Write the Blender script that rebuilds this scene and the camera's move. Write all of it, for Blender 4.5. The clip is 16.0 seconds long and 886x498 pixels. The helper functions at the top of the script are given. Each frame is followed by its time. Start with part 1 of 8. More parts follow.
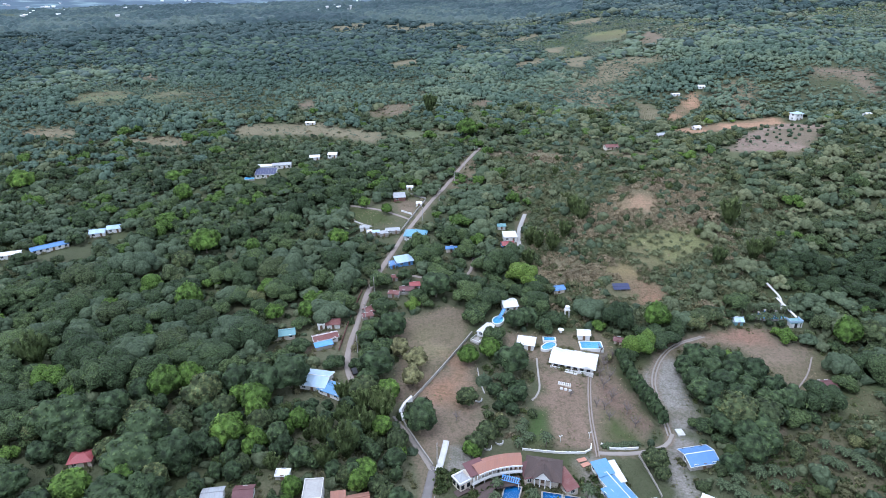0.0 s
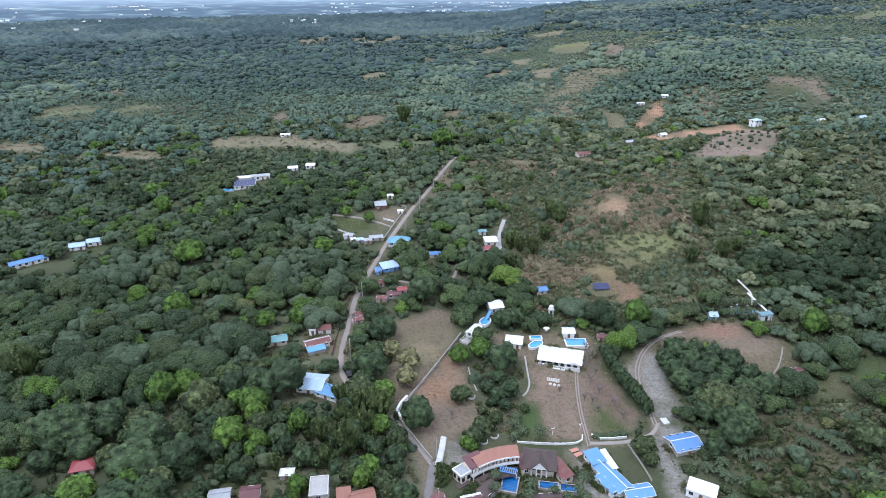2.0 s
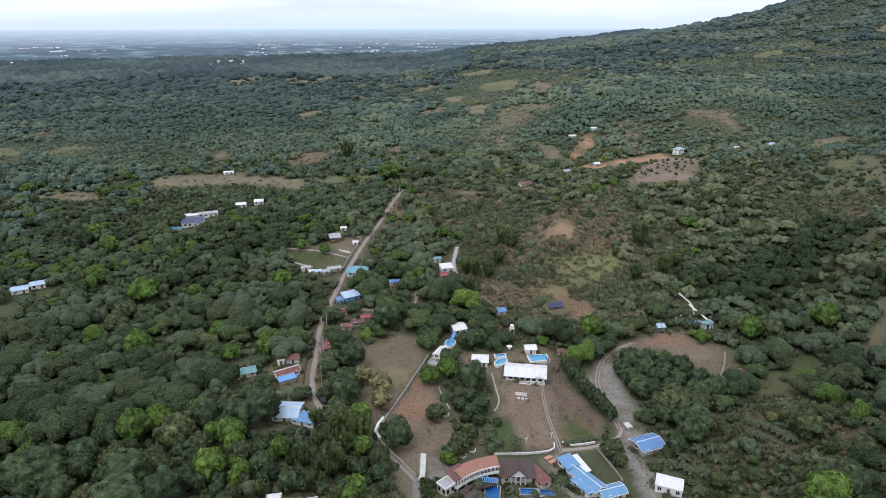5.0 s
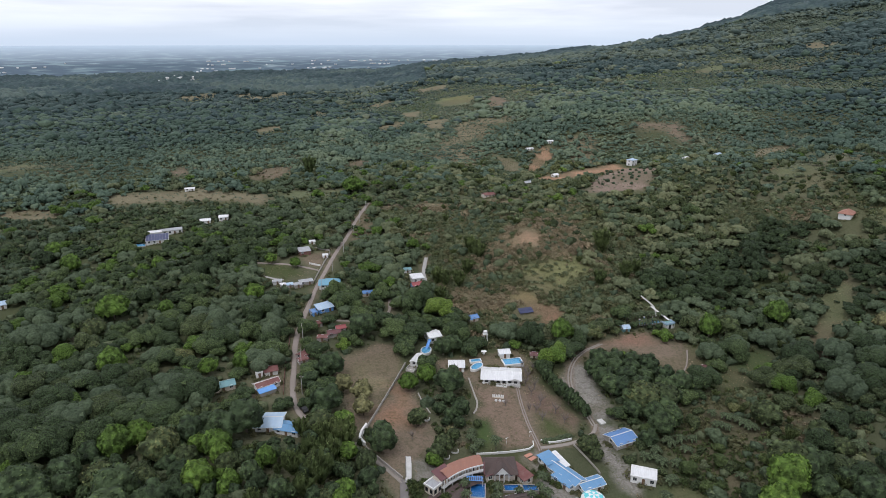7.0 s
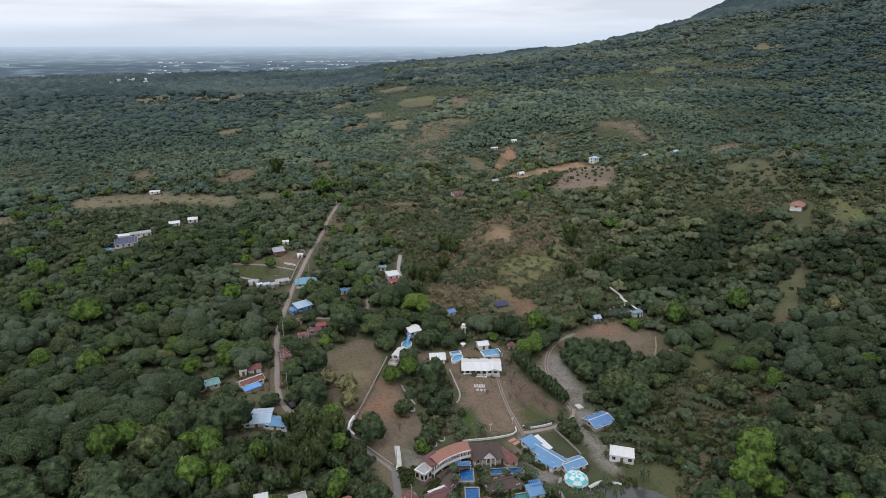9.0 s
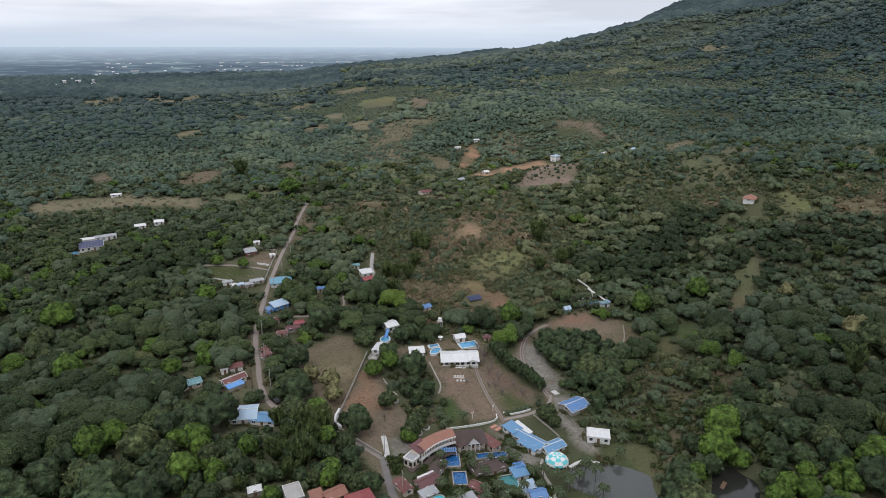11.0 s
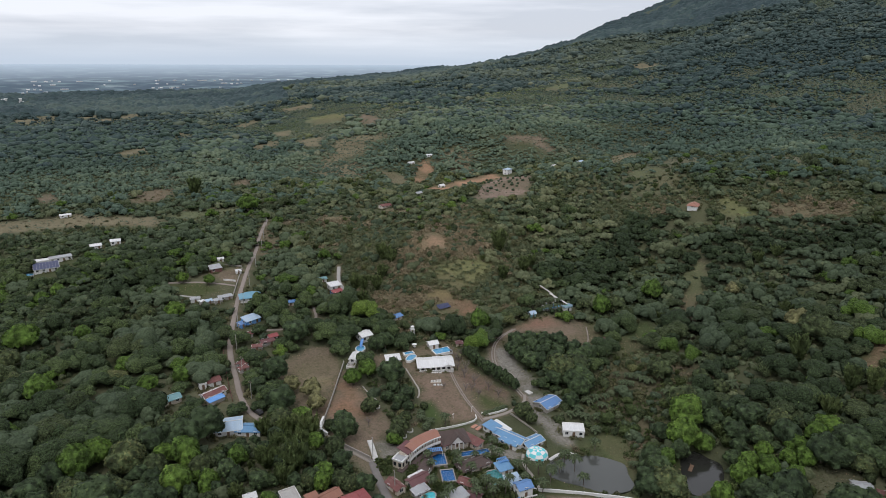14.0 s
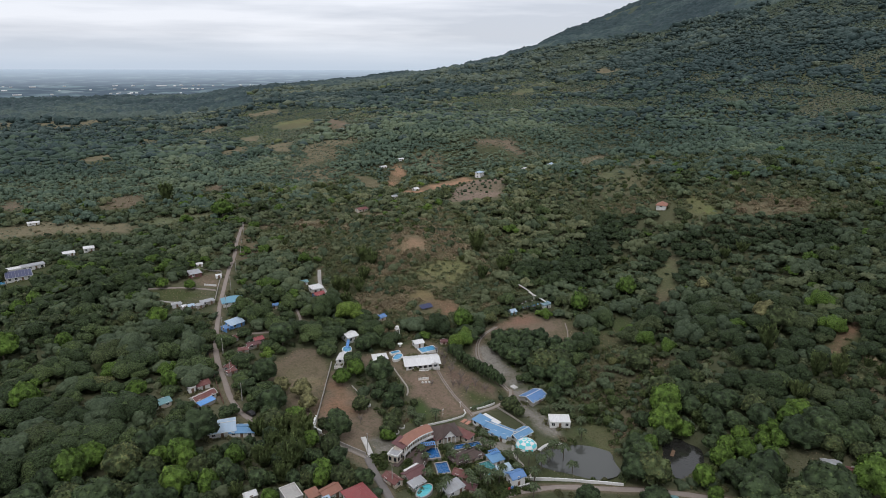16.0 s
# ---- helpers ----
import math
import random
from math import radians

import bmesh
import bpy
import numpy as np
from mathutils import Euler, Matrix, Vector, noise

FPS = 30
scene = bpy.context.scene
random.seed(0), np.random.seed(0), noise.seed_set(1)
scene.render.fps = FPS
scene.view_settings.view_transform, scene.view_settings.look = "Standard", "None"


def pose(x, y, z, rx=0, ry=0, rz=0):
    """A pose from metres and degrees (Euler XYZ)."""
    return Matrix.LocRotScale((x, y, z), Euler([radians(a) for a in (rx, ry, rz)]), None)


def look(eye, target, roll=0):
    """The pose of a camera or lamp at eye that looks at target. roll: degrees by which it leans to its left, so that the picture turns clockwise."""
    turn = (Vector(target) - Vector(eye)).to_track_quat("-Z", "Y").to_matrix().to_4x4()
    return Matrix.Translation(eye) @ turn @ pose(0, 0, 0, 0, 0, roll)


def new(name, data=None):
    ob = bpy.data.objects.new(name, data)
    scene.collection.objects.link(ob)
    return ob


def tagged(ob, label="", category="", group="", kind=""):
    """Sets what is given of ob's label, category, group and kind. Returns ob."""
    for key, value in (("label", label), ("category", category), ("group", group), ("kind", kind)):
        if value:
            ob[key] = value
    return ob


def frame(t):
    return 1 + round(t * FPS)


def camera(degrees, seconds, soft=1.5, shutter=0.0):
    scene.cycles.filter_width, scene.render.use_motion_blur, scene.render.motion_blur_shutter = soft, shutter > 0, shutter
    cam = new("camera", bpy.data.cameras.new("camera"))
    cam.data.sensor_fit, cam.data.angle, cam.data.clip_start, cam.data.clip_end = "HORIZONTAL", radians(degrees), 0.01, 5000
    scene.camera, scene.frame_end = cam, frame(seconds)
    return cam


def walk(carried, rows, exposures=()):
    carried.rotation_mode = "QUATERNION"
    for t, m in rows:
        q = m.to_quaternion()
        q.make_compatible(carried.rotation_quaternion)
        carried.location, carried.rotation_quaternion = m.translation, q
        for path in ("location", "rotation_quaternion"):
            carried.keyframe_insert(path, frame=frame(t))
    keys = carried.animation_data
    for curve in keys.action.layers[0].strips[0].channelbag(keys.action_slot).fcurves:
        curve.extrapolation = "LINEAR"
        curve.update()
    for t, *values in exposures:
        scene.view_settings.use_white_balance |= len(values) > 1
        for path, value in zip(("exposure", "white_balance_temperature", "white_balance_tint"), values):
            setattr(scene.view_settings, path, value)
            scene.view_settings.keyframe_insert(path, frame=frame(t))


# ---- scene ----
cam = camera(70.84, 16.0, soft=0.84)
PATH = [
    (0, (0.00, 0.00, 130.00), (0.00, 91.20, 88.98), -0.30),
    (0.5, (-2.05, -1.93, 130.00), (-1.02, 89.35, 89.19), -0.31),
    (1, (-4.13, -3.92, 130.08), (-2.00, 87.42, 89.44), -0.28),
    (1.5, (-6.27, -5.95, 130.27), (-2.68, 85.55, 90.07), -0.25),
    (2, (-8.26, -7.28, 129.93), (-2.96, 84.52, 90.64), -0.22),
    (2.5, (-10.28, -8.86, 129.51), (-3.27, 83.26, 91.22), -0.23),
    (3, (-12.52, -10.08, 129.43), (-3.68, 82.23, 92.03), -0.16),
    (3.5, (-14.76, -11.68, 129.23), (-4.12, 80.82, 92.75), -0.12),
    (4, (-17.02, -13.32, 129.10), (-4.56, 79.31, 93.53), -0.13),
    (4.5, (-19.06, -14.70, 128.96), (-4.80, 78.01, 94.29), -0.19),
    (5, (-21.54, -16.07, 129.01), (-5.35, 76.62, 95.15), -0.07),
    (7.5, (-33.11, -23.04, 129.04), (-8.14, 68.56, 97.63), 0.01),
    (8, (-35.56, -24.34, 129.10), (-9.07, 66.82, 97.68), 0.03),
    (8.5, (-37.80, -25.47, 129.04), (-9.84, 65.26, 97.61), 0.07),
    (9, (-40.14, -26.55, 129.03), (-10.66, 63.68, 97.59), 0.08),
    (11.5, (-52.55, -31.73, 129.02), (-15.30, 55.64, 97.73), 0.24),
    (12, (-54.98, -32.52, 129.13), (-16.35, 54.25, 97.87), 0.24),
    (12.5, (-57.50, -33.23, 129.00), (-17.48, 53.02, 98.02), 0.23),
    (13, (-60.02, -33.78, 129.02), (-18.63, 52.04, 98.66), 0.25),
    (13.5, (-62.56, -34.31, 128.96), (-19.79, 51.10, 99.38), 0.25),
    (14, (-65.41, -34.88, 128.99), (-21.22, 50.08, 100.20), 0.27),
    (14.5, (-67.78, -35.25, 129.00), (-22.25, 49.21, 100.84), 0.25),
    (15, (-70.57, -35.62, 128.84), (-23.69, 48.15, 100.81), 0.30),
    (15.5, (-73.25, -36.07, 128.84), (-25.16, 47.00, 100.79), 0.28),
    (16, (-76.00, -36.50, 128.85), (-26.87, 45.96, 100.80), 0.28),
]
walk(cam, [(t, look(eye, target, roll)) for t, eye, target, roll in PATH],
     exposures=[(0, 0.84, 5150, 15), (1.5, 0.82, 5200, 15), (3, 0.66, 5500, 15), (5, 0.33, 5800, 15), (7, 0.12, 5950, 15), (9, 0.01, 6000, 14.5), (12.5, -0.03, 6050, 14.2), (16, -0.13, 6100, 14)])

# ---- sky, sun ----
world = bpy.data.worlds.new("overcast_sky")
scene.world = world
world.use_nodes = True
wn, wl = world.node_tree.nodes, world.node_tree.links
wn.clear()
w_out, w_bg = wn.new("ShaderNodeOutputWorld"), wn.new("ShaderNodeBackground")
w_sky = wn.new("ShaderNodeTexSky")
w_sky.sky_type, w_sky.sun_disc = "NISHITA", False
w_sky.sun_elevation, w_sky.sun_rotation = radians(48), radians(250)
w_co, w_map = wn.new("ShaderNodeTexCoord"), wn.new("ShaderNodeMapping")
w_map.inputs["Scale"].default_value = (1.5, 1.5, 16.0)
w_noise = wn.new("ShaderNodeTexNoise")
w_noise.inputs["Scale"].default_value, w_noise.inputs["Detail"].default_value = 1.6, 6.0
w_ramp = wn.new("ShaderNodeValToRGB")
w_ramp.color_ramp.elements[0].position, w_ramp.color_ramp.elements[0].color = 0.38, (7.2, 7.5, 7.75, 1)
w_ramp.color_ramp.elements[1].position, w_ramp.color_ramp.elements[1].color = 0.6, (10.4, 10.5, 10.4, 1)
w_sep, w_hor = wn.new("ShaderNodeSeparateXYZ"), wn.new("ShaderNodeMapRange")
w_hor.inputs["From Min"].default_value, w_hor.inputs["From Max"].default_value = 0.0, 0.045
w_low = wn.new("ShaderNodeMix")
w_low.data_type = "RGBA"
w_low.inputs[6].default_value = (6.6, 7.5, 8.2, 1)
w_mix = wn.new("ShaderNodeMix")
w_mix.data_type = "RGBA"
w_mix.inputs[0].default_value = 0.9
w_bg.inputs["Strength"].default_value = 0.1
wl.new(w_co.outputs["Generated"], w_map.inputs["Vector"])
wl.new(w_map.outputs["Vector"], w_noise.inputs["Vector"])
wl.new(w_noise.outputs["Fac"], w_ramp.inputs["Fac"])
wl.new(w_co.outputs["Generated"], w_sep.inputs["Vector"])
wl.new(w_sep.outputs["Z"], w_hor.inputs["Value"])
wl.new(w_hor.outputs["Result"], w_low.inputs[0])
wl.new(w_ramp.outputs["Color"], w_low.inputs[7])
wl.new(w_sky.outputs["Color"], w_mix.inputs[6])
wl.new(w_low.outputs[2], w_mix.inputs[7])
wl.new(w_mix.outputs[2], w_bg.inputs["Color"])
wl.new(w_bg.outputs["Background"], w_out.inputs["Surface"])

sun = new("sun", bpy.data.lights.new("sun", "SUN"))
sun.data.energy, sun.data.angle, sun.data.color = 1.0, radians(25), (1.0, 0.96, 0.9)
sun.matrix_world = look((0, 0, 400), (150, 140, 0))


# ---- materials ----
def nodes_of(name, rough=0.85, metal=0.0):
    m = bpy.data.materials.new(name)
    m.use_nodes = True
    n, l = m.node_tree.nodes, m.node_tree.links
    b = n["Principled BSDF"]
    b.inputs["Roughness"].default_value, b.inputs["Metallic"].default_value = rough, metal
    return m, n, l, b


def blend(n, l, fac, a, b, mode="MIX"):
    """A colour mix; fac, a and b are sockets or values."""
    x = n.new("ShaderNodeMix")
    x.data_type, x.blend_type = "RGBA", mode
    for slot, v in ((0, fac), (6, a), (7, b)):
        if isinstance(v, bpy.types.NodeSocket):
            l.new(v, x.inputs[slot])
        else:
            x.inputs[slot].default_value = v if slot == 0 else (*v[:3], 1)
    return x.outputs[2]


def noise_of(n, l, scale, detail=4.0, low=0.35, high=0.65, space="Object"):
    c, t, r = n.new("ShaderNodeTexCoord"), n.new("ShaderNodeTexNoise"), n.new("ShaderNodeMapRange")
    t.inputs["Scale"].default_value, t.inputs["Detail"].default_value = scale, detail
    r.inputs["From Min"].default_value, r.inputs["From Max"].default_value = low, high
    l.new(c.outputs[space], t.inputs["Vector"])
    l.new(t.outputs["Fac"], r.inputs["Value"])
    return r.outputs["Result"]


def bump_of(n, l, b, height, strength, distance):
    x = n.new("ShaderNodeBump")
    x.inputs["Strength"].default_value, x.inputs["Distance"].default_value = strength, distance
    l.new(height, x.inputs["Height"])
    l.new(x.outputs["Normal"], b.inputs["Normal"])


def plain(name, colour, worn=None, rough=0.8, metal=0.0, grain=6.0, stain=0.35, amount=0.6, bump=0.02):
    """Paint, plaster, tin or soil: a base colour with fine grain and broad stains of a worn colour."""
    m, n, l, b = nodes_of(name, rough, metal)
    worn = worn or tuple(c * 0.7 for c in colour)
    fine, broad = noise_of(n, l, grain), noise_of(n, l, stain, 6.0, 0.42, 0.75)
    mid = tuple((a * 0.65 + w * 0.35) for a, w in zip(colour, worn))
    x = blend(n, l, fine, colour, mid)
    k = n.new("ShaderNodeMath")
    k.operation = "MULTIPLY"
    k.inputs[1].default_value = amount
    l.new(broad, k.inputs[0])
    l.new(blend(n, l, k.outputs[0], x, worn), b.inputs["Base Color"])
    bump_of(n, l, b, fine, 0.4, bump)
    return m


def tin(name, colour, worn=None, rough=0.45, amount=0.5, pitch=9.0):
    """Corrugated, painted roofing: sheets laid side by side, each a little different, with streaks down the slope (local y)."""
    m, n, l, b = nodes_of(name, rough)
    worn = worn or tuple(c * 0.6 + 0.05 for c in colour)
    broad, fine = noise_of(n, l, 0.5, 6.0, 0.4, 0.7), noise_of(n, l, 5.0)
    c, w = n.new("ShaderNodeTexCoord"), n.new("ShaderNodeTexWave")
    w.inputs["Scale"].default_value = pitch / 6.2832 * 2
    l.new(c.outputs["Object"], w.inputs["Vector"])
    sep, wide, down, sheet = n.new("ShaderNodeSeparateXYZ"), n.new("ShaderNodeMath"), n.new("ShaderNodeMath"), n.new("ShaderNodeTexWhiteNoise")
    wide.operation, wide.inputs[1].default_value, down.operation = "DIVIDE", 0.95, "FLOOR"
    sheet.noise_dimensions = "1D"
    l.new(c.outputs["Object"], sep.inputs[0])
    l.new(sep.outputs["X"], wide.inputs[0])
    l.new(wide.outputs[0], down.inputs[0])
    l.new(down.outputs[0], sheet.inputs["W"])
    lay, streak = n.new("ShaderNodeMapping"), n.new("ShaderNodeTexNoise")
    lay.inputs["Scale"].default_value = (3.2, 0.35, 1.0)
    streak.inputs["Scale"].default_value, streak.inputs["Detail"].default_value = 1.0, 4.0
    l.new(c.outputs["Object"], lay.inputs["Vector"])
    l.new(lay.outputs["Vector"], streak.inputs["Vector"])
    run = n.new("ShaderNodeMapRange")
    run.inputs["From Min"].default_value, run.inputs["From Max"].default_value, run.inputs["To Max"].default_value = 0.48, 0.7, 0.7
    l.new(streak.outputs["Fac"], run.inputs["Value"])
    k = n.new("ShaderNodeMath")
    k.operation = "MULTIPLY"
    k.inputs[1].default_value = amount
    l.new(broad, k.inputs[0])
    x = blend(n, l, k.outputs[0], colour, worn)
    x = blend(n, l, sheet.outputs["Value"], x, blend(n, l, 0.3, x, tuple(v * 0.55 for v in colour)))
    x = blend(n, l, run.outputs["Result"], x, tuple(v * 0.7 for v in worn))
    l.new(blend(n, l, fine, x, tuple(v * 0.85 for v in colour)), b.inputs["Base Color"])
    bump_of(n, l, b, w.outputs["Fac"], 0.5, 0.03)
    return m


def leafy(name, dark, light, flush, rough=0.7, grain=2.3, depth=0.62, thin=0.0):
    """Foliage: 'tint' shifts each tree and each leaf between dark and light, the upper end to the flush of young leaves."""
    m, n, l, b = nodes_of(name, rough)
    a, o = n.new("ShaderNodeAttribute"), n.new("ShaderNodeObjectInfo")
    a.attribute_name = "tint"
    s, k = n.new("ShaderNodeMath"), n.new("ShaderNodeMath")
    s.operation, k.operation = "MULTIPLY_ADD", "ADD"
    s.inputs[1].default_value, s.inputs[2].default_value = 0.5, -0.25
    l.new(o.outputs["Random"], s.inputs[0])
    l.new(s.outputs[0], k.inputs[0])
    l.new(a.outputs["Fac"], k.inputs[1])
    r = n.new("ShaderNodeValToRGB")
    r.color_ramp.elements[0].position, r.color_ramp.elements[0].color = 0.1, (*dark, 1)
    r.color_ramp.elements[1].position, r.color_ramp.elements[1].color = 0.97, (*flush, 1)
    e = r.color_ramp.elements.new(0.72)
    e.color = (*light, 1)
    l.new(k.outputs[0], r.inputs["Fac"])
    fine, lump = noise_of(n, l, grain, 6.0, 0.36, 0.64), noise_of(n, l, grain * 0.22, 3.0, 0.3, 0.7)
    tone = n.new("ShaderNodeMapRange")
    tone.inputs["To Min"].default_value, tone.inputs["To Max"].default_value = 1 - depth, 1 + depth
    l.new(fine, tone.inputs["Value"])
    x = blend(n, l, 0.35, r.outputs["Color"], blend(n, l, lump, r.outputs["Color"], light))
    l.new(blend(n, l, 1.0, x, tone.outputs["Result"], "MULTIPLY"), b.inputs["Base Color"])
    # rounded clumps of leaves, with leaf grain on them
    c, cell = n.new("ShaderNodeTexCoord"), n.new("ShaderNodeTexVoronoi")
    cell.inputs["Scale"].default_value = grain * 0.42
    l.new(c.outputs["Object"], cell.inputs["Vector"])
    inv, high = n.new("ShaderNodeMath"), n.new("ShaderNodeMath")
    inv.operation, high.operation = "SUBTRACT", "MULTIPLY_ADD"
    inv.inputs[0].default_value = 1.0
    l.new(cell.outputs["Distance"], inv.inputs[1])
    high.inputs[1].default_value = 0.45
    l.new(fine, high.inputs[0])
    l.new(inv.outputs[0], high.inputs[2])
    bump_of(n, l, b, high.outputs[0], 1.0 if grain > 2 else 0.5, min(0.75, 1.7 / grain))
    b.inputs["Specular IOR Level"].default_value = 0.15
    if thin:
        # leaves so thin that light comes through
        t, mx = n.new("ShaderNodeBsdfTranslucent"), n.new("ShaderNodeMixShader")
        mx.inputs[0].default_value = thin
        l.new(b.inputs["Base Color"].links[0].from_socket, t.inputs["Color"])
        l.new(b.outputs["BSDF"], mx.inputs[1])
        l.new(t.outputs["BSDF"], mx.inputs[2])
        l.new(mx.outputs[0], n["Material Output"].inputs["Surface"])
    return m


MANGO = leafy("mango_leaves", (0.026, 0.04, 0.019), (0.053, 0.076, 0.032), (0.09, 0.122, 0.043))
BRIGHT = leafy("young_leaves", (0.06, 0.1, 0.02), (0.095, 0.155, 0.028), (0.14, 0.2, 0.036))
# leaf colour lifted to carry the pale veil of haze at middle distance
MIDGREEN = leafy("haze_paled_broad_leaves", (0.062, 0.086, 0.05), (0.107, 0.138, 0.074), (0.165, 0.19, 0.096), grain=1.2, depth=0.28, thin=0.25)
OLIVE = leafy("olive_leaves", (0.044, 0.06, 0.026), (0.078, 0.098, 0.04), (0.14, 0.142, 0.054))
RUSSET = leafy("dry_season_leaves", (0.135, 0.132, 0.06), (0.185, 0.176, 0.08), (0.265, 0.228, 0.11))
BAMBOO = leafy("bamboo_leaves", (0.088, 0.118, 0.046), (0.14, 0.176, 0.064), (0.2, 0.23, 0.09), thin=0.5)
SCRUB = leafy("scrub_leaves", (0.145, 0.155, 0.075), (0.21, 0.21, 0.105), (0.29, 0.26, 0.14), depth=0.35, thin=0.4)
DRYSCRUB = leafy("dry_scrub_leaves", (0.235, 0.195, 0.125), (0.32, 0.26, 0.165), (0.39, 0.3, 0.19), depth=0.35, thin=0.4)
HILLGREEN = leafy("hill_bush_leaves", (0.14, 0.16, 0.083), (0.203, 0.218, 0.11), (0.28, 0.27, 0.145), grain=1.2, depth=0.22, thin=0.3)
HILLDRY = leafy("dry_hill_bush_leaves", (0.215, 0.182, 0.112), (0.278, 0.23, 0.14), (0.36, 0.285, 0.175), grain=1.2, depth=0.22, thin=0.3)
PALEOLIVE = leafy("pale_olive_leaves", (0.098, 0.118, 0.062), (0.15, 0.17, 0.088), (0.21, 0.22, 0.112), grain=1.2, depth=0.24, thin=0.25)
LUSH = leafy("brush_leaves", (0.06, 0.085, 0.032), (0.11, 0.145, 0.052), (0.18, 0.2, 0.075), depth=0.4, thin=0.4)
# forest greens with haze put into the colour, bluer the farther out
FOREST = leafy("forest_leaves", (0.049, 0.077, 0.057), (0.086, 0.123, 0.082), (0.142, 0.175, 0.104), grain=0.55, depth=0.2)
PALEWOOD = leafy("pale_forest_leaves", (0.086, 0.106, 0.072), (0.13, 0.15, 0.095), (0.188, 0.196, 0.12), grain=0.8, depth=0.2)
FARBRIGHT = leafy("yellow_green_forest_leaves", (0.075, 0.1, 0.042), (0.12, 0.15, 0.062), (0.18, 0.195, 0.085), grain=0.55, depth=0.2)
FARWOOD = leafy("haze_blue_distant_leaves", (0.027, 0.046, 0.05), (0.056, 0.084, 0.08), (0.105, 0.13, 0.1), grain=0.16, depth=0.2)
FARFOREST = leafy("haze_blue_forest_leaves", (0.038, 0.062, 0.058), (0.072, 0.1, 0.085), (0.124, 0.148, 0.105), grain=0.35, depth=0.18)
FROND = leafy("palm_fronds", (0.072, 0.094, 0.046), (0.128, 0.155, 0.078), (0.182, 0.206, 0.112))
BARK = plain("bark", (0.14, 0.11, 0.085), (0.07, 0.055, 0.045), 0.95, grain=3.0)
TWIG = plain("grey_twigs", (0.2, 0.17, 0.15), (0.13, 0.1, 0.085), 0.95, grain=3.0)
DIRT = plain("packed_dirt_track", (0.29, 0.245, 0.21), (0.21, 0.17, 0.14), 0.95, grain=1.5, stain=0.2)
CONCRETE = plain("grey_concrete", (0.42, 0.4, 0.37), (0.26, 0.24, 0.22), 0.9, grain=2.0, stain=0.25)
PALEPATH = plain("beige_concrete", (0.36, 0.325, 0.28), (0.26, 0.235, 0.2), 0.9, grain=2.0)
RUT = plain("worn_wheel_track", (0.3, 0.265, 0.23), (0.25, 0.21, 0.175), 0.95, grain=1.5, stain=0.2)
LANE = plain("worn_grey_lane", (0.2, 0.18, 0.165), (0.14, 0.125, 0.115), 0.95, grain=1.5, stain=0.25)
PALE = plain("pale_concrete", (0.62, 0.6, 0.57), (0.42, 0.4, 0.36), 0.9, grain=2.0)
WHITE = plain("white_plaster", (0.8, 0.79, 0.76), (0.6, 0.57, 0.52), 0.85, amount=0.45)
CREAM = plain("cream_plaster", (0.66, 0.58, 0.48), (0.5, 0.42, 0.33), 0.85)
GREYWALL = plain("grey_block_wall", (0.4, 0.37, 0.33), (0.22, 0.2, 0.17), 0.95, grain=3.0)
WHITEROOF = tin("white_roof_sheet", (0.82, 0.81, 0.79), (0.62, 0.6, 0.57), 0.5, 0.4)
LIGHTBLUE = tin("light_blue_roof_sheet", (0.14, 0.31, 0.52), (0.24, 0.38, 0.5))
BLUEROOF = tin("blue_roof_sheet", (0.12, 0.25, 0.5), (0.2, 0.33, 0.52))
SKYROOF = tin("faded_light_blue_roof_sheet", (0.42, 0.55, 0.68), (0.6, 0.66, 0.7), 0.5, 0.7)
TEALBLUE = tin("teal_blue_roof_sheet", (0.16, 0.36, 0.47), (0.26, 0.42, 0.5))
TEALROOF = tin("teal_roof_sheet", (0.18, 0.34, 0.35), (0.24, 0.38, 0.39))
REDROOF = tin("red_roof_sheet", (0.34, 0.07, 0.07), (0.28, 0.13, 0.12))
RUSTROOF = tin("rusty_roof_sheet", (0.19, 0.07, 0.06), (0.29, 0.2, 0.175), 0.8, 0.65)
MAROON = tin("maroon_roof_sheet", (0.15, 0.06, 0.06), (0.2, 0.11, 0.1), 0.6)
GREYROOF = tin("weathered_zinc_roof", (0.42, 0.43, 0.44), (0.3, 0.25, 0.22), 0.6, 0.7)
TERRA = tin("terracotta_roof_tiles", (0.37, 0.175, 0.12), (0.34, 0.2, 0.16), 0.85, 0.6, 14.0)
BROWNROOF = tin("dark_brown_shingles", (0.1, 0.07, 0.06), (0.15, 0.11, 0.1), 0.9, 0.5, 14.0)
# near-black, for shade painted where openings would be and for dark paint
DARK = plain("dark_shade_and_paint", (0.02, 0.02, 0.022), (0.035, 0.03, 0.03), 0.6)
WOOD = plain("brown_timber", (0.2, 0.12, 0.07), (0.12, 0.08, 0.05), 0.8, grain=4.0)
SOLAR = plain("solar_cells", (0.03, 0.035, 0.09), (0.04, 0.05, 0.12), 0.35, grain=8.0, bump=0.0)
POOLTILE = plain("blue_pool_tiles", (0.12, 0.36, 0.56), (0.2, 0.46, 0.62), 0.4, grain=5.0)
DEEPTILE = plain("deep_blue_pool_tiles", (0.016, 0.11, 0.3), (0.03, 0.16, 0.38), 0.4, grain=5.0)
GREENTILE = plain("murky_green_pool_tiles", (0.06, 0.25, 0.24), (0.05, 0.18, 0.17), 0.4, grain=5.0)
AQUA = plain("turquoise_fabric", (0.12, 0.55, 0.58), (0.2, 0.6, 0.62), 0.7)
BLUEPAINT = plain("blue_paint", (0.1, 0.28, 0.62), (0.25, 0.4, 0.62), 0.6)
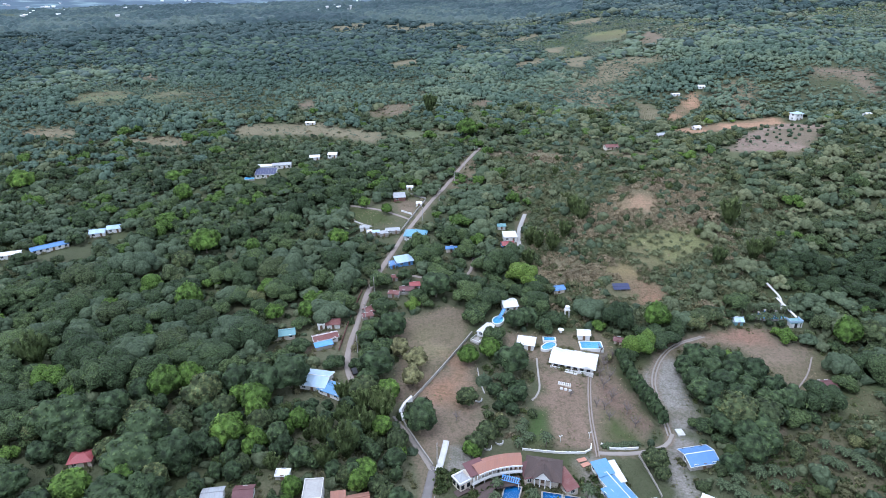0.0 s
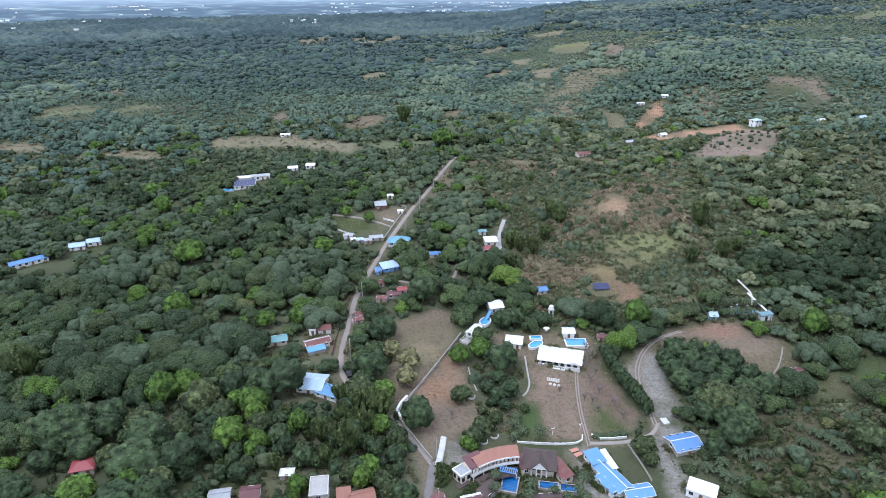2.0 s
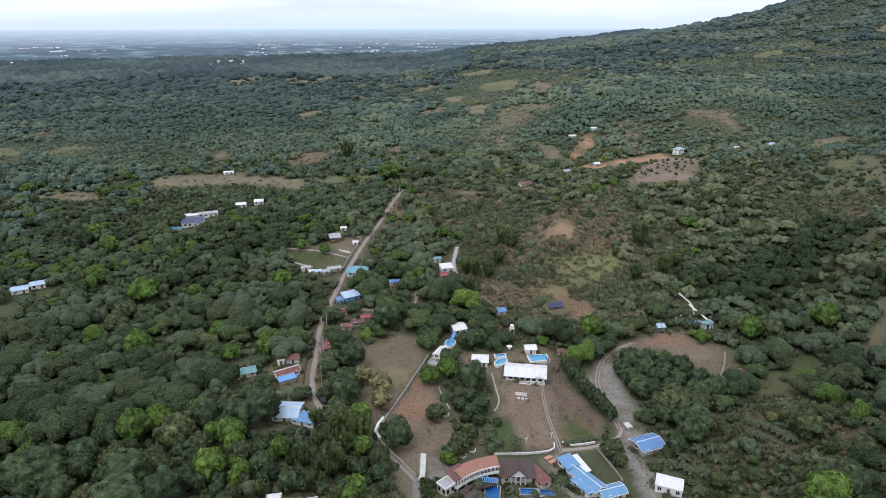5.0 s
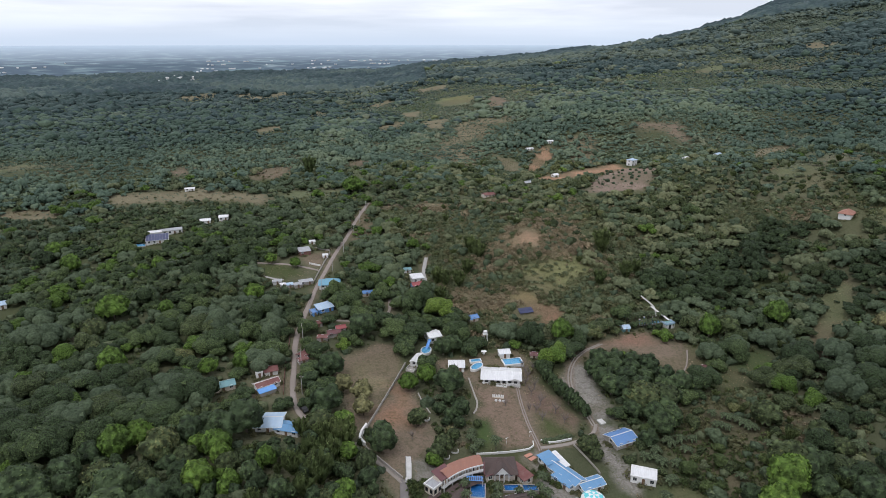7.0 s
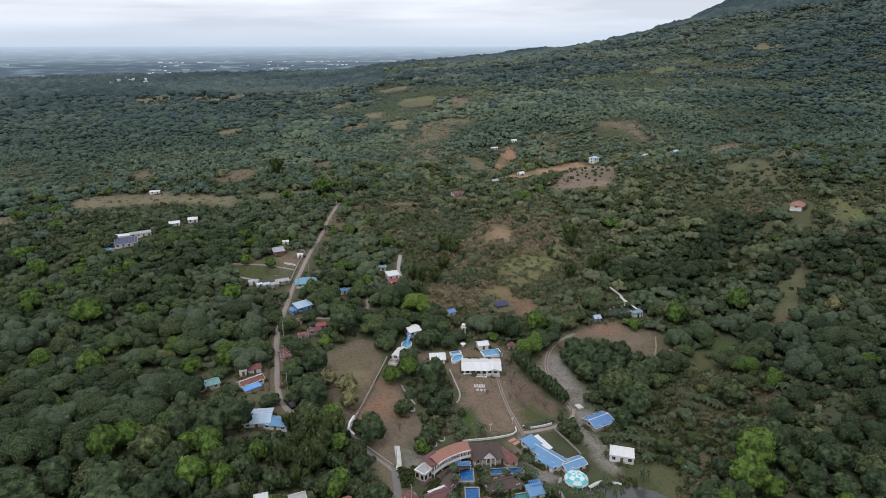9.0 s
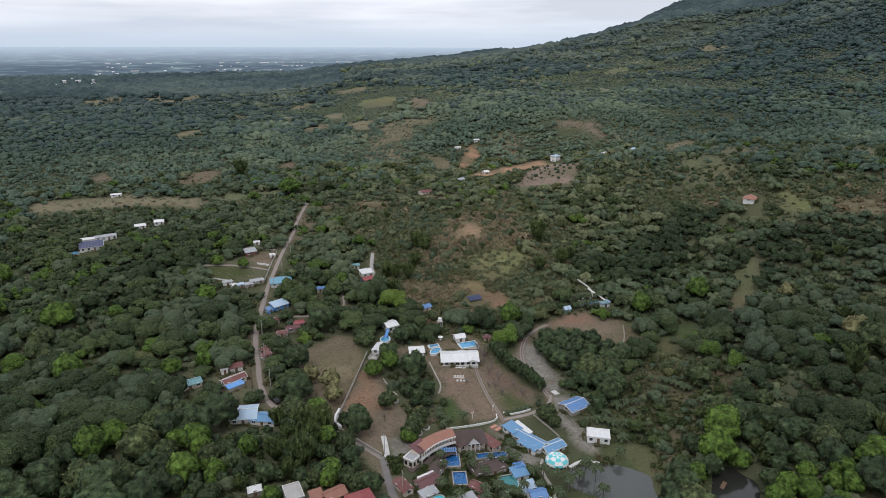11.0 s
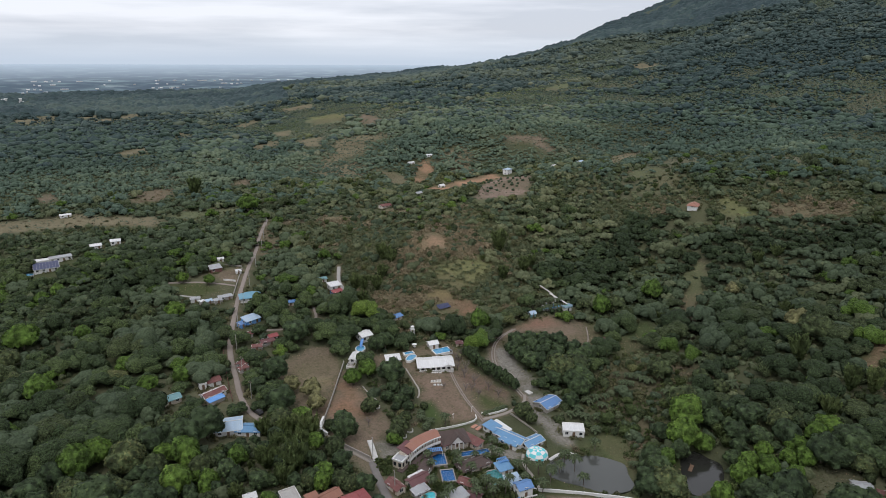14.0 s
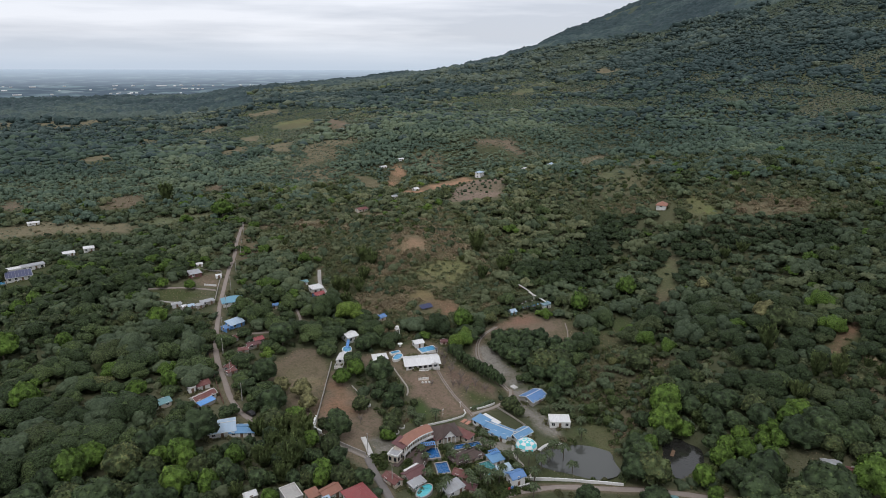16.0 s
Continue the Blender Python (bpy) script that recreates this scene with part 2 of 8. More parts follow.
RUBBER = plain("black_rubber", (0.02, 0.02, 0.02), None, 0.9)
ORANGE = plain("orange_tarpaulin", (0.5, 0.22, 0.14), (0.4, 0.24, 0.18), 0.7)
YELLOW = plain("yellow_paint", (0.55, 0.4, 0.08), (0.45, 0.34, 0.12), 0.6)
REDPAINT = plain("red_paint", (0.45, 0.07, 0.06), (0.35, 0.12, 0.1), 0.6)

GLASS, gn, gl, gb = nodes_of("dark_window_glass", 0.08)
gb.inputs["Base Color"].default_value = (0.02, 0.025, 0.03, 1)
WATER, gn, gl, gb = nodes_of("pond_water", 0.03)
gb.inputs["Base Color"].default_value = (0.075, 0.078, 0.07, 1)
bump_of(gn, gl, gb, noise_of(gn, gl, 0.8, 3.0), 0.05, 0.1)
DARKWATER, gn, gl, gb = nodes_of("dark_pond_water", 0.08)
gb.inputs["Base Color"].default_value = (0.03, 0.03, 0.026, 1)
bump_of(gn, gl, gb, noise_of(gn, gl, 0.8, 3.0), 0.1, 0.1)
CLEAR, gn, gl, gb = nodes_of("pool_water", 0.03)
gb.inputs["Base Color"].default_value = (0.75, 0.92, 1.0, 1)
gb.inputs["Transmission Weight"].default_value, gb.inputs["IOR"].default_value = 1.0, 1.33
bump_of(gn, gl, gb, noise_of(gn, gl, 1.5, 3.0), 0.1, 0.05)

# the plain far below: patchwork of paddies and stubble, with dark lines of trees between them; haze is painted over it
# with distance
PLAIN, gn, gl, gb = nodes_of("hazed_paddy_plain", 0.95)
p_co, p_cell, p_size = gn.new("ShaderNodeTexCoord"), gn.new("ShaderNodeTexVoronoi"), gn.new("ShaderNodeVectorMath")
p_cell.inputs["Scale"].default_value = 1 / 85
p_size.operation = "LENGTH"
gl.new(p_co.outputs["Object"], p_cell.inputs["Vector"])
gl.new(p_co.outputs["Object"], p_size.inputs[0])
p_ramp, p_haze = gn.new("ShaderNodeValToRGB"), gn.new("ShaderNodeMapRange")
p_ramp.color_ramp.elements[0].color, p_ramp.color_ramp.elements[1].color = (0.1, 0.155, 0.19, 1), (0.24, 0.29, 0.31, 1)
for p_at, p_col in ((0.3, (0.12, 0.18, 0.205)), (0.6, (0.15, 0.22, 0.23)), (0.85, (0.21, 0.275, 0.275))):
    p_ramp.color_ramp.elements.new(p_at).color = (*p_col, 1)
p_haze.inputs["From Min"].default_value, p_haze.inputs["From Max"].default_value, p_haze.inputs["To Max"].default_value = 3300, 4860, 0.95
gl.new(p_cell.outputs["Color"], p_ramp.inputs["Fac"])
gl.new(p_size.outputs["Value"], p_haze.inputs["Value"])
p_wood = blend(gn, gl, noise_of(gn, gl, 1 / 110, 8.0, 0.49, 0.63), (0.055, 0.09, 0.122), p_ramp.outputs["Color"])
# pale blue mixed into the base colour with distance, as haze
gl.new(blend(gn, gl, p_haze.outputs["Result"], p_wood, (0.47, 0.56, 0.63)), gb.inputs["Base Color"])

# soil, grass and crops: the colours of the land cover, far haze included, are in the ground's own 'cover'
GROUND, gn, gl, gb = nodes_of("soil_and_grass", 0.97)
g_at = gn.new("ShaderNodeAttribute")
g_at.attribute_name = "cover"
g_fine, g_mid = noise_of(gn, gl, 1.6, 6.0, 0.3, 0.7), noise_of(gn, gl, 0.11, 6.0, 0.35, 0.68)
g_tuft = noise_of(gn, gl, 0.7, 8.0, 0.5, 0.62)
g_x = blend(gn, gl, g_fine, g_at.outputs["Color"], blend(gn, gl, 0.5, g_at.outputs["Color"], (0.06, 0.062, 0.032)))
g_x = blend(gn, gl, g_tuft, g_x, blend(gn, gl, 0.3, g_x, (0.045, 0.06, 0.022)))
gl.new(blend(gn, gl, g_mid, g_x, blend(gn, gl, 0.2, g_x, (0.12, 0.115, 0.06))), gb.inputs["Base Color"])
bump_of(gn, gl, gb, g_fine, 0.8, 0.25)
gb.inputs["Specular IOR Level"].default_value = 0.1


# ---- mesh helpers ----
class Geo:
    """Vertices and faces, gathered piece by piece."""

    def __init__(self):
        self.v, self.f = [], []

    def add(self, verts, faces):
        k = len(self.v)
        self.v += [tuple(p) for p in verts]
        self.f += [tuple(i + k for i in f) for f in faces]
        return self

    def box(self, x, y, z, sx, sy, sz, m=None):
        """A box with its base's centre at x, y, z."""
        p = [Vector((x + a * sx / 2, y + b * sy / 2, z + c * sz)) for c in (0, 1) for a, b in ((-1, -1), (1, -1), (1, 1), (-1, 1))]
        if m:
            p = [m @ q for q in p]
        return self.add(p, [(3, 2, 1, 0), (4, 5, 6, 7), (0, 1, 5, 4), (1, 2, 6, 5), (2, 3, 7, 6), (3, 0, 4, 7)])

    def slab(self, corners, thick):
        """A plate whose top has these corners, anticlockwise from above."""
        n = len(corners)
        top = [Vector(c) for c in corners]
        low = [c - Vector((0, 0, thick)) for c in top]
        sides = [(n + i, n + (i + 1) % n, (i + 1) % n, i) for i in range(n)]
        return self.add(top + low, [tuple(range(n)), tuple(range(2 * n - 1, n - 1, -1)), *sides])

    def tube(self, a, b, ra, rb, n=8):
        a, b = Vector(a), Vector(b)
        d = (b - a).normalized()
        s = d.orthogonal().normalized()
        u = d.cross(s)
        ring = [(s * math.cos(2 * math.pi * i / n) + u * math.sin(2 * math.pi * i / n)) for i in range(n)]
        v = [a + r * ra for r in ring] + [b + r * rb for r in ring]
        return self.add(v, [(i, (i + 1) % n, n + (i + 1) % n, n + i) for i in range(n)] + [tuple(range(n - 1, -1, -1)), tuple(range(n, 2 * n))])

    def weld(self):
        """Joins corners that coincide, so that a row of plates is one sheet."""
        seen, at = {}, []
        for p in self.v:
            at.append(seen.setdefault(tuple(round(c, 4) for c in p), len(seen)))
        self.v, self.f = list(seen), [tuple(dict.fromkeys(at[i] for i in f)) for f in self.f]
        return self

    def mesh(self, name, material):
        me = bpy.data.meshes.new(name)
        me.from_pydata(self.v, [], self.f)
        me.materials.append(material)
        return me


def part(name, geo, material, parent, label=""):
    """One mesh under a thing or a part."""
    ob = new(name, geo.mesh(name, material) if isinstance(geo, Geo) else geo)
    ob.parent = parent
    return tagged(ob, label)


def thing(name, label, category, x, y, z, yaw=0, group=""):
    ob = new(name)
    ob.matrix_basis = pose(x, y, z, 0, 0, yaw)
    ob.empty_display_size = 0.5
    return tagged(ob, label, category, group)


def array_mesh(name, verts, tris, material, tint=None, cover=None, smooth=None):
    """A mesh from numpy arrays, with a value for each face (tint) or a colour for each vertex (cover)."""
    me = bpy.data.meshes.new(name)
    nv, nf, k = len(verts), len(tris), tris.shape[1]
    me.vertices.add(nv)
    me.vertices.foreach_set("co", np.ascontiguousarray(verts, dtype=np.float32).ravel())
    me.loops.add(nf * k)
    me.loops.foreach_set("vertex_index", np.ascontiguousarray(tris, dtype=np.int32).ravel())
    me.polygons.add(nf)
    me.polygons.foreach_set("loop_start", np.arange(0, nf * k, k, dtype=np.int32))
    me.polygons.foreach_set("loop_total", np.full(nf, k, dtype=np.int32))
    if smooth is not None:
        me.polygons.foreach_set("use_smooth", np.ascontiguousarray(np.broadcast_to(smooth, nf)).astype(bool))
    if tint is not None:
        me.attributes.new("tint", "FLOAT", "FACE").data.foreach_set("value", tint.astype(np.float32))
    if cover is not None:
        rgba = np.c_[cover, np.ones(nv)].astype(np.float32)
        me.attributes.new("cover", "FLOAT_COLOR", "POINT").data.foreach_set("color", rgba.ravel())
    me.update()
    me.validate()
    me.materials.append(material)
    return me


rng = np.random.default_rng(7)
LATTICE = rng.random((256, 256))


def value_noise(x, y, size, seed=0):
    """Smooth noise, 0 to 1, with lumps of that size."""
    u, v = np.asarray(x, float) / size + seed * 17.3, np.asarray(y, float) / size + seed * 9.1
    i, j = np.floor(u).astype(int), np.floor(v).astype(int)
    f, g = u - i, v - j
    f, g = f * f * (3 - 2 * f), g * g * (3 - 2 * g)
    at = lambda a, b: LATTICE[a % 256, b % 256]  # noqa: E731
    return (at(i, j) * (1 - f) + at(i + 1, j) * f) * (1 - g) + (at(i, j + 1) * (1 - f) + at(i + 1, j + 1) * f) * g


def fractal(x, y, size, seed=0):
    return 0.55 * value_noise(x, y, size, seed) + 0.3 * value_noise(x, y, size / 2.3, seed + 1) + 0.15 * value_noise(x, y, size / 5.1, seed + 2)


# ---- the lie of the land ----
# heights every 75 m, west to east by row, the rows from south to north, smoothed by a cubic spline
LAND = np.array([
    [8, 7, 7, 4, -6, -3, 16, 28, 37], [7, 7, 8, 4, -10, 1, 19, 29, 43], [7, 5, 3, 0, -6, -3, 2, 28, 53],
    [5, 4, 3, 2, 6, 2, 1, 39, 62], [4, 6, 10, 12, 16, 27, 20, 40, 56], [5, 7, 12, 15, 15, 26, 30, 39, 45],
    [10, 11, 14, 16, 18, 20, 17, 20, 37], [15, 15, 15, 16, 17, 17, 19, 27, 43], [20, 18, 17, 16, 16, 18, 27, 41, 54]], float)
SKY_AZ = np.array([-180, 8, 14.5, 18, 21.5, 26.5, 31.5, 34.5, 36.4, 38.9, 41.2, 43.5, 45.7, 52, 60, 75, 100, 140, 180], float)
SKY_EL = np.array([-3.2, -2.4, -1.5, -1.3, -0.98, -0.42, 0.34, 0.86, 1.48, 2.32, 3.36, 4.1, 5.05, 7.8, 10, 10, 6, 0, -3.2], float)


# ponds: centre, half axes, turn, water level
PONDS = [(64, 102.5, 14, 9.2, -38, -5.3), (96.5, 85.5, 12, 6.6, 35, -4.6)]


def bump(x, y, cx, cy, rx, ry):
    return np.exp(-(((x - cx) / rx) ** 2) - ((y - cy) / ry) ** 2)


def land(x, y):
    x, y = np.atleast_1d(np.asarray(x, float)), np.atleast_1d(np.asarray(y, float))
    u, v = np.clip((x + 240) / 75, 0, 8), np.clip((y - 20) / 75, 0, 8)
    iu, iv = np.floor(u).astype(int), np.floor(v).astype(int)

    def weights(f):
        return ((1 - f) ** 3 / 6, (3 * f**3 - 6 * f**2 + 4) / 6, (-3 * f**3 + 3 * f**2 + 3 * f + 1) / 6, f**3 / 6)

    z = np.zeros_like(x)
    for a, wa in enumerate(weights(u - iu)):
        for b, wb in enumerate(weights(v - iv)):
            z += wa * wb * LAND[np.clip(iv + b - 1, 0, 8), np.clip(iu + a - 1, 0, 8)]
    z += 13 * bump(x, y, 97, 288, 26, 34) - 6 * bump(x, y, 38, 295, 24, 26) + 1.9 * bump(x, y, 46, 193, 16, 12)
    for cx, cy, rx, ry, turn, level in PONDS:
        c, s = math.cos(radians(turn)), math.sin(radians(turn))
        u, v = ((x - cx) * c + (y - cy) * s) / rx, (-(x - cx) * s + (y - cy) * c) / ry
        d = np.hypot(u, v) + 0.16 * np.sin(3 * np.arctan2(v, u) + cx)
        k = np.clip((1.45 - d) / 0.5, 0, 1)
        z = z * (1 - k) + k * (level + 0.25 - 1.1 * np.clip((1.08 - d) / 0.15, 0, 1))
    # the volcano's flank and the plain
    r, az = np.hypot(x, y) + 1e-6, np.degrees(np.arctan2(x, y))
    el = np.interp(az, SKY_AZ, SKY_EL)
    crest = np.interp(az, [-180, 14, 36, 46, 70, 180], [2750, 2750, 2750, 3600, 3900, 3900])
    top = 130 + crest * np.tan(np.radians(el)) - 8
    s = np.clip((r - 600) / (crest - 600), 0, 1)
    # spurs and gullies that run down from the summit
    sx, sy = x - 3700, y - 1950
    spoke, down = np.arctan2(sy, sx) * 2300, np.hypot(sx, sy)
    gully = (fractal(spoke, down * 0.3, 260, 3) - 0.5) * 85 * np.clip((az - 12) / 25, 0.12, 1) * np.clip((r - 700) / 1300, 0, 1) * np.clip((crest - r) / 600, 0, 1)
    start = np.clip(z, 8, 45)
    flank = start + (top - start) * s ** np.interp(az, [10, 30, 45, 60], [1.0, 1.22, 1.4, 1.5]) + gully - 0.35 * np.clip(r - crest, 0, 5000)
    p = np.clip((r - 2750) / 2100, 0, 1)
    level = np.where(r < 2750, -60.0, 130 + r * np.tan(np.radians(-2.75 + 2.4 * p**0.75)))
    k = np.clip((r - 560) / 240, 0, 1)
    k = k * k * (3 - 2 * k)
    return z * (1 - k) + np.maximum(flank, level) * k


def ground_z(x, y):
    return float(land(x, y)[0])


# ---- land cover ----
SOIL, REDSOIL, DRYGRASS = (0.248, 0.182, 0.136), (0.34, 0.19, 0.125), (0.26, 0.21, 0.13)
GRASS, GRAVEL, BRUSH, UNDER = (0.08, 0.1, 0.036), (0.31, 0.28, 0.25), (0.14, 0.135, 0.082), (0.082, 0.09, 0.05)
HILL, LAWN, PALEGRAVEL = (0.15, 0.16, 0.082), (0.06, 0.105, 0.03), (0.34, 0.31, 0.28)
DRYBRUSH, ORANGESOIL, SLOPEGRASS, STRAW = (0.25, 0.205, 0.13), (0.48, 0.28, 0.175), (0.23, 0.23, 0.1), (0.4, 0.29, 0.13)
STRAWFIELD, MEADOW = (0.25, 0.21, 0.135), (0.17, 0.19, 0.1)
PATCHES, ROADS, CLEARED = [], [], []


def patch(colour, points, open_land=1.0, soft=1.5):
    """Cover of its own inside the points; open_land: the share of it that bears no trees."""
    PATCHES.append((colour, np.array(points, float), open_land, soft))


def signed_distance(x, y, poly):
    """Metres to the outline, negative inside."""
    d, inside = np.full(x.shape, 1e9), np.zeros(x.shape, bool)
    for (ax, ay), (bx, by) in zip(poly, np.roll(poly, -1, 0)):
        ex, ey = bx - ax, by - ay
        s = np.clip(((x - ax) * ex + (y - ay) * ey) / (ex * ex + ey * ey + 1e-9), 0, 1)
        d = np.minimum(d, np.hypot(x - ax - s * ex, y - ay - s * ey))
        cross = (ay > y) != (by > y)
        inside ^= cross & (x < (bx - ax) * (y - ay) / (by - ay + 1e-12) + ax)
    return np.where(inside, -d, d)


def to_line(x, y, line):
    d = np.full(x.shape, 1e9)
    for (ax, ay), (bx, by) in zip(line[:-1], line[1:]):
        ex, ey = bx - ax, by - ay
        s = np.clip(((x - ax) * ex + (y - ay) * ey) / (ex * ex + ey * ey + 1e-9), 0, 1)
        d = np.minimum(d, np.hypot(x - ax - s * ex, y - ay - s * ey))
    return d


# the hill and its brush, dry in places
patch(HILL, [(52, 228), (70, 226), (100, 224), (118, 240), (135, 270), (140, 310), (120, 340), (80, 330), (58, 300), (50, 260)], 0.1, 6)
patch(DRYBRUSH, [(78, 290), (96, 311), (116, 328), (140, 324), (131, 289), (112, 270), (92, 270), (78, 270), (67, 283)], 0.04, 4)
patch((0.4, 0.255, 0.165), [(88, 286), (94, 298), (101, 303), (107, 298), (105, 287), (99, 279), (92, 277)], 0.9, 4)
patch(SLOPEGRASS, [(84, 265), (103, 269), (132, 280), (131, 269), (104, 246), (86, 244), (82, 254)], 0.72, 4)
patch(STRAW, [(71, 247), (74, 252), (81, 250), (88, 244), (85, 240), (78, 241)], 1, 2)
patch(REDSOIL, [(79, 241), (90, 242), (96, 233), (92, 225), (80, 226)], 0.95, 2.5)
patch(DRYBRUSH, [(41, 262), (52, 266), (67, 255), (66, 244), (52, 242), (40, 247)], 0.5, 3)
patch(DRYBRUSH, [(59, 402), (66, 411), (82, 392), (77, 377), (57, 382)], 0.5, 3)
patch(DRYBRUSH, [(109, 391), (130, 384), (126, 370), (106, 374)], 0.6, 3)
patch((0.14, 0.125, 0.07), [(110, 178), (116, 166), (128, 171), (140, 186), (137, 200), (124, 196)], 0.9, 3)
patch(HILL, [(100, 300), (150, 300), (230, 300), (240, 360), (160, 370), (110, 350)], 0.15, 12)
patch((0.115, 0.1, 0.06), [(84, 124), (88, 114), (76, 96), (86, 100), (101, 109), (116, 115), (136, 122), (150, 130), (150, 155), (120, 160), (98, 150)], 0.1, 5)
patch((0.085, 0.115, 0.045), [(128, 160), (142, 156), (156, 164), (166, 180), (150, 180), (136, 170)], 0.95, 3)
patch((0.15, 0.112, 0.08), [(166, 152), (176, 158), (204, 181), (232, 200), (240, 212), (230, 212), (200, 190), (170, 164)], 0.85, 2.5)
patch((0.19, 0.15, 0.11), [(104, 152), (107, 154), (120, 172), (136, 194), (132, 196), (116, 174)], 1, 1)
patch(BRUSH, [(128, 40), (170, 40), (185, 70), (150, 76), (134, 66)], 0.2, 6)
patch(BRUSH, [(118, 52), (126, 48), (132, 58), (128, 64), (120, 62)], 0.8, 3)
patch(REDSOIL, [(186, 82), (206, 88), (230, 93), (229, 98), (204, 93), (186, 87)], 0.9, 2)
# fields beside the main road
patch(SOIL, [(-20, 212), (-10, 220), (2, 225), (8, 222), (10, 209), (7, 201), (-2, 184), (-8, 173), (-11, 168), (-16, 166), (-18, 172), (-17, 185), (-20, 199)])
patch(DRYGRASS, [(-8, 205), (2, 200), (0, 188), (-8, 180), (-14, 190)], 1, 6)
patch(SOIL, [(9, 202), (12, 190), (12, 171), (14, 162), (11, 152), (2, 146), (-3, 137), (-13, 158), (-11, 166)])
patch(REDSOIL, [(6, 190), (9, 178), (4, 168), (-5, 168), (0, 180)], 1, 5)
patch((0.255, 0.178, 0.135), [(34, 186), (50, 185), (48, 168), (46, 148), (33.4, 147.6), (33.6, 157), (33.4, 164), (30, 169), (34, 175)])
patch(LAWN, [(26.5, 163), (33.6, 165), (32.6, 148.2), (22.5, 148)])
patch(LAWN, [(54.6, 167.5), (59.5, 167.7), (59.2, 155.7), (52, 153)], 1, 2)
patch(SOIL, [(51, 184), (60, 184), (67, 161), (62, 152), (50, 150), (48, 162)], 0.95)
patch((0.22, 0.145, 0.115), [(55, 180), (64, 172), (66, 158), (58, 158), (53, 168)], 0.95, 3)
patch(GRASS, [(51, 151), (60, 152), (58, 162), (52, 164)], 0.95, 3)
patch(SOIL, [(70, 185), (80, 196), (90, 204), (108, 210), (124, 209), (135, 198), (128, 183), (118, 178), (110, 198), (88, 200), (78, 185), (76, 175)], 1, 3)
patch((0.3, 0.17, 0.125), [(100, 207), (112, 210), (124, 208), (124, 201), (108, 202)], 1, 3)
patch(PALEGRAVEL, [(70, 181), (78, 194), (86, 190), (83, 177), (84, 165), (79.5, 157.5), (72.5, 157), (72.6, 166), (71, 174)], 1, 1.5)
patch(GRAVEL, [(70, 140), (78, 150), (72, 154), (66, 140), (64, 124), (68, 120), (72, 132)], 1, 2)
patch(GRAVEL, [(38, 144), (46, 146), (45, 128), (48, 122), (42, 120), (38, 130)], 1, 1)
patch(GRAVEL, [(2, 146), (11, 145), (8, 138), (0, 133)], 1, 1)
patch(UNDER, [(0, 130), (22, 134), (38, 140), (40, 118), (38, 100), (20, 100), (2, 106), (-6, 112)], 1, 2)
patch(BRUSH, [(14, 150), (24, 148), (28, 166), (30, 184), (16, 188), (13, 172)], 0.62, 3)
patch(SOIL, [(24, 208), (62, 208), (64, 188), (52, 178), (36, 184), (24, 196)], 1, 2)
patch(BRUSH, [(-62, 124), (-44, 127), (-30, 125), (-12, 124), (-10, 108), (-30, 110), (-60, 116)], 0.1, 3)
patch(SOIL, [(-48, 214), (-40, 214), (-38, 195), (-50, 193)], 1, 2)
patch(GRASS, [(-56, 148), (-48, 148), (-46, 155), (-55, 155)], 0.85, 3)
patch(GRASS, [(-118, 140), (-100, 142), (-94, 150), (-108, 148)], 0.4, 3)
patch(BRUSH, [(-96, 230), (-74, 228), (-70, 238), (-90, 240)], 0.25, 5)
patch(BRUSH, [(-150, 250), (-125, 256), (-122, 262), (-150, 260)], 0.95, 4)
patch(BRUSH, [(-54, 325), (-26, 334), (-9, 333), (-12, 314), (-24, 295), (-42, 300)], 0.92, 2)
patch(GRASS, [(-51, 322), (-36, 317), (-28, 311), (-26, 302), (-38, 300), (-48, 307)], 0.92, 2)
patch(SOIL, [(-26, 330), (-10, 328), (-15, 309), (-24, 314)], 0.95, 2)
patch((0.2, 0.15, 0.1), [(6, 345), (14, 398), (26, 402), (21, 355), (12, 338)], 0.5, 4)
patch(SOIL, [(20, 402), (45, 405), (45, 412), (22, 412)], 0.9, 4)
# far clearings
patch(MEADOW, [(226, 1039), (253, 1061), (280, 1017), (256, 933), (218, 957)], 0.95, 5)
patch(SOIL, [(280, 937), (308, 967), (304, 895), (277, 847), (263, 869)], 0.8, 4)
patch(STRAWFIELD, [(250, 1307), (291, 1300), (308, 1283), (293, 1229), (252, 1244)], 0.9, 4)
patch(MEADOW, [(355, 1019), (388, 1041), (366, 990), (341, 974)], 0.9, 4)
patch(STRAWFIELD, [(156, 989), (184, 968), (170, 904), (148, 928)], 0.85, 5)
patch(STRAWFIELD, [(163, 851), (192, 836), (168, 766), (148, 777)], 0.8, 5)
patch(DRYBRUSH, [(206, 814), (251, 790), (270, 763), (257, 734), (221, 726), (195, 661), (159, 658), (130, 634), (169, 723)], 0.56, 8)
patch(DRYBRUSH, [(128, 628), (158, 654), (178, 613), (144, 515), (116, 523), (106, 563)], 0.45, 8)
patch(DRYBRUSH, [(273, 600), (293, 592), (266, 531), (254, 482), (227, 506), (238, 565)], 0.45, 5)
patch(SOIL, [(342, 597), (381, 575), (361, 515), (345, 508), (351, 549), (331, 574)], 0.8, 5)
patch(MEADOW, [(710, 1026), (782, 1084), (810, 1059), (761, 994), (697, 987)], 0.8, 8)
patch(STRAWFIELD, [(1121, 1222), (1192, 1244), (1135, 1120), (1026, 1061)], 0.9, 10)
patch(STRAWFIELD, [(357, 433), (416, 464), (446, 474), (355, 392), (324, 386)], 0.75, 4)
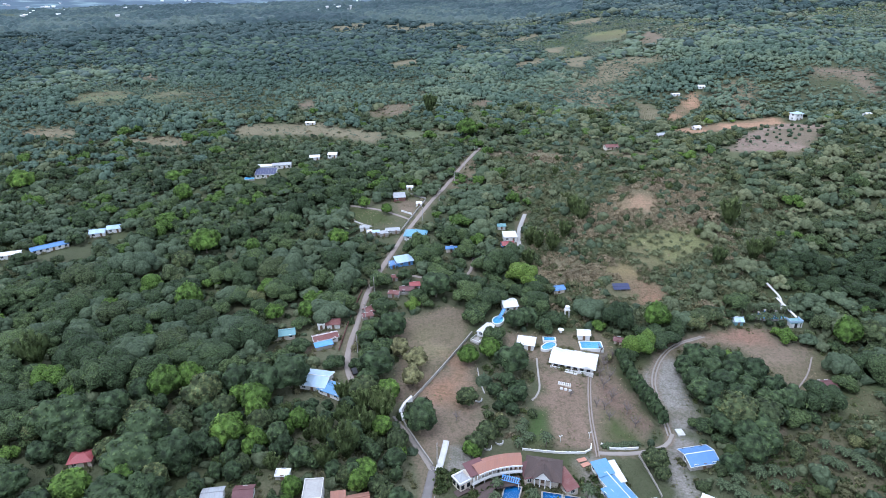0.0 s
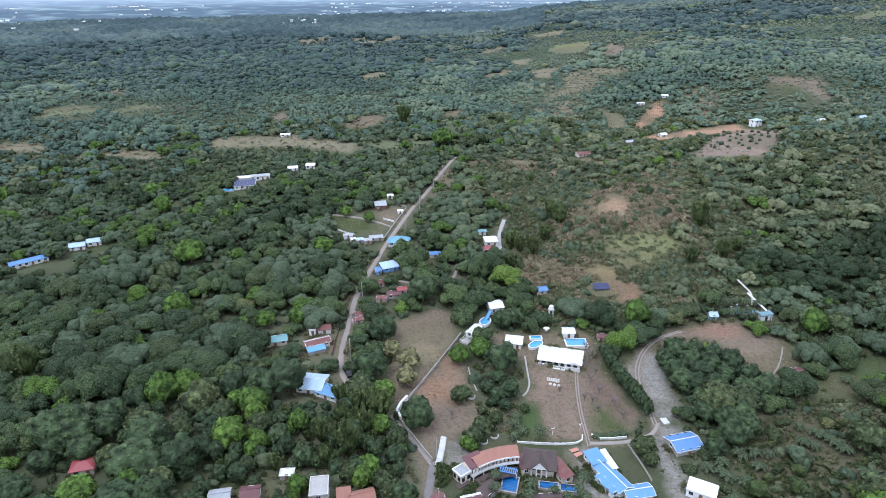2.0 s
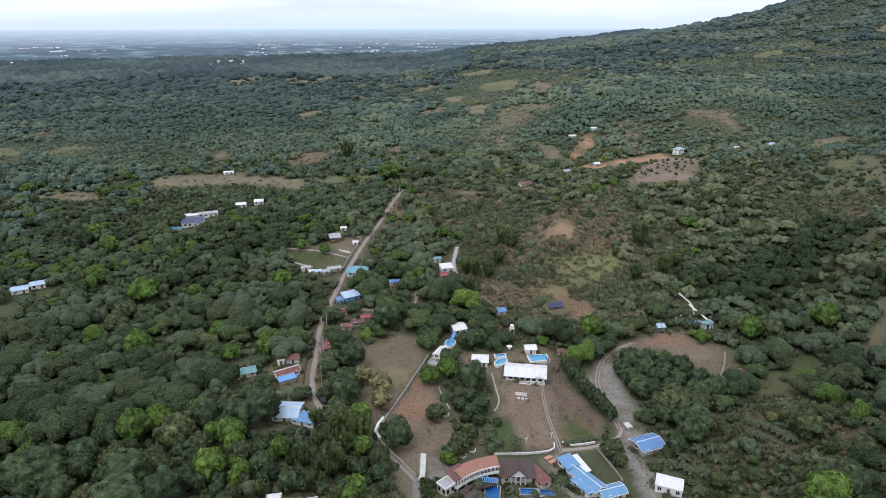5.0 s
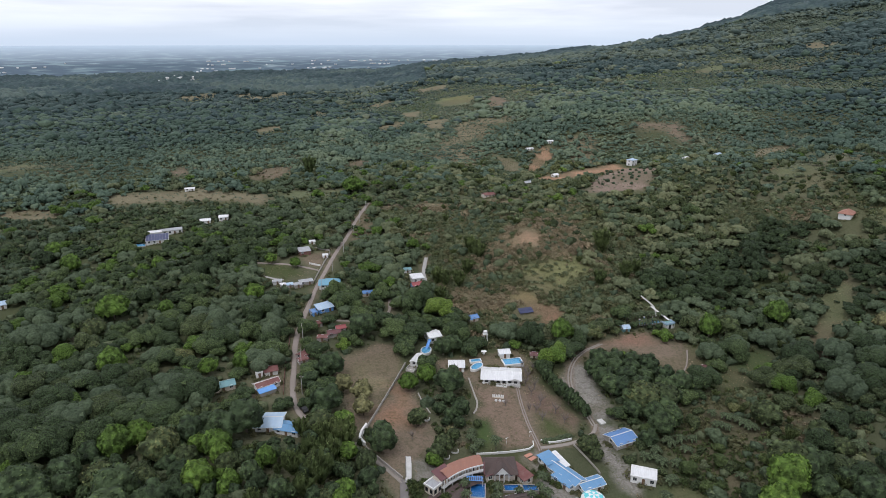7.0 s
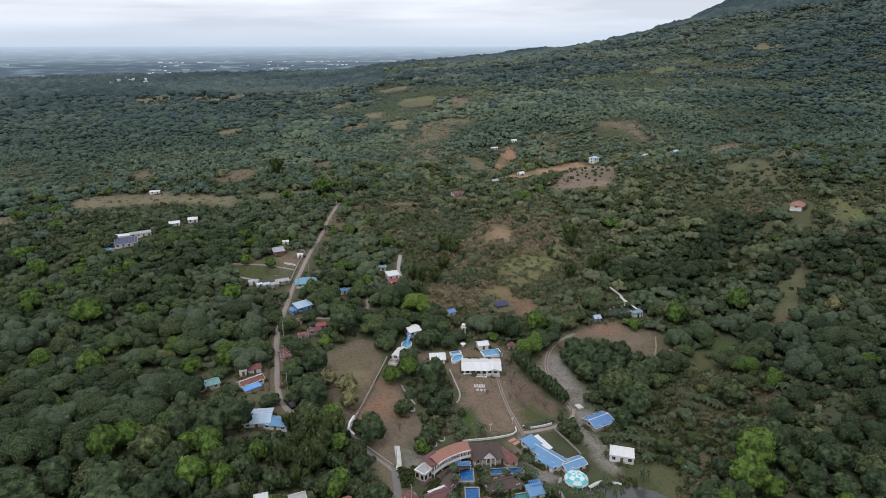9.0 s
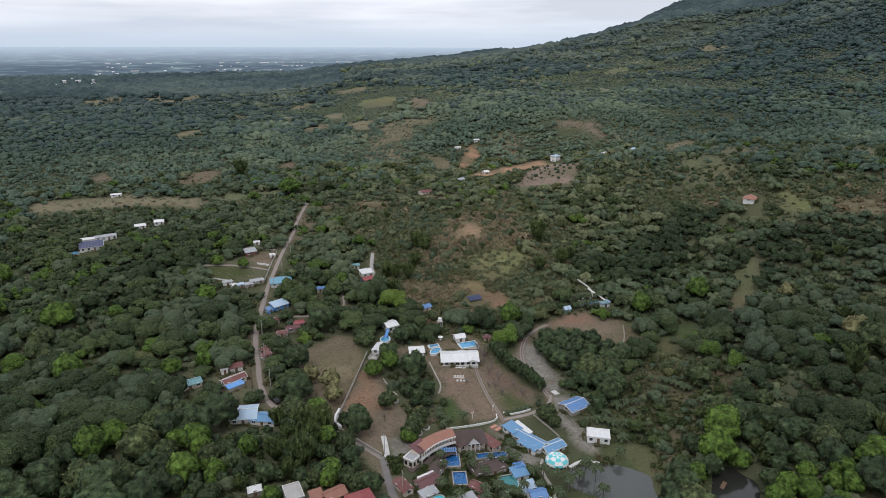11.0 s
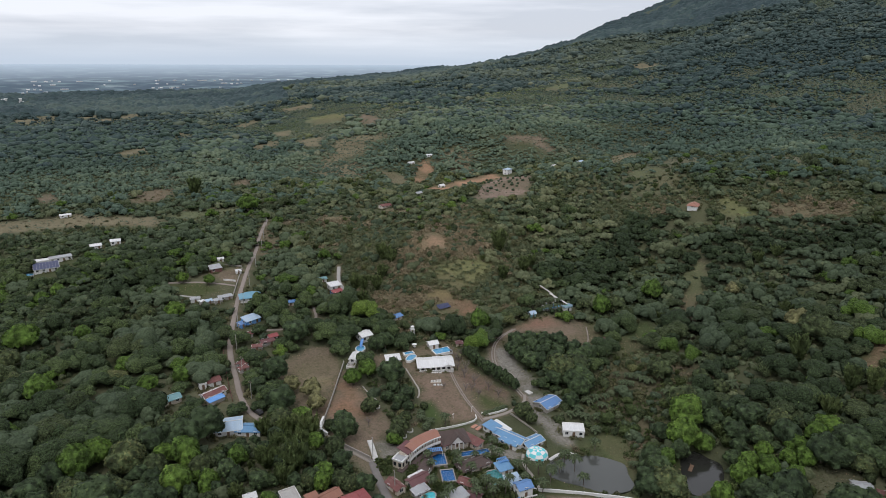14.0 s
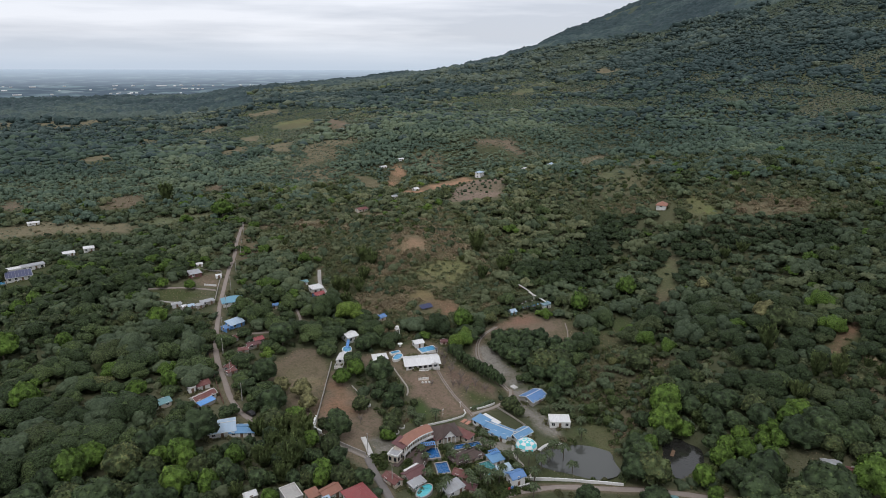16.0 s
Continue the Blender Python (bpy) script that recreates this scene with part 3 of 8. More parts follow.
patch((0.19, 0.24, 0.075), [(295, 257), (305, 254), (294, 218), (288, 218), (284, 235)], 0.85, 3)
patch(DRYBRUSH, [(301, 219), (316, 206), (334, 185), (321, 177), (297, 203)], 0.75, 5)
patch(STRAWFIELD, [(-68, 882), (-29, 925), (-23, 882), (-59, 843)], 0.9, 5)
patch(STRAWFIELD, [(-133, 1528), (-87, 1633), (-82, 1544), (-122, 1458)], 0.9, 5)
patch(STRAWFIELD, [(-239, 1512), (-187, 1556), (-179, 1480), (-225, 1405)], 0.8, 5)
patch(STRAWFIELD, [(11, 1066), (51, 1114), (50, 1074), (12, 1038)], 0.9, 5)
patch(STRAWFIELD, [(123, 1153), (183, 1241), (187, 1195), (138, 1114)], 0.8, 6)
patch(STRAWFIELD, [(93, 862), (130, 888), (145, 881), (132, 839), (95, 828)], 0.8, 5)
patch(SOIL, [(-63, 568), (-26, 586), (-25, 550), (-37, 531), (-61, 526)], 0.8, 5)
patch(SOIL, [(-136, 586), (-119, 599), (-116, 574), (-130, 564)], 0.85, 3)
patch(STRAWFIELD, [(-167, 513), (-130, 509), (-100, 514), (-87, 500), (-52, 477), (-41, 462), (-50, 445), (-91, 471), (-128, 480), (-162, 482)], 0.95, 4)
patch(MEADOW, [(-38, 479), (-1, 484), (19, 469), (-1, 452), (-33, 458)], 0.7, 4)
patch(SOIL, [(13, 574), (41, 597), (57, 596), (40, 564)], 0.85, 3)
patch(MEADOW, [(-364, 624), (-343, 648), (-312, 638), (-296, 603), (-346, 588)], 0.9, 7)
patch(MEADOW, [(-292, 612), (-270, 648), (-248, 620), (-280, 597)], 0.8, 6)
patch(SOIL, [(-347, 732), (-347, 762), (-330, 756), (-316, 712)], 0.8, 5)
patch(STRAWFIELD, [(-244, 478), (-225, 488), (-196, 477), (-189, 455), (-235, 464)], 0.75, 5)
patch(STRAWFIELD, [(-342, 503), (-320, 511), (-292, 501), (-292, 483), (-326, 476)], 0.75, 5)
patch(STRAWFIELD, [(-76, 882), (-21, 929), (-18, 867), (-68, 835)], 0.7, 8)
patch(STRAWFIELD, [(-254, 1469), (-193, 1596), (-153, 1533), (-215, 1376)], 0.8, 8)
patch(STRAWFIELD, [(-111, 1402), (-8, 1632), (-2, 1527), (-90, 1343)], 0.8, 8)
patch(STRAWFIELD, [(253, 1339), (292, 1256), (281, 1186), (243, 1258)], 0.7, 8)
patch(SLOPEGRASS, [(240, 1069), (287, 1038), (279, 960), (242, 963)], 0.8, 6)
patch((0.33, 0.235, 0.19), [(203, 420), (230, 446), (258, 462), (272, 440), (250, 404), (222, 368), (199, 370), (179, 378)], 1, 3)
patch(ORANGESOIL, [(170, 450), (199, 475), (262, 489), (255, 462), (208, 448), (178, 432)], 1, 3)
patch(ORANGESOIL, [(231, 582), (226, 543), (184, 493), (179, 502), (205, 545)], 1, 3)
patch(STRAWFIELD, [(175, 572), (186, 543), (176, 497), (160, 498)], 1, 3)
patch(HILL, [(304, 347), (325, 342), (317, 300), (300, 284), (283, 298)], 0.35, 6)
patch(HILL, [(196, 182), (206, 178), (232, 200), (236, 214), (222, 212)], 0.6, 4)
patch(HILL, [(170, 60), (184, 62), (190, 74), (176, 76)], 0.4, 4)
patch(HILL, [(150, 330), (178, 340), (176, 372), (150, 366)], 0.3, 8)
patch((0.062, 0.118, 0.032), [(74, 101), (78, 100), (84, 107), (89, 115), (79, 120), (73, 115)], 1.0, 2)

MAIN = [(-7, 100), (-6, 112), (-5, 122), (-4.5, 132), (-7, 141), (-10, 148), (-14, 156), (-20, 164), (-29, 173), (-33, 179), (-35, 188), (-35, 201), (-34, 212), (-33.5, 226), (-32, 241),
        (-28, 258), (-24, 272), (-20, 287), (-13, 308), (-5, 332), (3, 352), (10, 378), (18, 402), (26, 425)]
TRACK = [(52, 184), (49.5, 173), (47.5, 160), (46.8, 150), (46.3, 145)]
GARDENWAY = [(48.5, 121.5), (46.2, 118.5), (44.6, 114.5), (44.4, 110.5), (43.6, 106), (41.5, 102)]
SOUTH = [(20, 98), (30, 99), (43, 97), (53, 92), (65, 84), (73, 79), (80, 72), (92, 60)]
LOOP = [(71, 154), (72, 168), (73, 180), (79, 192), (88, 201), (100, 205)]
RIGHTLANE = [(47, 146.5), (54, 146.4), (62, 147.5), (69, 150), (72, 155)]
CHAPELWAY = [(44, 312), (42, 307), (39, 298), (38, 286), (37.5, 276)]
SIDEWAY = [(-20, 252), (-8, 248), (4, 246), (12, 250), (14, 262), (15, 272)]
ROADS += [(np.array(p), w) for p, w in ((MAIN[:5], 3.2), (MAIN[8:], 2.6), (TRACK, 2.4), (SOUTH, 3.0), (LOOP, 2.4), (RIGHTLANE, 1.8), (CHAPELWAY, 2.2), (SIDEWAY, 1.4))]


def wildness(x, y):
    """Low where the far woods open into scrub and glades; the western side is closed forest."""
    return fractal(x, y, 75, 95) * 0.5 + fractal(x, y, 230, 96) * 0.5 + 0.12 * np.clip((190 - x) / 220, 0, 1)


def covers(x, y):
    """Base colour of the ground and the share of open land at each place."""
    n, m, o = fractal(x, y, 35, 11), fractal(x, y, 9, 21), fractal(x, y, 160, 31)
    col = np.array(UNDER) * (0.75 + 0.5 * m[..., None])
    k = np.clip((n - 0.5) * 4, 0, 1)[..., None]
    col = col * (1 - k) + np.array(GRASS) * 0.8 * k
    k = np.clip((o - 0.56) * 6, 0, 1)[..., None]
    col = col * (1 - k) + np.array(BRUSH) * k
    far = np.clip((np.hypot(x, y) - 420) / 100, 0, 1) * np.clip((0.47 - wildness(x, y)) * 14, 0, 1)
    tone = np.where((fractal(x, y, 55, 33) > 0.5)[..., None], np.array((0.165, 0.15, 0.098)), np.array((0.118, 0.138, 0.082)))
    col = col * (1 - far[..., None]) + tone * far[..., None]
    # blue-green mixed in from 1400 m, in step with the painted haze
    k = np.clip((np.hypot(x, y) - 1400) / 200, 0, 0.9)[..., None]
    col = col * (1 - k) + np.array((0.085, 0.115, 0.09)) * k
    opened = np.zeros(x.shape)
    wob = (fractal(x, y, 7, 41) - 0.5) * 2
    for colour, poly, share, soft in PATCHES:
        lo, hi = poly.min(0) - 3 * soft - 2, poly.max(0) + 3 * soft + 2
        near = (x > lo[0]) & (x < hi[0]) & (y > lo[1]) & (y < hi[1])
        if not near.any():
            continue
        d = signed_distance(x[near], y[near], poly) + wob[near] * soft * 1.6
        k = np.clip(0.5 - d / (2 * soft), 0, 1)
        tone = (0.8 + 0.4 * m[near])[:, None] * np.array(colour)
        weeds = np.clip((n[near] - 0.52) * 5, 0, 0.6)[:, None]
        tone = tone * (1 - weeds) + np.array(DRYGRASS) * 0.62 * weeds
        col[near] = col[near] * (1 - k[:, None]) + tone * k[:, None]
        opened[near] = np.maximum(opened[near], k * share)
    for line, width in ROADS:
        d = to_line(x, y, line)
        k = np.clip(1.5 - d / (width * 0.62), 0, 0.7)[..., None]
        col = col * (1 - k) + np.array(SOIL) * k
        opened = np.where(d < width * 0.5 + 1.2, 1, opened)
    return col, opened


# ---- the ground: one sheet to the horizon ----
az = np.radians(np.r_[np.arange(-46, 76, 0.5), np.arange(76, 314, 3.0)])
rr = np.r_[0.5, 20, 40, 60 * 1.0105 ** np.arange(0, 215), 60 * 1.0105 ** 215 * 1.022 ** np.arange(0, 110)]
rr = rr[rr < 4860]
rr = np.r_[rr, 4870]
A, R = np.meshgrid(az, rr)
gx, gy = R * np.sin(A), R * np.cos(A)
gz = land(gx.ravel(), gy.ravel()).reshape(gx.shape)
gz += (fractal(gx, gy, 6, 51) - 0.5) * 0.5 * (R < 700)
col, _ = covers(gx, gy)
# the plain: strips of paddy, stubble and groves, longest across the view; haze is mixed into their colour with distance
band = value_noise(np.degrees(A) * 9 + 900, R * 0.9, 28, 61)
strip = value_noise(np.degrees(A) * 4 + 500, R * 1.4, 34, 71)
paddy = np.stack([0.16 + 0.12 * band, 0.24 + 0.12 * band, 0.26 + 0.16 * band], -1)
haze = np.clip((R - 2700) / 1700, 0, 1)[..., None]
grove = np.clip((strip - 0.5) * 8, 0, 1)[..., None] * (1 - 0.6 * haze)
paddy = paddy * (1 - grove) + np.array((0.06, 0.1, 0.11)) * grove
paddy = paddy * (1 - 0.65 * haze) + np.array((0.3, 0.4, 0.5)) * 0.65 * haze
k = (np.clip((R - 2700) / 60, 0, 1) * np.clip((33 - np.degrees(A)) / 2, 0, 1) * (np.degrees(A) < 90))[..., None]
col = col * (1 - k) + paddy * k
NA, NR = len(az), len(rr)
i, j = np.meshgrid(np.arange(NR - 1), np.arange(NA), indexing="ij")
quads = np.stack([i * NA + j, i * NA + (j + 1) % NA, (i + 1) * NA + (j + 1) % NA, (i + 1) * NA + j], -1).reshape(-1, 4)
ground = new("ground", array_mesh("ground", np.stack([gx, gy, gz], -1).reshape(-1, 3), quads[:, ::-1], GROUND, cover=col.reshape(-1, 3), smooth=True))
tagged(ground, "brown soil and dry grass between trees, rising to a mountain", "ground", kind="structure")


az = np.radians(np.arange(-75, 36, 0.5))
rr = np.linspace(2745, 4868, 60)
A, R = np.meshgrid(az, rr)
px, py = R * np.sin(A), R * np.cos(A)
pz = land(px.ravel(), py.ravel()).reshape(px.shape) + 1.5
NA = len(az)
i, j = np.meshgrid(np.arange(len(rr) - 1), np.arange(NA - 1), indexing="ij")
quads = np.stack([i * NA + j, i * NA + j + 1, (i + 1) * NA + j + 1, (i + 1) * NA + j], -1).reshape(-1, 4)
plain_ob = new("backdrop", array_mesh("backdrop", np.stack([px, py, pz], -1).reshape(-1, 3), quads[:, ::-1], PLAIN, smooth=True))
tagged(plain_ob, "wide blue-green farming plain reaching the horizon, haze painted into its colour", "plain", kind="structure")


def resample(points, step):
    p = np.array(points, float)
    # round the corners, then walk along evenly
    for _ in range(2):
        q = [p[0]]
        for a, b in zip(p[:-1], p[1:]):
            q += [a * 0.75 + b * 0.25, a * 0.25 + b * 0.75]
        p = np.array(q + [p[-1]])
    s = np.r_[0, np.cumsum(np.hypot(*np.diff(p, axis=0).T))]
    t = np.linspace(0, s[-1], max(2, int(s[-1] / step)))
    return np.stack([np.interp(t, s, p[:, 0]), np.interp(t, s, p[:, 1])], -1)


def ribbon(name, points, width, material, label, category, lift=0.22, kind="structure"):
    """A draped strip with a skirt, as wide as the road and slightly uneven at its edges."""
    p = resample(points, 2.0)
    d = np.gradient(p, axis=0)
    d /= np.hypot(*d.T)[:, None]
    side = np.stack([-d[:, 1], d[:, 0]], -1)
    w = width / 2 * (0.9 + 0.25 * value_noise(p[:, 0], p[:, 1], 6, 5))[:, None]
    rows = [p + side * w * f for f in (-1, -0.5, 0, 0.5, 1)]
    z = [land(*q.T) + (fractal(q[:, 0], q[:, 1], 6, 51) - 0.5) * 0.5 + h for q, h in zip(rows, (lift, lift + 0.02, lift - 0.01, lift + 0.02, lift))]
    rows = [rows[0] - side * 0.15, *rows, rows[4] + side * 0.15]
    z = [z[0] - 0.6, *z, z[4] - 0.6]
    n = len(p)
    v = np.concatenate([np.c_[q, h] for q, h in zip(rows, z)])
    f = np.array([(a * n + b, (a + 1) * n + b, (a + 1) * n + b + 1, a * n + b + 1) for a in range(6) for b in range(n - 1)])
    ob = new(name, array_mesh(name, v, f[:, ::-1], material, smooth=True))
    return tagged(ob, label, category, kind=kind)


ribbon("road", [(-7, 96), (-6.4, 108), (-5.6, 118), (-4.6, 127), (-3.6, 133), (-2.6, 137)], 2.5, LANE, "narrow grey concrete lane between cottages", "road")
ribbon("road", [(-3.2, 135.5), (-5.4, 140), (-9.4, 147.5), (-13.6, 154.5), (-15.6, 158.5)], 1.5, RUT, "narrow grey lane along a block wall", "road")
ribbon("road", MAIN[7:], 2.1, DIRT, "pale dusty village road through the mango trees", "road")
ribbon("road", SOUTH, 2.1, DIRT, "dusty road beside a white compound wall", "road")
for side in (-0.42, 0.42):
    ribbon("track", [(a + side, b) for a, b in TRACK], 0.36, DIRT, "pale wheel rut along a bare lot", "track")
ribbon("path", GARDENWAY, 0.9, PALEPATH, "curving beige garden path beside a green pool", "path")
for side in (-0.5, 0.5):
    ribbon("track", [(a + side, b - side * 0.5) for a, b in LOOP], 0.42, RUT, "dusty wheel rut round a grove", "track")
ribbon("road", RIGHTLANE, 1.2, RUT, "narrow concrete lane beside a white wall", "road")
ribbon("path", CHAPELWAY, 2.0, CONCRETE, "grey concrete path down to a white house", "path")
ribbon("path", SIDEWAY, 1.2, DIRT, "narrow dirt path between trees", "path")
ribbon("path", [(34, 191), (33.4, 182), (33.2, 175.5), (31, 171), (29.4, 169.4)], 0.55, PALEPATH, "pale winding concrete garden path", "path")
ribbon("path", [(12.1, 186), (12.5, 178.7), (13.9, 172)], 0.35, GREYWALL, "grey stepped garden path", "path")
ribbon("path", [(0.7, 148.3), (-0.3, 142), (-1.8, 135.3)], 1.7, PALE, "broad white concrete walkway", "path", lift=0.35)

ribbon("path", [(134.7, 191.3), (130, 184), (125.2, 178.3), (114, 168.2)], 0.45, DIRT, "faint dirt path through rough grass", "path")
ribbon("path", [(-59.6, 327), (-50.8, 324.9), (-36.3, 319.2), (-26.3, 312.6), (-17.7, 305.5)], 1.2, DIRT, "narrow garden path in a walled yard", "path")
ribbon("path", [(-48, 306.4), (-41.9, 301.3), (-36.6, 298.6)], 0.9, CONCRETE, "pale concrete strip in a garden", "path")


# ---- walls ----
def wall_run(label, points, height, material, thick=0.25, post=3.0, post_material=None, coping=True):
    """A masonry wall: each bay a panel, with posts and a coping."""
    p = resample(points, post)
    root = thing("boundary_wall", label, "wall", p[0][0], p[0][1], ground_z(*p[0]))
    inv = root.matrix_basis.inverted()
    z = land(*p.T)
    for (ax, ay), (bx, by), za, zb in zip(p[:-1], p[1:], z[:-1], z[1:]):
        d = Vector((bx - ax, by - ay, 0))
        s = Vector((-d.y, d.x, 0)).normalized() * thick / 2
        a0, b0 = Vector((ax, ay, za)), Vector((bx, by, zb))
        g = Geo()
        up, dn = Vector((0, 0, height)), Vector((0, 0, -0.8))
        g.add([inv @ q for q in (a0 - s + dn, b0 - s + dn, b0 + s + dn, a0 + s + dn, a0 - s + up, b0 - s + up, b0 + s + up, a0 + s + up)],
              [(3, 2, 1, 0), (4, 5, 6, 7), (0, 1, 5, 4), (1, 2, 6, 5), (2, 3, 7, 6), (3, 0, 4, 7)])
        part("wall_panel", g, material, root)
        g = Geo().box(0, 0, -0.8, thick + 0.15, thick + 0.15, height + 1.0, inv @ Matrix.Translation(a0) @ Matrix.Rotation(math.atan2(d.y, d.x), 4, "Z"))
        part("post", g, post_material or material, root)
        if coping:
            u2, s2 = up + Vector((0, 0, 0.1)), s * 1.5
            g = Geo().add([inv @ q for q in (a0 - s2 + up, b0 - s2 + up, b0 + s2 + up, a0 + s2 + up, a0 - s2 + u2, b0 - s2 + u2, b0 + s2 + u2, a0 + s2 + u2)],
                          [(3, 2, 1, 0), (4, 5, 6, 7), (0, 1, 5, 4), (1, 2, 6, 5), (2, 3, 7, 6), (3, 0, 4, 7)])
            part("coping", g, post_material or material, root)
    return root


wall_run("long grey concrete-block wall round a bare lot", [(11, 206.6), (0, 186), (-10.7, 166)], 1.1, GREYWALL, 0.2)
wall_run("white painted corner of a compound wall", [(-10.7, 166), (-13.6, 161), (-14, 158.5), (-12.5, 155)], 2.2, WHITE, 0.5)
wall_run("grey concrete-block wall along the village road", [(-12.5, 155), (-11, 151.7), (-7, 144), (-3.2, 137)], 1.3, GREYWALL, 0.2)
wall_run("low white wall with posts beside a bare court", [(23.7, 146.4), (36.5, 145.7), (44.3, 146.4), (45.3, 150)], 0.6, WHITE, 0.2, 2.0)
wall_run("low white wall with posts along a hedge", [(48.4, 150), (50.6, 147.9), (59.5, 148.8)], 0.6, WHITE, 0.2, 2.0)
wall_run("white compound wall along the concrete road", [(40, 103), (51.6, 96.6), (60, 90.5), (67, 85)], 1.0, WHITE, 0.25, 2.5)
wall_run("thin white wall behind a blue-roofed house", [(58.8, 145.5), (60.2, 137), (60.8, 130)], 0.7, PALEPATH, 0.14)
wall_run("rusty fence wall along the village road", [(-38.5, 194), (-38, 206), (-36.8, 222), (-35, 238)], 1.1, RUSTROOF, 0.12, 3.0, WOOD, False)
wall_run("low pale wall between a yard and the road", [(-21.6, 291.2), (-16.6, 307.3), (-9.8, 327.9)], 0.9, GREYWALL, 0.2)
wall_run("low pale wall across the end of a yard", [(-22.1, 340.2), (-15, 335), (-9.6, 330.6)], 0.9, GREYWALL, 0.2)
wall_run("short white wall at a garden's edge", [(-64.6, 337.3), (-60.5, 339.7)], 1.0, WHITE, 0.2)
wall_run("short white wall behind a garden", [(-56.9, 345.3), (-51.2, 337.5)], 1.0, WHITE, 0.2)
wall_run("short white wall beside a yard", [(-22.2, 315.1), (-16.6, 311)], 0.9, WHITE, 0.2)


# ---- houses ----
HOMES = []

def opening(parent, x, y, z, w, h, face, door=False, frame_mat=None):
    """A window or door on a wall; face: degrees round z that its outside points to (0 is +x)."""
    m = Matrix.Translation((x, y, z)) @ Matrix.Rotation(radians(face), 4, "Z")
    if door:
        d = part("door", Geo().box(0.02, 0, 0, 0.08, w, h, m), WOOD, parent)
        part("door_handle", Geo().box(0.09, w * 0.38, h * 0.48, 0.05, 0.1, 0.05, m), DARK, d)
        return d
    win = part("window", Geo().box(0.02, 0, 0, 0.06, w, h, m), GLASS, parent)
    g = Geo()
    for yy, zz, a, b in ((-w / 2, -0.05, 0.1, h + 0.1), (w / 2, -0.05, 0.1, h + 0.1), (0, -0.05, 0.06, h + 0.1)):
        g.box(0.04, yy, zz, 0.1, a, b, m)
    g.box(0.04, 0, h, 0.1, w + 0.1, 0.1, m).box(0.06, 0, -0.1, 0.16, w + 0.2, 0.08, m)
    part("window_frame", g, frame_mat or WHITE, win)
    return win


def roof_slope(name, corners, material, parent, thick=0.12):
    """One plane of a roof; corners: eave left, eave right, ridge right, ridge left."""
    c = [Vector(q) for q in corners]
    g = Geo().slab(c, thick)
    return part(name, g, material, parent)


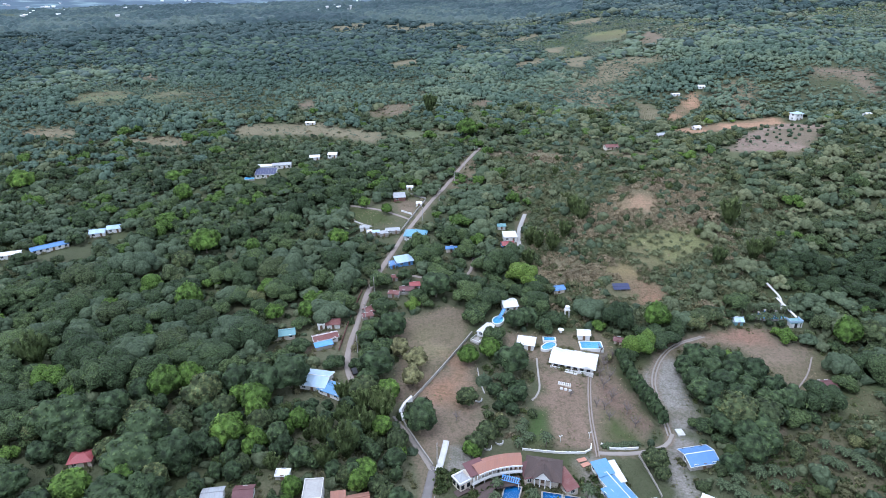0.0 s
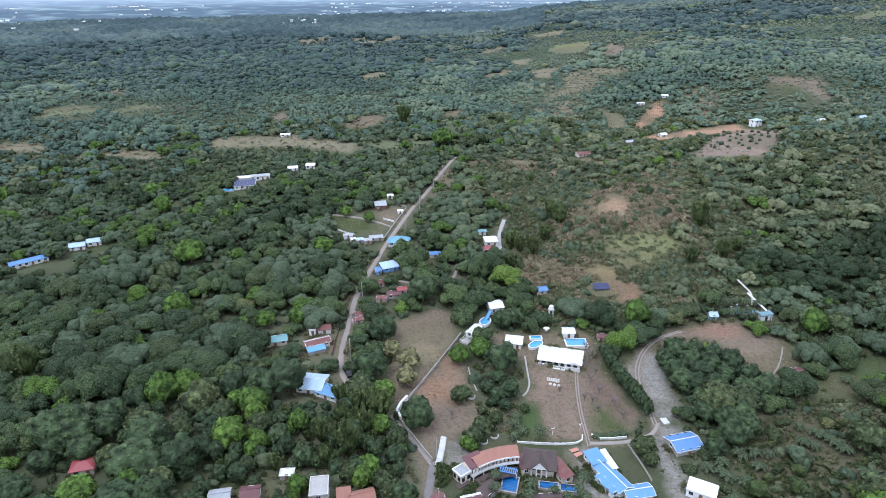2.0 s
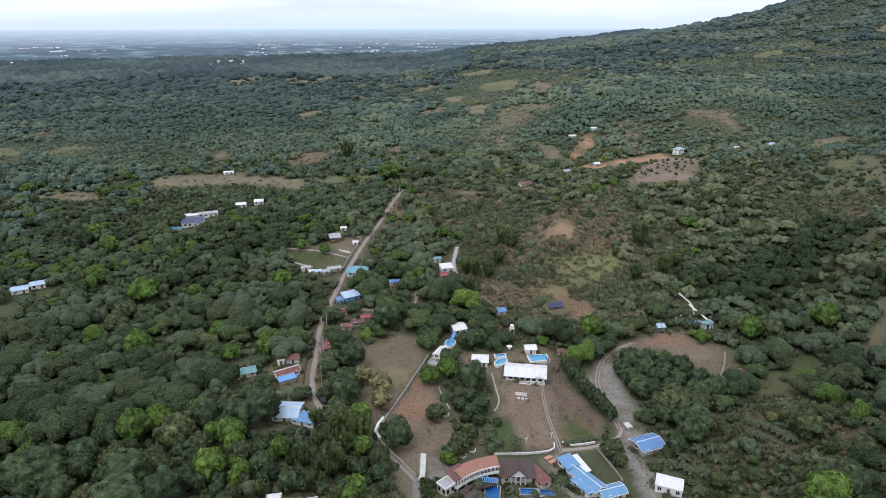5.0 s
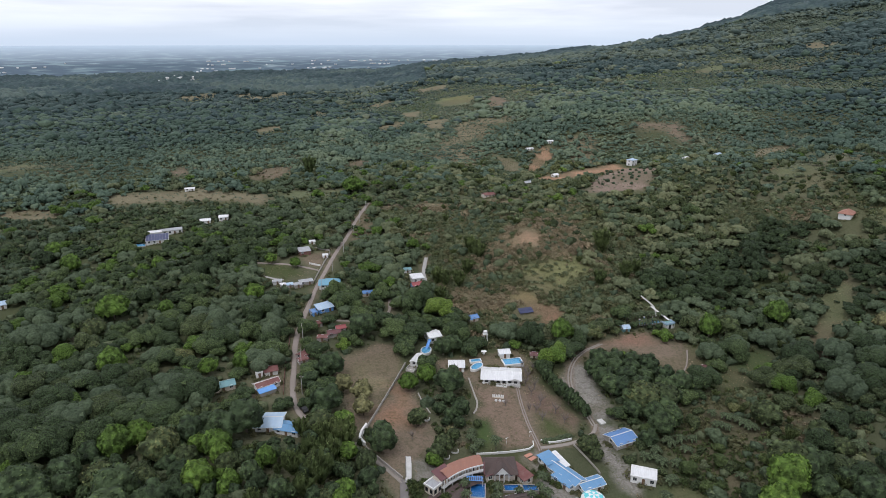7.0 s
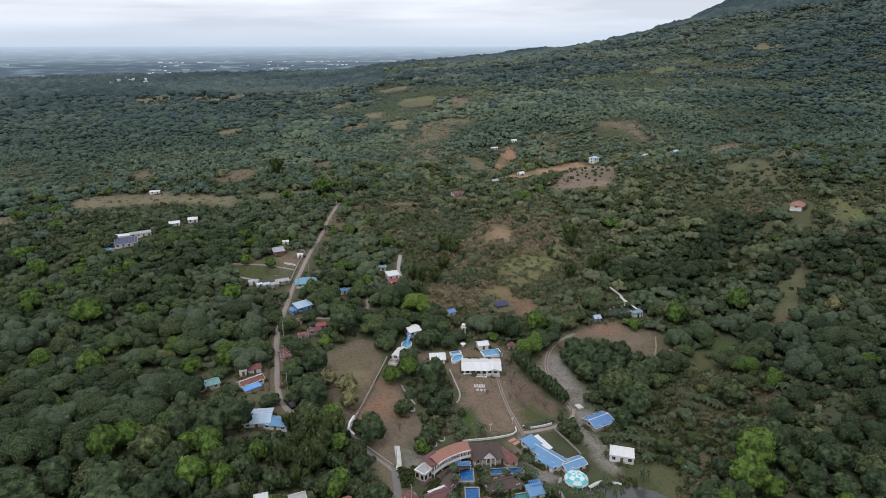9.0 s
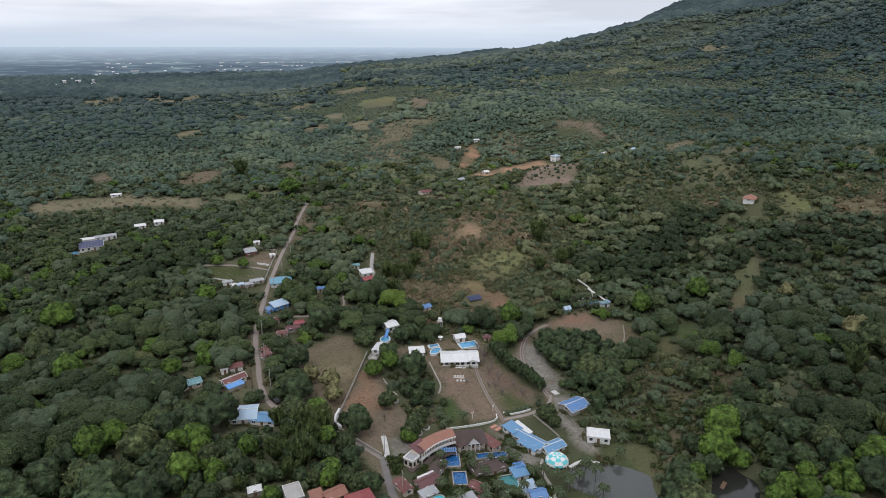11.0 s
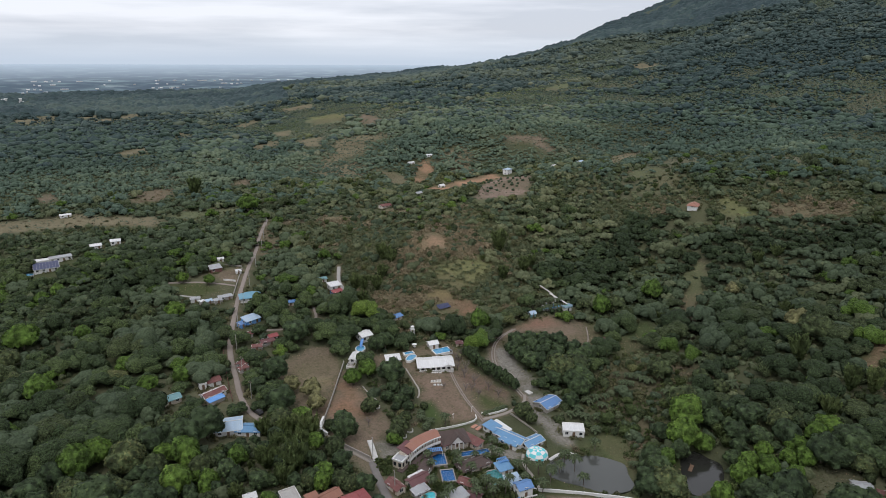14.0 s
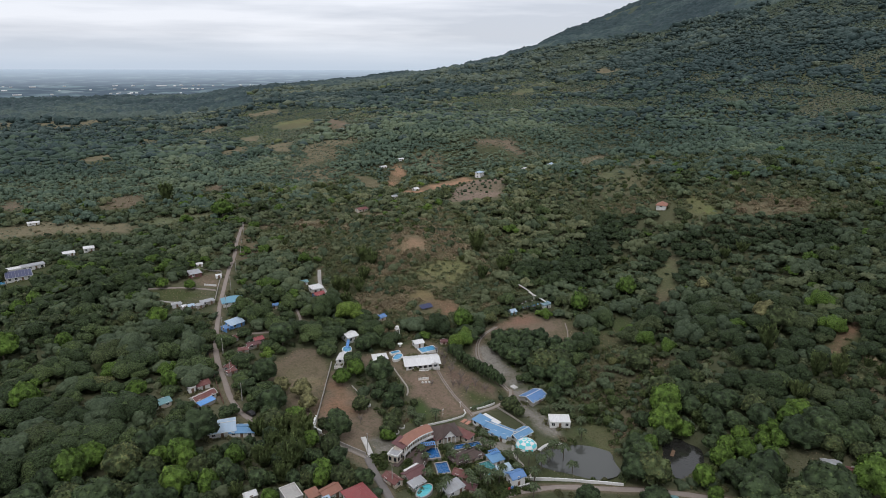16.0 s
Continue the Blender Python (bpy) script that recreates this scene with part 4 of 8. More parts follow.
def house(name, label, x, y, yaw, length, width, h, rise, roof, wall, style="gable", eave=0.6, ridge=None, category="house", storeys=1, openings=True, group="", clear=True, lift=0.0):
    """A house with its long side along its own x. Styles: gable, hip, shed, flat."""
    h = h * 0.74 if storeys == 1 else h * 0.88
    cx, sx, c, s = length / 2, width / 2, math.cos(radians(yaw)), math.sin(radians(yaw))
    corners = [ground_z(x + a * c - b * s, y + a * s + b * c) for a in (-cx, cx) for b in (-sx, sx)]
    low, z = min(corners), sum(corners) / 4 + lift
    root = thing(name, label, category, x, y, z, yaw, group)
    if clear:
        HOMES.append((x, y, length, width, yaw))
        CLEARED.append((x, y, math.hypot(length, width) / 2 + 0.3))
        CLEARED.append((x - 0.08 * x, y - 4.0, max(length, width) / 2 - 0.6))
    g = Geo().box(0, 0, low - z - 0.6, length, width, h - low + z + 0.6)
    if style == "gable":
        for e in (-1, 1):
            t = 0.1
            g.add([(e * cx, -sx, h), (e * cx, sx, h), (e * cx, 0, h + rise), (e * (cx - t), -sx, h), (e * (cx - t), sx, h), (e * (cx - t), 0, h + rise)],
                  [(0, 1, 2), (5, 4, 3), (0, 3, 4, 1), (1, 4, 5, 2), (2, 5, 3, 0)])
    part("wall", g, wall, root)
    ox, oy = cx + eave, sx + eave
    drop = rise * eave / max(sx, 0.1)
    if style == "gable":
        roof_slope("roof_slope", [(-ox, -oy, h - drop + 0.1), (ox, -oy, h - drop + 0.1), (ox, 0, h + rise + 0.1), (-ox, 0, h + rise + 0.1)], roof, root)
        roof_slope("roof_slope", [(ox, oy, h - drop + 0.1), (-ox, oy, h - drop + 0.1), (-ox, 0, h + rise + 0.1), (ox, 0, h + rise + 0.1)], roof, root)
        part("ridge_cap", Geo().tube((-ox, 0, h + rise + 0.13), (ox, 0, h + rise + 0.13), 0.14, 0.14, 6), ridge or roof, root)
        if ridge:
            for e in (-1, 1):
                part("fascia", Geo().box(0, e * (oy + 0.03), h - drop - 0.08, 2 * ox, 0.08, 0.2), ridge, root)
                part("barge_board", Geo().add([(e * (ox + d_), s_ * yy, z_ + q_) for d_ in (0, 0.09) for s_, yy, z_ in ((-1, oy, h - drop), (1, 0, h + rise), (1, oy, h - drop)) for q_ in (-0.05, 0.2)],
                                              [(0, 1, 3, 2), (2, 3, 5, 4), (8, 9, 7, 6), (10, 11, 9, 8), (1, 7, 9, 3), (3, 9, 11, 5), (0, 2, 8, 6), (2, 4, 10, 8)]), ridge, root)
    elif style == "hip":
        k = max(0.2, cx - sx * 0.9)
        zt, zb = h + rise + 0.1, h - drop + 0.1
        for q in ([(-ox, -oy, zb), (ox, -oy, zb), (k, 0, zt), (-k, 0, zt)], [(ox, oy, zb), (-ox, oy, zb), (-k, 0, zt), (k, 0, zt)]):
            roof_slope("roof_slope", q, roof, root)
        for e in (-1, 1):
            part("roof_hip", Geo().slab([(e * ox, -e * oy, zb), (e * ox, e * oy, zb), (e * k, 0, zt)], 0.12), roof, root)
        part("ridge_cap", Geo().tube((-k, 0, zt + 0.03), (k, 0, zt + 0.03), 0.13, 0.13, 6), ridge or roof, root)
    elif style == "shed":
        roof_slope("roof_slope", [(-ox, -oy, h + 0.1), (ox, -oy, h + 0.1), (ox, oy, h + rise + 0.1), (-ox, oy, h + rise + 0.1)], roof, root)
        part("gable_wall", Geo().add([(-cx, -sx, h), (cx, -sx, h), (cx, sx, h), (-cx, sx, h), (cx, sx, h + rise), (-cx, sx, h + rise)], [(3, 2, 4, 5), (1, 4, 2), (0, 3, 5), (0, 5, 4, 1)]), wall, root)
    else:
        part("roof", Geo().box(0, 0, h, length + 2 * eave, width + 2 * eave, 0.18), roof, root)
        g = Geo()
        for a, b, p, q in ((0, sx + eave - 0.1, length + 2 * eave, 0.2), (0, -sx - eave + 0.1, length + 2 * eave, 0.2), (cx + eave - 0.1, 0, 0.2, width + 2 * eave - 0.4), (-cx - eave + 0.1, 0, 0.2, width + 2 * eave - 0.4)):
            g.box(a, b, h + 0.18, p, q, 0.35)
        part("parapet", g, wall, root)
    if openings:
        per = h / storeys
        n = max(1, int(length / 2.6))
        for st in range(storeys):
            for i in range(n):
                px = -cx + length * (i + 0.5) / n
                if st == 0 and i == n // 2:
                    opening(root, px, -sx, 0.02, 0.95, 2.05, -90, True)
                else:
                    opening(root, px, -sx, st * per + 0.95, 1.2, 1.15, -90)
                opening(root, px, sx, st * per + 0.95, 1.2, 1.15, 90)
            for e, fa in ((-1, 180), (1, 0)):
                opening(root, e * cx, 0, st * per + 0.95, 1.2, 1.15, fa)
    return root


def pool(label, x, y, yaw, length, width, tile, z=0.1, rounded=0.0, coping=CONCRETE):
    """A sunk basin with a coping and water; rounded gives a kidney outline."""
    g0 = max(ground_z(x + a, y + b) for a in (-2.5, 0, 2.5) for b in (-2.5, 0, 2.5)) + 0.3
    root = thing("swimming_pool", label, "swimming pool", x, y, g0, yaw)
    CLEARED.append((x, y, max(length, width) / 2 + 1.2))
    n = 28 if rounded else 4
    out = []
    for i in range(n):
        if rounded:
            a = 2 * math.pi * i / n
            k = 1 + rounded * math.sin(2 * a + 0.6) * 0.5
            out.append((length / 2 * k * math.cos(a), width / 2 * k * math.sin(a)))
        else:
            out.append(((-1, 1, 1, -1)[i] * length / 2, (-1, -1, 1, 1)[i] * width / 2))
    grow = lambda d: [(px + d * px / math.hypot(px, py) * (1 if rounded else 1.35), py + d * py / math.hypot(px, py) * (1 if rounded else 1.6)) for px, py in out]  # noqa: E731
    rim, big = z + 0.35, grow(0.4)
    v = [(*q, rim) for q in out] + [(*q, rim) for q in big] + [(*q, -2.0) for q in big] + [(*q, z + 0.02) for q in out]
    f = [(n + i, n + (i + 1) % n, (i + 1) % n, i) for i in range(n)] + [(2 * n + i, 2 * n + (i + 1) % n, n + (i + 1) % n, n + i) for i in range(n)]
    part("coping", Geo().add(v, f), coping, root)
    v = [(*q, rim - 0.02) for q in out] + [(*q, z - 0.15) for q in out]
    part("basin", Geo().add(v, [(i, (i + 1) % n, n + (i + 1) % n, n + i) for i in range(n)] + [tuple(range(n, 2 * n))]), tile, root)
    w = part("water", Geo().add([(*q, z + 0.22) for q in out], [tuple(range(n))]), CLEAR, root)
    w.visible_shadow = False
    return root


# resort round the white pavilion
pav = house("pavilion", "long white pavilion with a shallow white roof and arched front", 47.2, 189.2, -19, 14.8, 8.8, 2.7, 1.2, WHITEROOF, WHITE, "gable", 0.8, WHITE, "pavilion", openings=False, lift=-0.5)
for i in range(7):
    part("column", Geo().box(-6.9 + i * 2.3, -5.0, -2.6, 0.32, 0.32, 4.1), WHITE, pav)
    if i < 6:
        # dark panel on the solid wall, for the shade inside an arch
        part("arch_shade_panel", Geo().box(-5.75 + i * 2.3, -4.42, 0.2, 1.3, 0.1, 1.6), DARK, pav)
part("terrace", Geo().box(0, -5.1, -2.6, 15.2, 1.4, 2.6), PALE, pav)
for x0, x1 in ((-7.6, -2.6), (-2.0, 2.0), (2.6, 7.6)):
    # the balcony steps forward in its middle bay
    yb = -6.3 if x0 == -2.0 else -5.8
    g = Geo().box((x0 + x1) / 2, yb, 0.75, x1 - x0, 0.2, 0.16)
    for i in range(int((x1 - x0) / 0.5) + 1):
        g.box(x0 + 0.1 + i * 0.48, yb, 0.0, 0.13, 0.13, 0.76)
    part("balustrade", g, WHITE, pav)
# dark panel on the terrace's face, for the shade inside lower openings
part("lower_shade_panel", Geo().box(0, -5.83, -2.2, 13.0, 0.1, 1.5), DARK, pav)
part("porch", Geo().box(0, -6.2, -2.6, 4.4, 1.0, 2.6), WHITE, pav)
part("porch_gable", Geo().add([(2.6, -5.6, 1.95), (7.9, -5.6, 1.95), (5.25, -5.6, 3.0), (2.6, -2.2, 2.3), (7.9, -2.2, 2.3), (5.25, -2.2, 3.25)], [(0, 1, 2), (0, 2, 5, 3), (2, 1, 4, 5)]), WHITEROOF, pav)
house("hall", "small white hall with a flat white roof beside pools", 31.0, 198.4, -14, 6.0, 4.8, 3.0, 0.5, WHITEROOF, WHITE, "shed", 0.5, category="hall")
house("bathhouse", "small white building with a stepped white roof", 53.6, 204.0, -5, 4.4, 4.0, 3.2, 0.8, WHITEROOF, WHITE, "gable", 0.4, category="building")
pool("rectangular bright blue swimming pool with a pale edge", 55.2, 197.6, -2, 7.6, 4.6, POOLTILE, coping=WHITE)
pool("kidney-shaped bright blue swimming pool", 39.2, 196.8, 25, 5.6, 3.8, POOLTILE, rounded=0.3, coping=WHITE)
pool("small light blue wading pool", 40.2, 201.6, -3, 4.0, 2.0, POOLTILE, coping=WHITE)
ls = thing("letter_sign", "white freestanding sign with unreadable letters in a bare court", "sign", 41.8, 177.2, ground_z(41.8, 177.2), -19)
part("base", Geo().box(0, 0, -0.4, 4.6, 0.5, 0.75), CREAM, ls)
for i in range(7):
    part("bar", Geo().box(-1.95 + i * 0.65, 0, 0.35, 0.46, 0.25, 0.95), WHITE, ls)
for i in range(3):
    bo = thing("boulder", "rounded white-painted boulder in front of a sign", "boulder", 40.5 + i * 1.4, 175.7 - i * 0.45, ground_z(40.5 + i * 1.4, 175.7 - i * 0.45), i * 50, "white boulders")
    part("stone", Geo().tube((0, 0, -0.2), (0, 0, 0.35), 0.62, 0.55, 9).tube((0, 0, 0.35), (0, 0, 0.6), 0.55, 0.25, 9), PALE, bo)
house("hut", "small purple-grey garden hut", 66.4, 201.5, -20, 3.0, 2.4, 2.2, 0.7, MAROON, CREAM, "gable", 0.4, category="hut")
house("shed_house", "white block with a pitched white roof among trees", 27, 224, 10, 5.6, 6.6, 3.6, 0.9, WHITEROOF, WHITE, "gable", 0.4)
house("shelter", "long low white-roofed shelter along a wall", 16.4, 207.6, 55, 7.4, 3.4, 2.6, 0.5, WHITEROOF, WHITE, "gable", 0.3, category="shelter")
pool("small bright blue pool between white houses", 21.8, 214.8, 55, 5.6, 4.2, POOLTILE, rounded=0.2, coping=WHITE)
CLEARED.extend([(20, 211.4, 4), (17, 213, 3.4), (19, 216.5, 3), (14.5, 209.5, 3), (20.5, 207.5, 2.2), (13.6, 203, 3), (12, 199, 2.5), (24, 219.4, 3)])
sl = thing("water_slide", "short blue water slide into a small pool", "water slide", 24.0, 218.6, ground_z(24.0, 218.6), 58)
for i in range(3):
    z0, z1 = 2.6 - i * 0.7, 1.9 - i * 0.7
    part("chute", Geo().add([(1.6 - i * 1.6, -0.7, z0 + 0.4), (-i * 1.6, -0.7, z1 + 0.4), (-i * 1.6, -0.5, z1), (1.6 - i * 1.6, -0.5, z0), (1.6 - i * 1.6, 0.5, z0), (-i * 1.6, 0.5, z1), (-i * 1.6, 0.7, z1 + 0.4), (1.6 - i * 1.6, 0.7, z0 + 0.4)],
                            [(0, 1, 2, 3), (3, 2, 5, 4), (4, 5, 6, 7)]), BLUEPAINT, sl)
    part("support", Geo().tube((0.8 - i * 1.6, 0, -0.5), (0.8 - i * 1.6, 0, (z0 + z1) / 2), 0.12, 0.12, 6), WHITE, sl)
te = thing("terrace", "white railed terrace at the end of a shelter", "terrace", 12.9, 202.2, ground_z(12.9, 202.2), 55)
part("floor_slab", Geo().box(0, 0, -0.8, 4.2, 3.6, 1.3), GREYWALL, te)
for e in (-1, 1):
    part("rail", Geo().box(0, e * 1.74, 1.35, 4.2, 0.1, 0.12), WHITE, te)
    for i in range(6):
        part("post", Geo().box(-2.0 + i * 0.8, e * 1.74, 0.5, 0.1, 0.1, 0.85), WHITE, te)
part("rail", Geo().box(-2.04, 0, 1.35, 0.1, 3.36, 0.12), WHITE, te)
tk = thing("water_tower", "small white water tower among trees", "water tower", 49.8, 218.3, ground_z(49.8, 218.3))
CLEARED.append((49.8, 218.3, 2))
for a, b in ((-0.8, -0.8), (0.8, -0.8), (0.8, 0.8), (-0.8, 0.8)):
    part("leg", Geo().tube((a, b, -0.5), (a, b, 3.2), 0.12, 0.12, 6), WHITE, tk)
part("platform", Geo().box(0, 0, 3.2, 2.2, 2.2, 0.15), PALE, tk)
part("tank", Geo().tube((0, 0, 3.35), (0, 0, 4.7), 0.9, 0.9, 14).tube((0, 0, 4.7), (0, 0, 5.0), 0.9, 0.3, 14), WHITE, tk)
gz = thing("garden_umbrella", "white round garden umbrella over a table", "umbrella", 45.4, 206.6, ground_z(45.4, 206.6))
CLEARED.append((45.4, 206.6, 2))
part("pole", Geo().tube((0, 0, -0.3), (0, 0, 2.3), 0.05, 0.05, 6), WHITE, gz)
part("canopy", Geo().tube((0, 0, 1.9), (0, 0, 2.4), 1.25, 0.08, 12), WHITE, gz)
part("table", Geo().tube((0, 0, 0.68), (0, 0, 0.75), 0.6, 0.6, 12), WHITE, gz)
for px, py in ((35.8, 150.6), (45.2, 152.6)):
    lm = thing("garden_lamp", "white twin-globe garden lamp by a low wall", "garden lamp", px, py, ground_z(px, py), 20, "garden lamps")
    part("post", Geo().tube((0, 0, -0.3), (0, 0, 2.4), 0.07, 0.05, 6), WHITE, lm)
    part("crossbar", Geo().box(0, 0, 2.3, 0.9, 0.06, 0.06), WHITE, lm)
    for e in (-0.42, 0.42):
        part("globe", Geo().tube((e, 0, 2.36), (e, 0, 2.5), 0.1, 0.2, 8).tube((e, 0, 2.5), (e, 0, 2.7), 0.2, 0.08, 8), WHITE, lm)
for px, py in ((11.5, 168.7), (13.1, 146.6), (16.8, 149.2)):
    pl = thing("planter_ring", "curved white kerb round a garden bed", "planter", px, py, ground_z(px, py) + 0.25, 200, "planter kerbs")
    g = Geo()
    for i in range(10):
        a0, a1 = math.pi * i / 10, math.pi * (i + 1) / 10
        g.slab([(1.15 * math.cos(a0), 1.15 * math.sin(a0), 0.3), (1.35 * math.cos(a0), 1.35 * math.sin(a0), 0.3), (1.35 * math.cos(a1), 1.35 * math.sin(a1), 0.3), (1.15 * math.cos(a1), 1.15 * math.sin(a1), 0.3)], 0.7)
    part("kerb", g.weld(), PALE, pl)
    CLEARED.append((px, py, 1))
house("hut", "small blue-roofed hut on the brush slope", 48.8, 235.7, 18, 5.0, 3.6, 2.4, 0.8, BLUEROOF, CREAM, "gable", 0.5, category="hut")

# solar array on the slope
sa = thing("solar_array", "dark blue solar panels on a ground rack", "solar panels", 76, 236, ground_z(76, 236), 3)
CLEARED.append((76, 236, 5))
for i in range(6):
    for j in range(2):
        p = part("solar_panel", Geo().slab([(-3.6 + i * 1.2, -1.8 + j * 1.8, 0.7 + j * 0.6), (-2.46 + i * 1.2, -1.8 + j * 1.8, 0.7 + j * 0.6), (-2.46 + i * 1.2, -0.06 + j * 1.8, 1.28 + j * 0.6), (-3.6 + i * 1.2, -0.06 + j * 1.8, 1.28 + j * 0.6)], 0.06), SOLAR, sa)
    part("leg", Geo().tube((-3 + i * 1.2, -1.6, -0.4), (-3 + i * 1.2, -1.6, 0.68), 0.05, 0.05, 6), GREYWALL, sa)
    part("leg", Geo().tube((-3 + i * 1.2, 1.5, -0.4), (-3 + i * 1.2, 1.5, 1.66), 0.05, 0.05, 6), GREYWALL, sa)

# slide park
sp = thing("slide_tower", "pale teal slide tower with long white chutes", "slide tower", 138.0, 211.4, ground_z(138.0, 211.4), 4)
CLEARED.extend([(138.5, 212.5, 4.5), (139, 217, 2), (140.5, 222, 2), (141.5, 228, 2), (140, 233, 2)])
part("wall", Geo().box(0, 0, -0.8, 3.6, 2.8, 3.0), WHITE, sp)
part("deck", Geo().box(0, 0, 2.2, 5.0, 3.6, 0.3), TEALROOF, sp)
part("parapet", Geo().box(0, -1.7, 2.5, 5.0, 0.12, 0.8), SKYROOF, sp)
for e in (-1, 1):
    part("parapet", Geo().box(e * 2.44, 0.06, 2.5, 0.12, 3.4, 0.8), SKYROOF, sp)
    part("post", Geo().box(e * 2.3, -1.5, -0.8, 0.25, 0.25, 3.0), WHITE, sp)
# dark panel on the solid wall, for the shade inside a doorway
part("doorway_shade_panel", Geo().box(0, -1.42, 0, 1.1, 0.06, 1.9), DARK, sp)
for line, top, low, mat_ in (([(1.6, 1.7), (1.2, 7), (0.4, 14.5)], 2.6, 3.2, WHITE), ([(-0.2, 9), (2.4, 13), (3.4, 17), (2.4, 21.5), (1.8, 25)], 1.1, 3.0, PALE)):
    pts = resample(line, 2.0)
    hz = [ground_z(138 + a, 211.4 + b) - ground_z(138.0, 211.4) + h for (a, b), h in zip(pts, np.linspace(top, low, len(pts)))]
    for (ax, ay), (bx, by), za, zb in zip(pts[:-1], pts[1:], hz[:-1], hz[1:]):
        part("chute", Geo().add([(ax - 0.45, ay, za + 0.35), (bx - 0.45, by, zb + 0.35), (bx - 0.32, by, zb), (ax - 0.32, ay, za), (ax + 0.32, ay, za), (bx + 0.32, by, zb), (bx + 0.45, by, zb + 0.35), (ax + 0.45, ay, za + 0.35)],
                                [(3, 2, 1, 0), (4, 5, 2, 3), (7, 6, 5, 4)]), mat_, sp)
    for (ax, ay), za in list(zip(pts, hz))[1::3]:
        part("support", Geo().tube((ax, ay, za - 4.5), (ax, ay, za), 0.09, 0.09, 6), GREYWALL, sp)
pool("irregular blue play pool beside a slide tower", 130.6, 217.0, -8, 12.5, 4.2, POOLTILE, z=-0.35, rounded=0.25)
for dx, dy, hh in ((-4, 1, 2.4), (-1, 2, 3.0), (2, -1, 2.0), (4, 1.5, 2.6)):
    rk = thing("play_fountain", "weathered grey and blue play fountain in a pool", "fountain", 130.4 + dx * 0.9, 217 + dy * 0.7, ground_z(130.4, 217) - 0.2, 0, "pool fountains")
    part("column", Geo().tube((0, 0, 0), (0, 0, hh), 0.3, 0.2), BLUEPAINT, rk)
    part("cap", Geo().tube((0, 0, hh), (0, 0, hh + 0.3), 0.6, 0.2, 10), GREYWALL, rk)
house("hut", "small pale teal kiosk at the edge of a dirt lot", 116.8, 213.5, 0, 3.2, 3.0, 2.4, 0.9, SKYROOF, TEALROOF, "gable", 0.4, category="hut")
house("cottage", "small cottage with a maroon and grey roof", 130, 174, 5, 5.6, 4.2, 2.6, 1.1, MAROON, REDPAINT, "gable", 0.4)
cpad = thing("concrete_pad", "small square of white concrete at a gravel lot", "slab", 74.6, 155.6, ground_z(74.6, 155.6), 6)
part("slab", Geo().box(0, 0, -0.6, 2.2, 3.0, 0.95), PALE, cpad)
CLEARED.extend([(76.5, 119, 4.5), (72, 118, 3), (75, 154, 4), (279, 256, 8), (272, 246, 7), (-112, 378, 10), (-110, 370, 8), (-98, 384, 4), (268, 471, 11), (260, 458, 8), (30, 99, 6), (38, 97, 7), (46, 100, 6), (22, 99, 6), (12, 99, 6), (54, 98, 5), (46, 106, 4), (26, 104, 4), (22, 146, 3), (28, 146, 3), (33, 146, 3), (17, 145, 2), (30, 156, 4), (29, 151, 4), (33.6, 182, 2.2), (33, 176, 2.5), (31, 171, 2.5), (29.4, 167, 3), (26.6, 172, 2.5), (13, 172, 2)])

# houses of the resort front
house("blue_roofed_hall", "open hall with a bright blue gable roof edged in white", 75.9, 144.0, 11, 8.8, 7.0, 2.4, 1.2, BLUEROOF, GREYWALL, "gable", 0.4, WHITE)
house("long_house", "long white house under a blue sheet roof", 48.9, 130.6, -67, 11.5, 4.4, 2.9, 0.8, LIGHTBLUE, WHITE, "gable", 0.5, WHITE)
house("house", "square white house with a blue and white roof", 45.8, 138.2, -78, 5.6, 4.2, 3.0, 0.6, LIGHTBLUE, WHITE, "shed", 0.35)
house("house", "white annexe with a flat white roof", 49.4, 137.2, -80, 8.2, 2.4, 2.8, 0.3, WHITEROOF, WHITE, "shed", 0.25)
house("porch", "low porch with a light blue sheet roof along a house", 46.4, 128.0, -67, 7.5, 2.2, 2.3, 0.4, LIGHTBLUE, WHITE, "shed", 0.25, category="porch")
house("pool_bar", "low building with a blue sheet roof beside an umbrella", 54.6, 125, 8, 7.6, 4.2, 2.6, 0.7, LIGHTBLUE, WHITE, "gable", 0.5, WHITE)
house("storehouse", "plain white flat-roofed storehouse with small windows", 73.2, 124.6, -33, 7.8, 5.4, 3.0, 0.3, WHITEROOF, WHITE, "flat", 0.15)
house("guest_house", "two-storey white guest house with a deep blue roof", 35.6, 103.0, -4, 4.8, 4.0, 4.0, 0.9, BLUEROOF, WHITE, "gable", 0.4, storeys=2)
house("cabana", "open cabana with a light blue roof beside a pool", 36.4, 115.8, -3, 4.8, 4.4, 2.6, 0.5, LIGHTBLUE, WHITE, "shed", 0.3, category="cabana")
house("cabana", "low cabana with a light blue roof", 35.4, 108.4, -6, 4.8, 4.6, 2.6, 0.5, SKYROOF, WHITE, "shed", 0.3, category="cabana")
house("dining_hall", "broad hall under a low dark brown roof", 27.8, 121.2, 2, 11.0, 5.0, 2.5, 0.9, BROWNROOF, CREAM, "hip", 0.6)
bh = house("villa", "villa with a steep dark brown roof and white front gable", 28.4, 136.4, -12, 8.8, 7.4, 3.2, 2.4, BROWNROOF, CREAM, "hip", 0.9, lift=0.9)
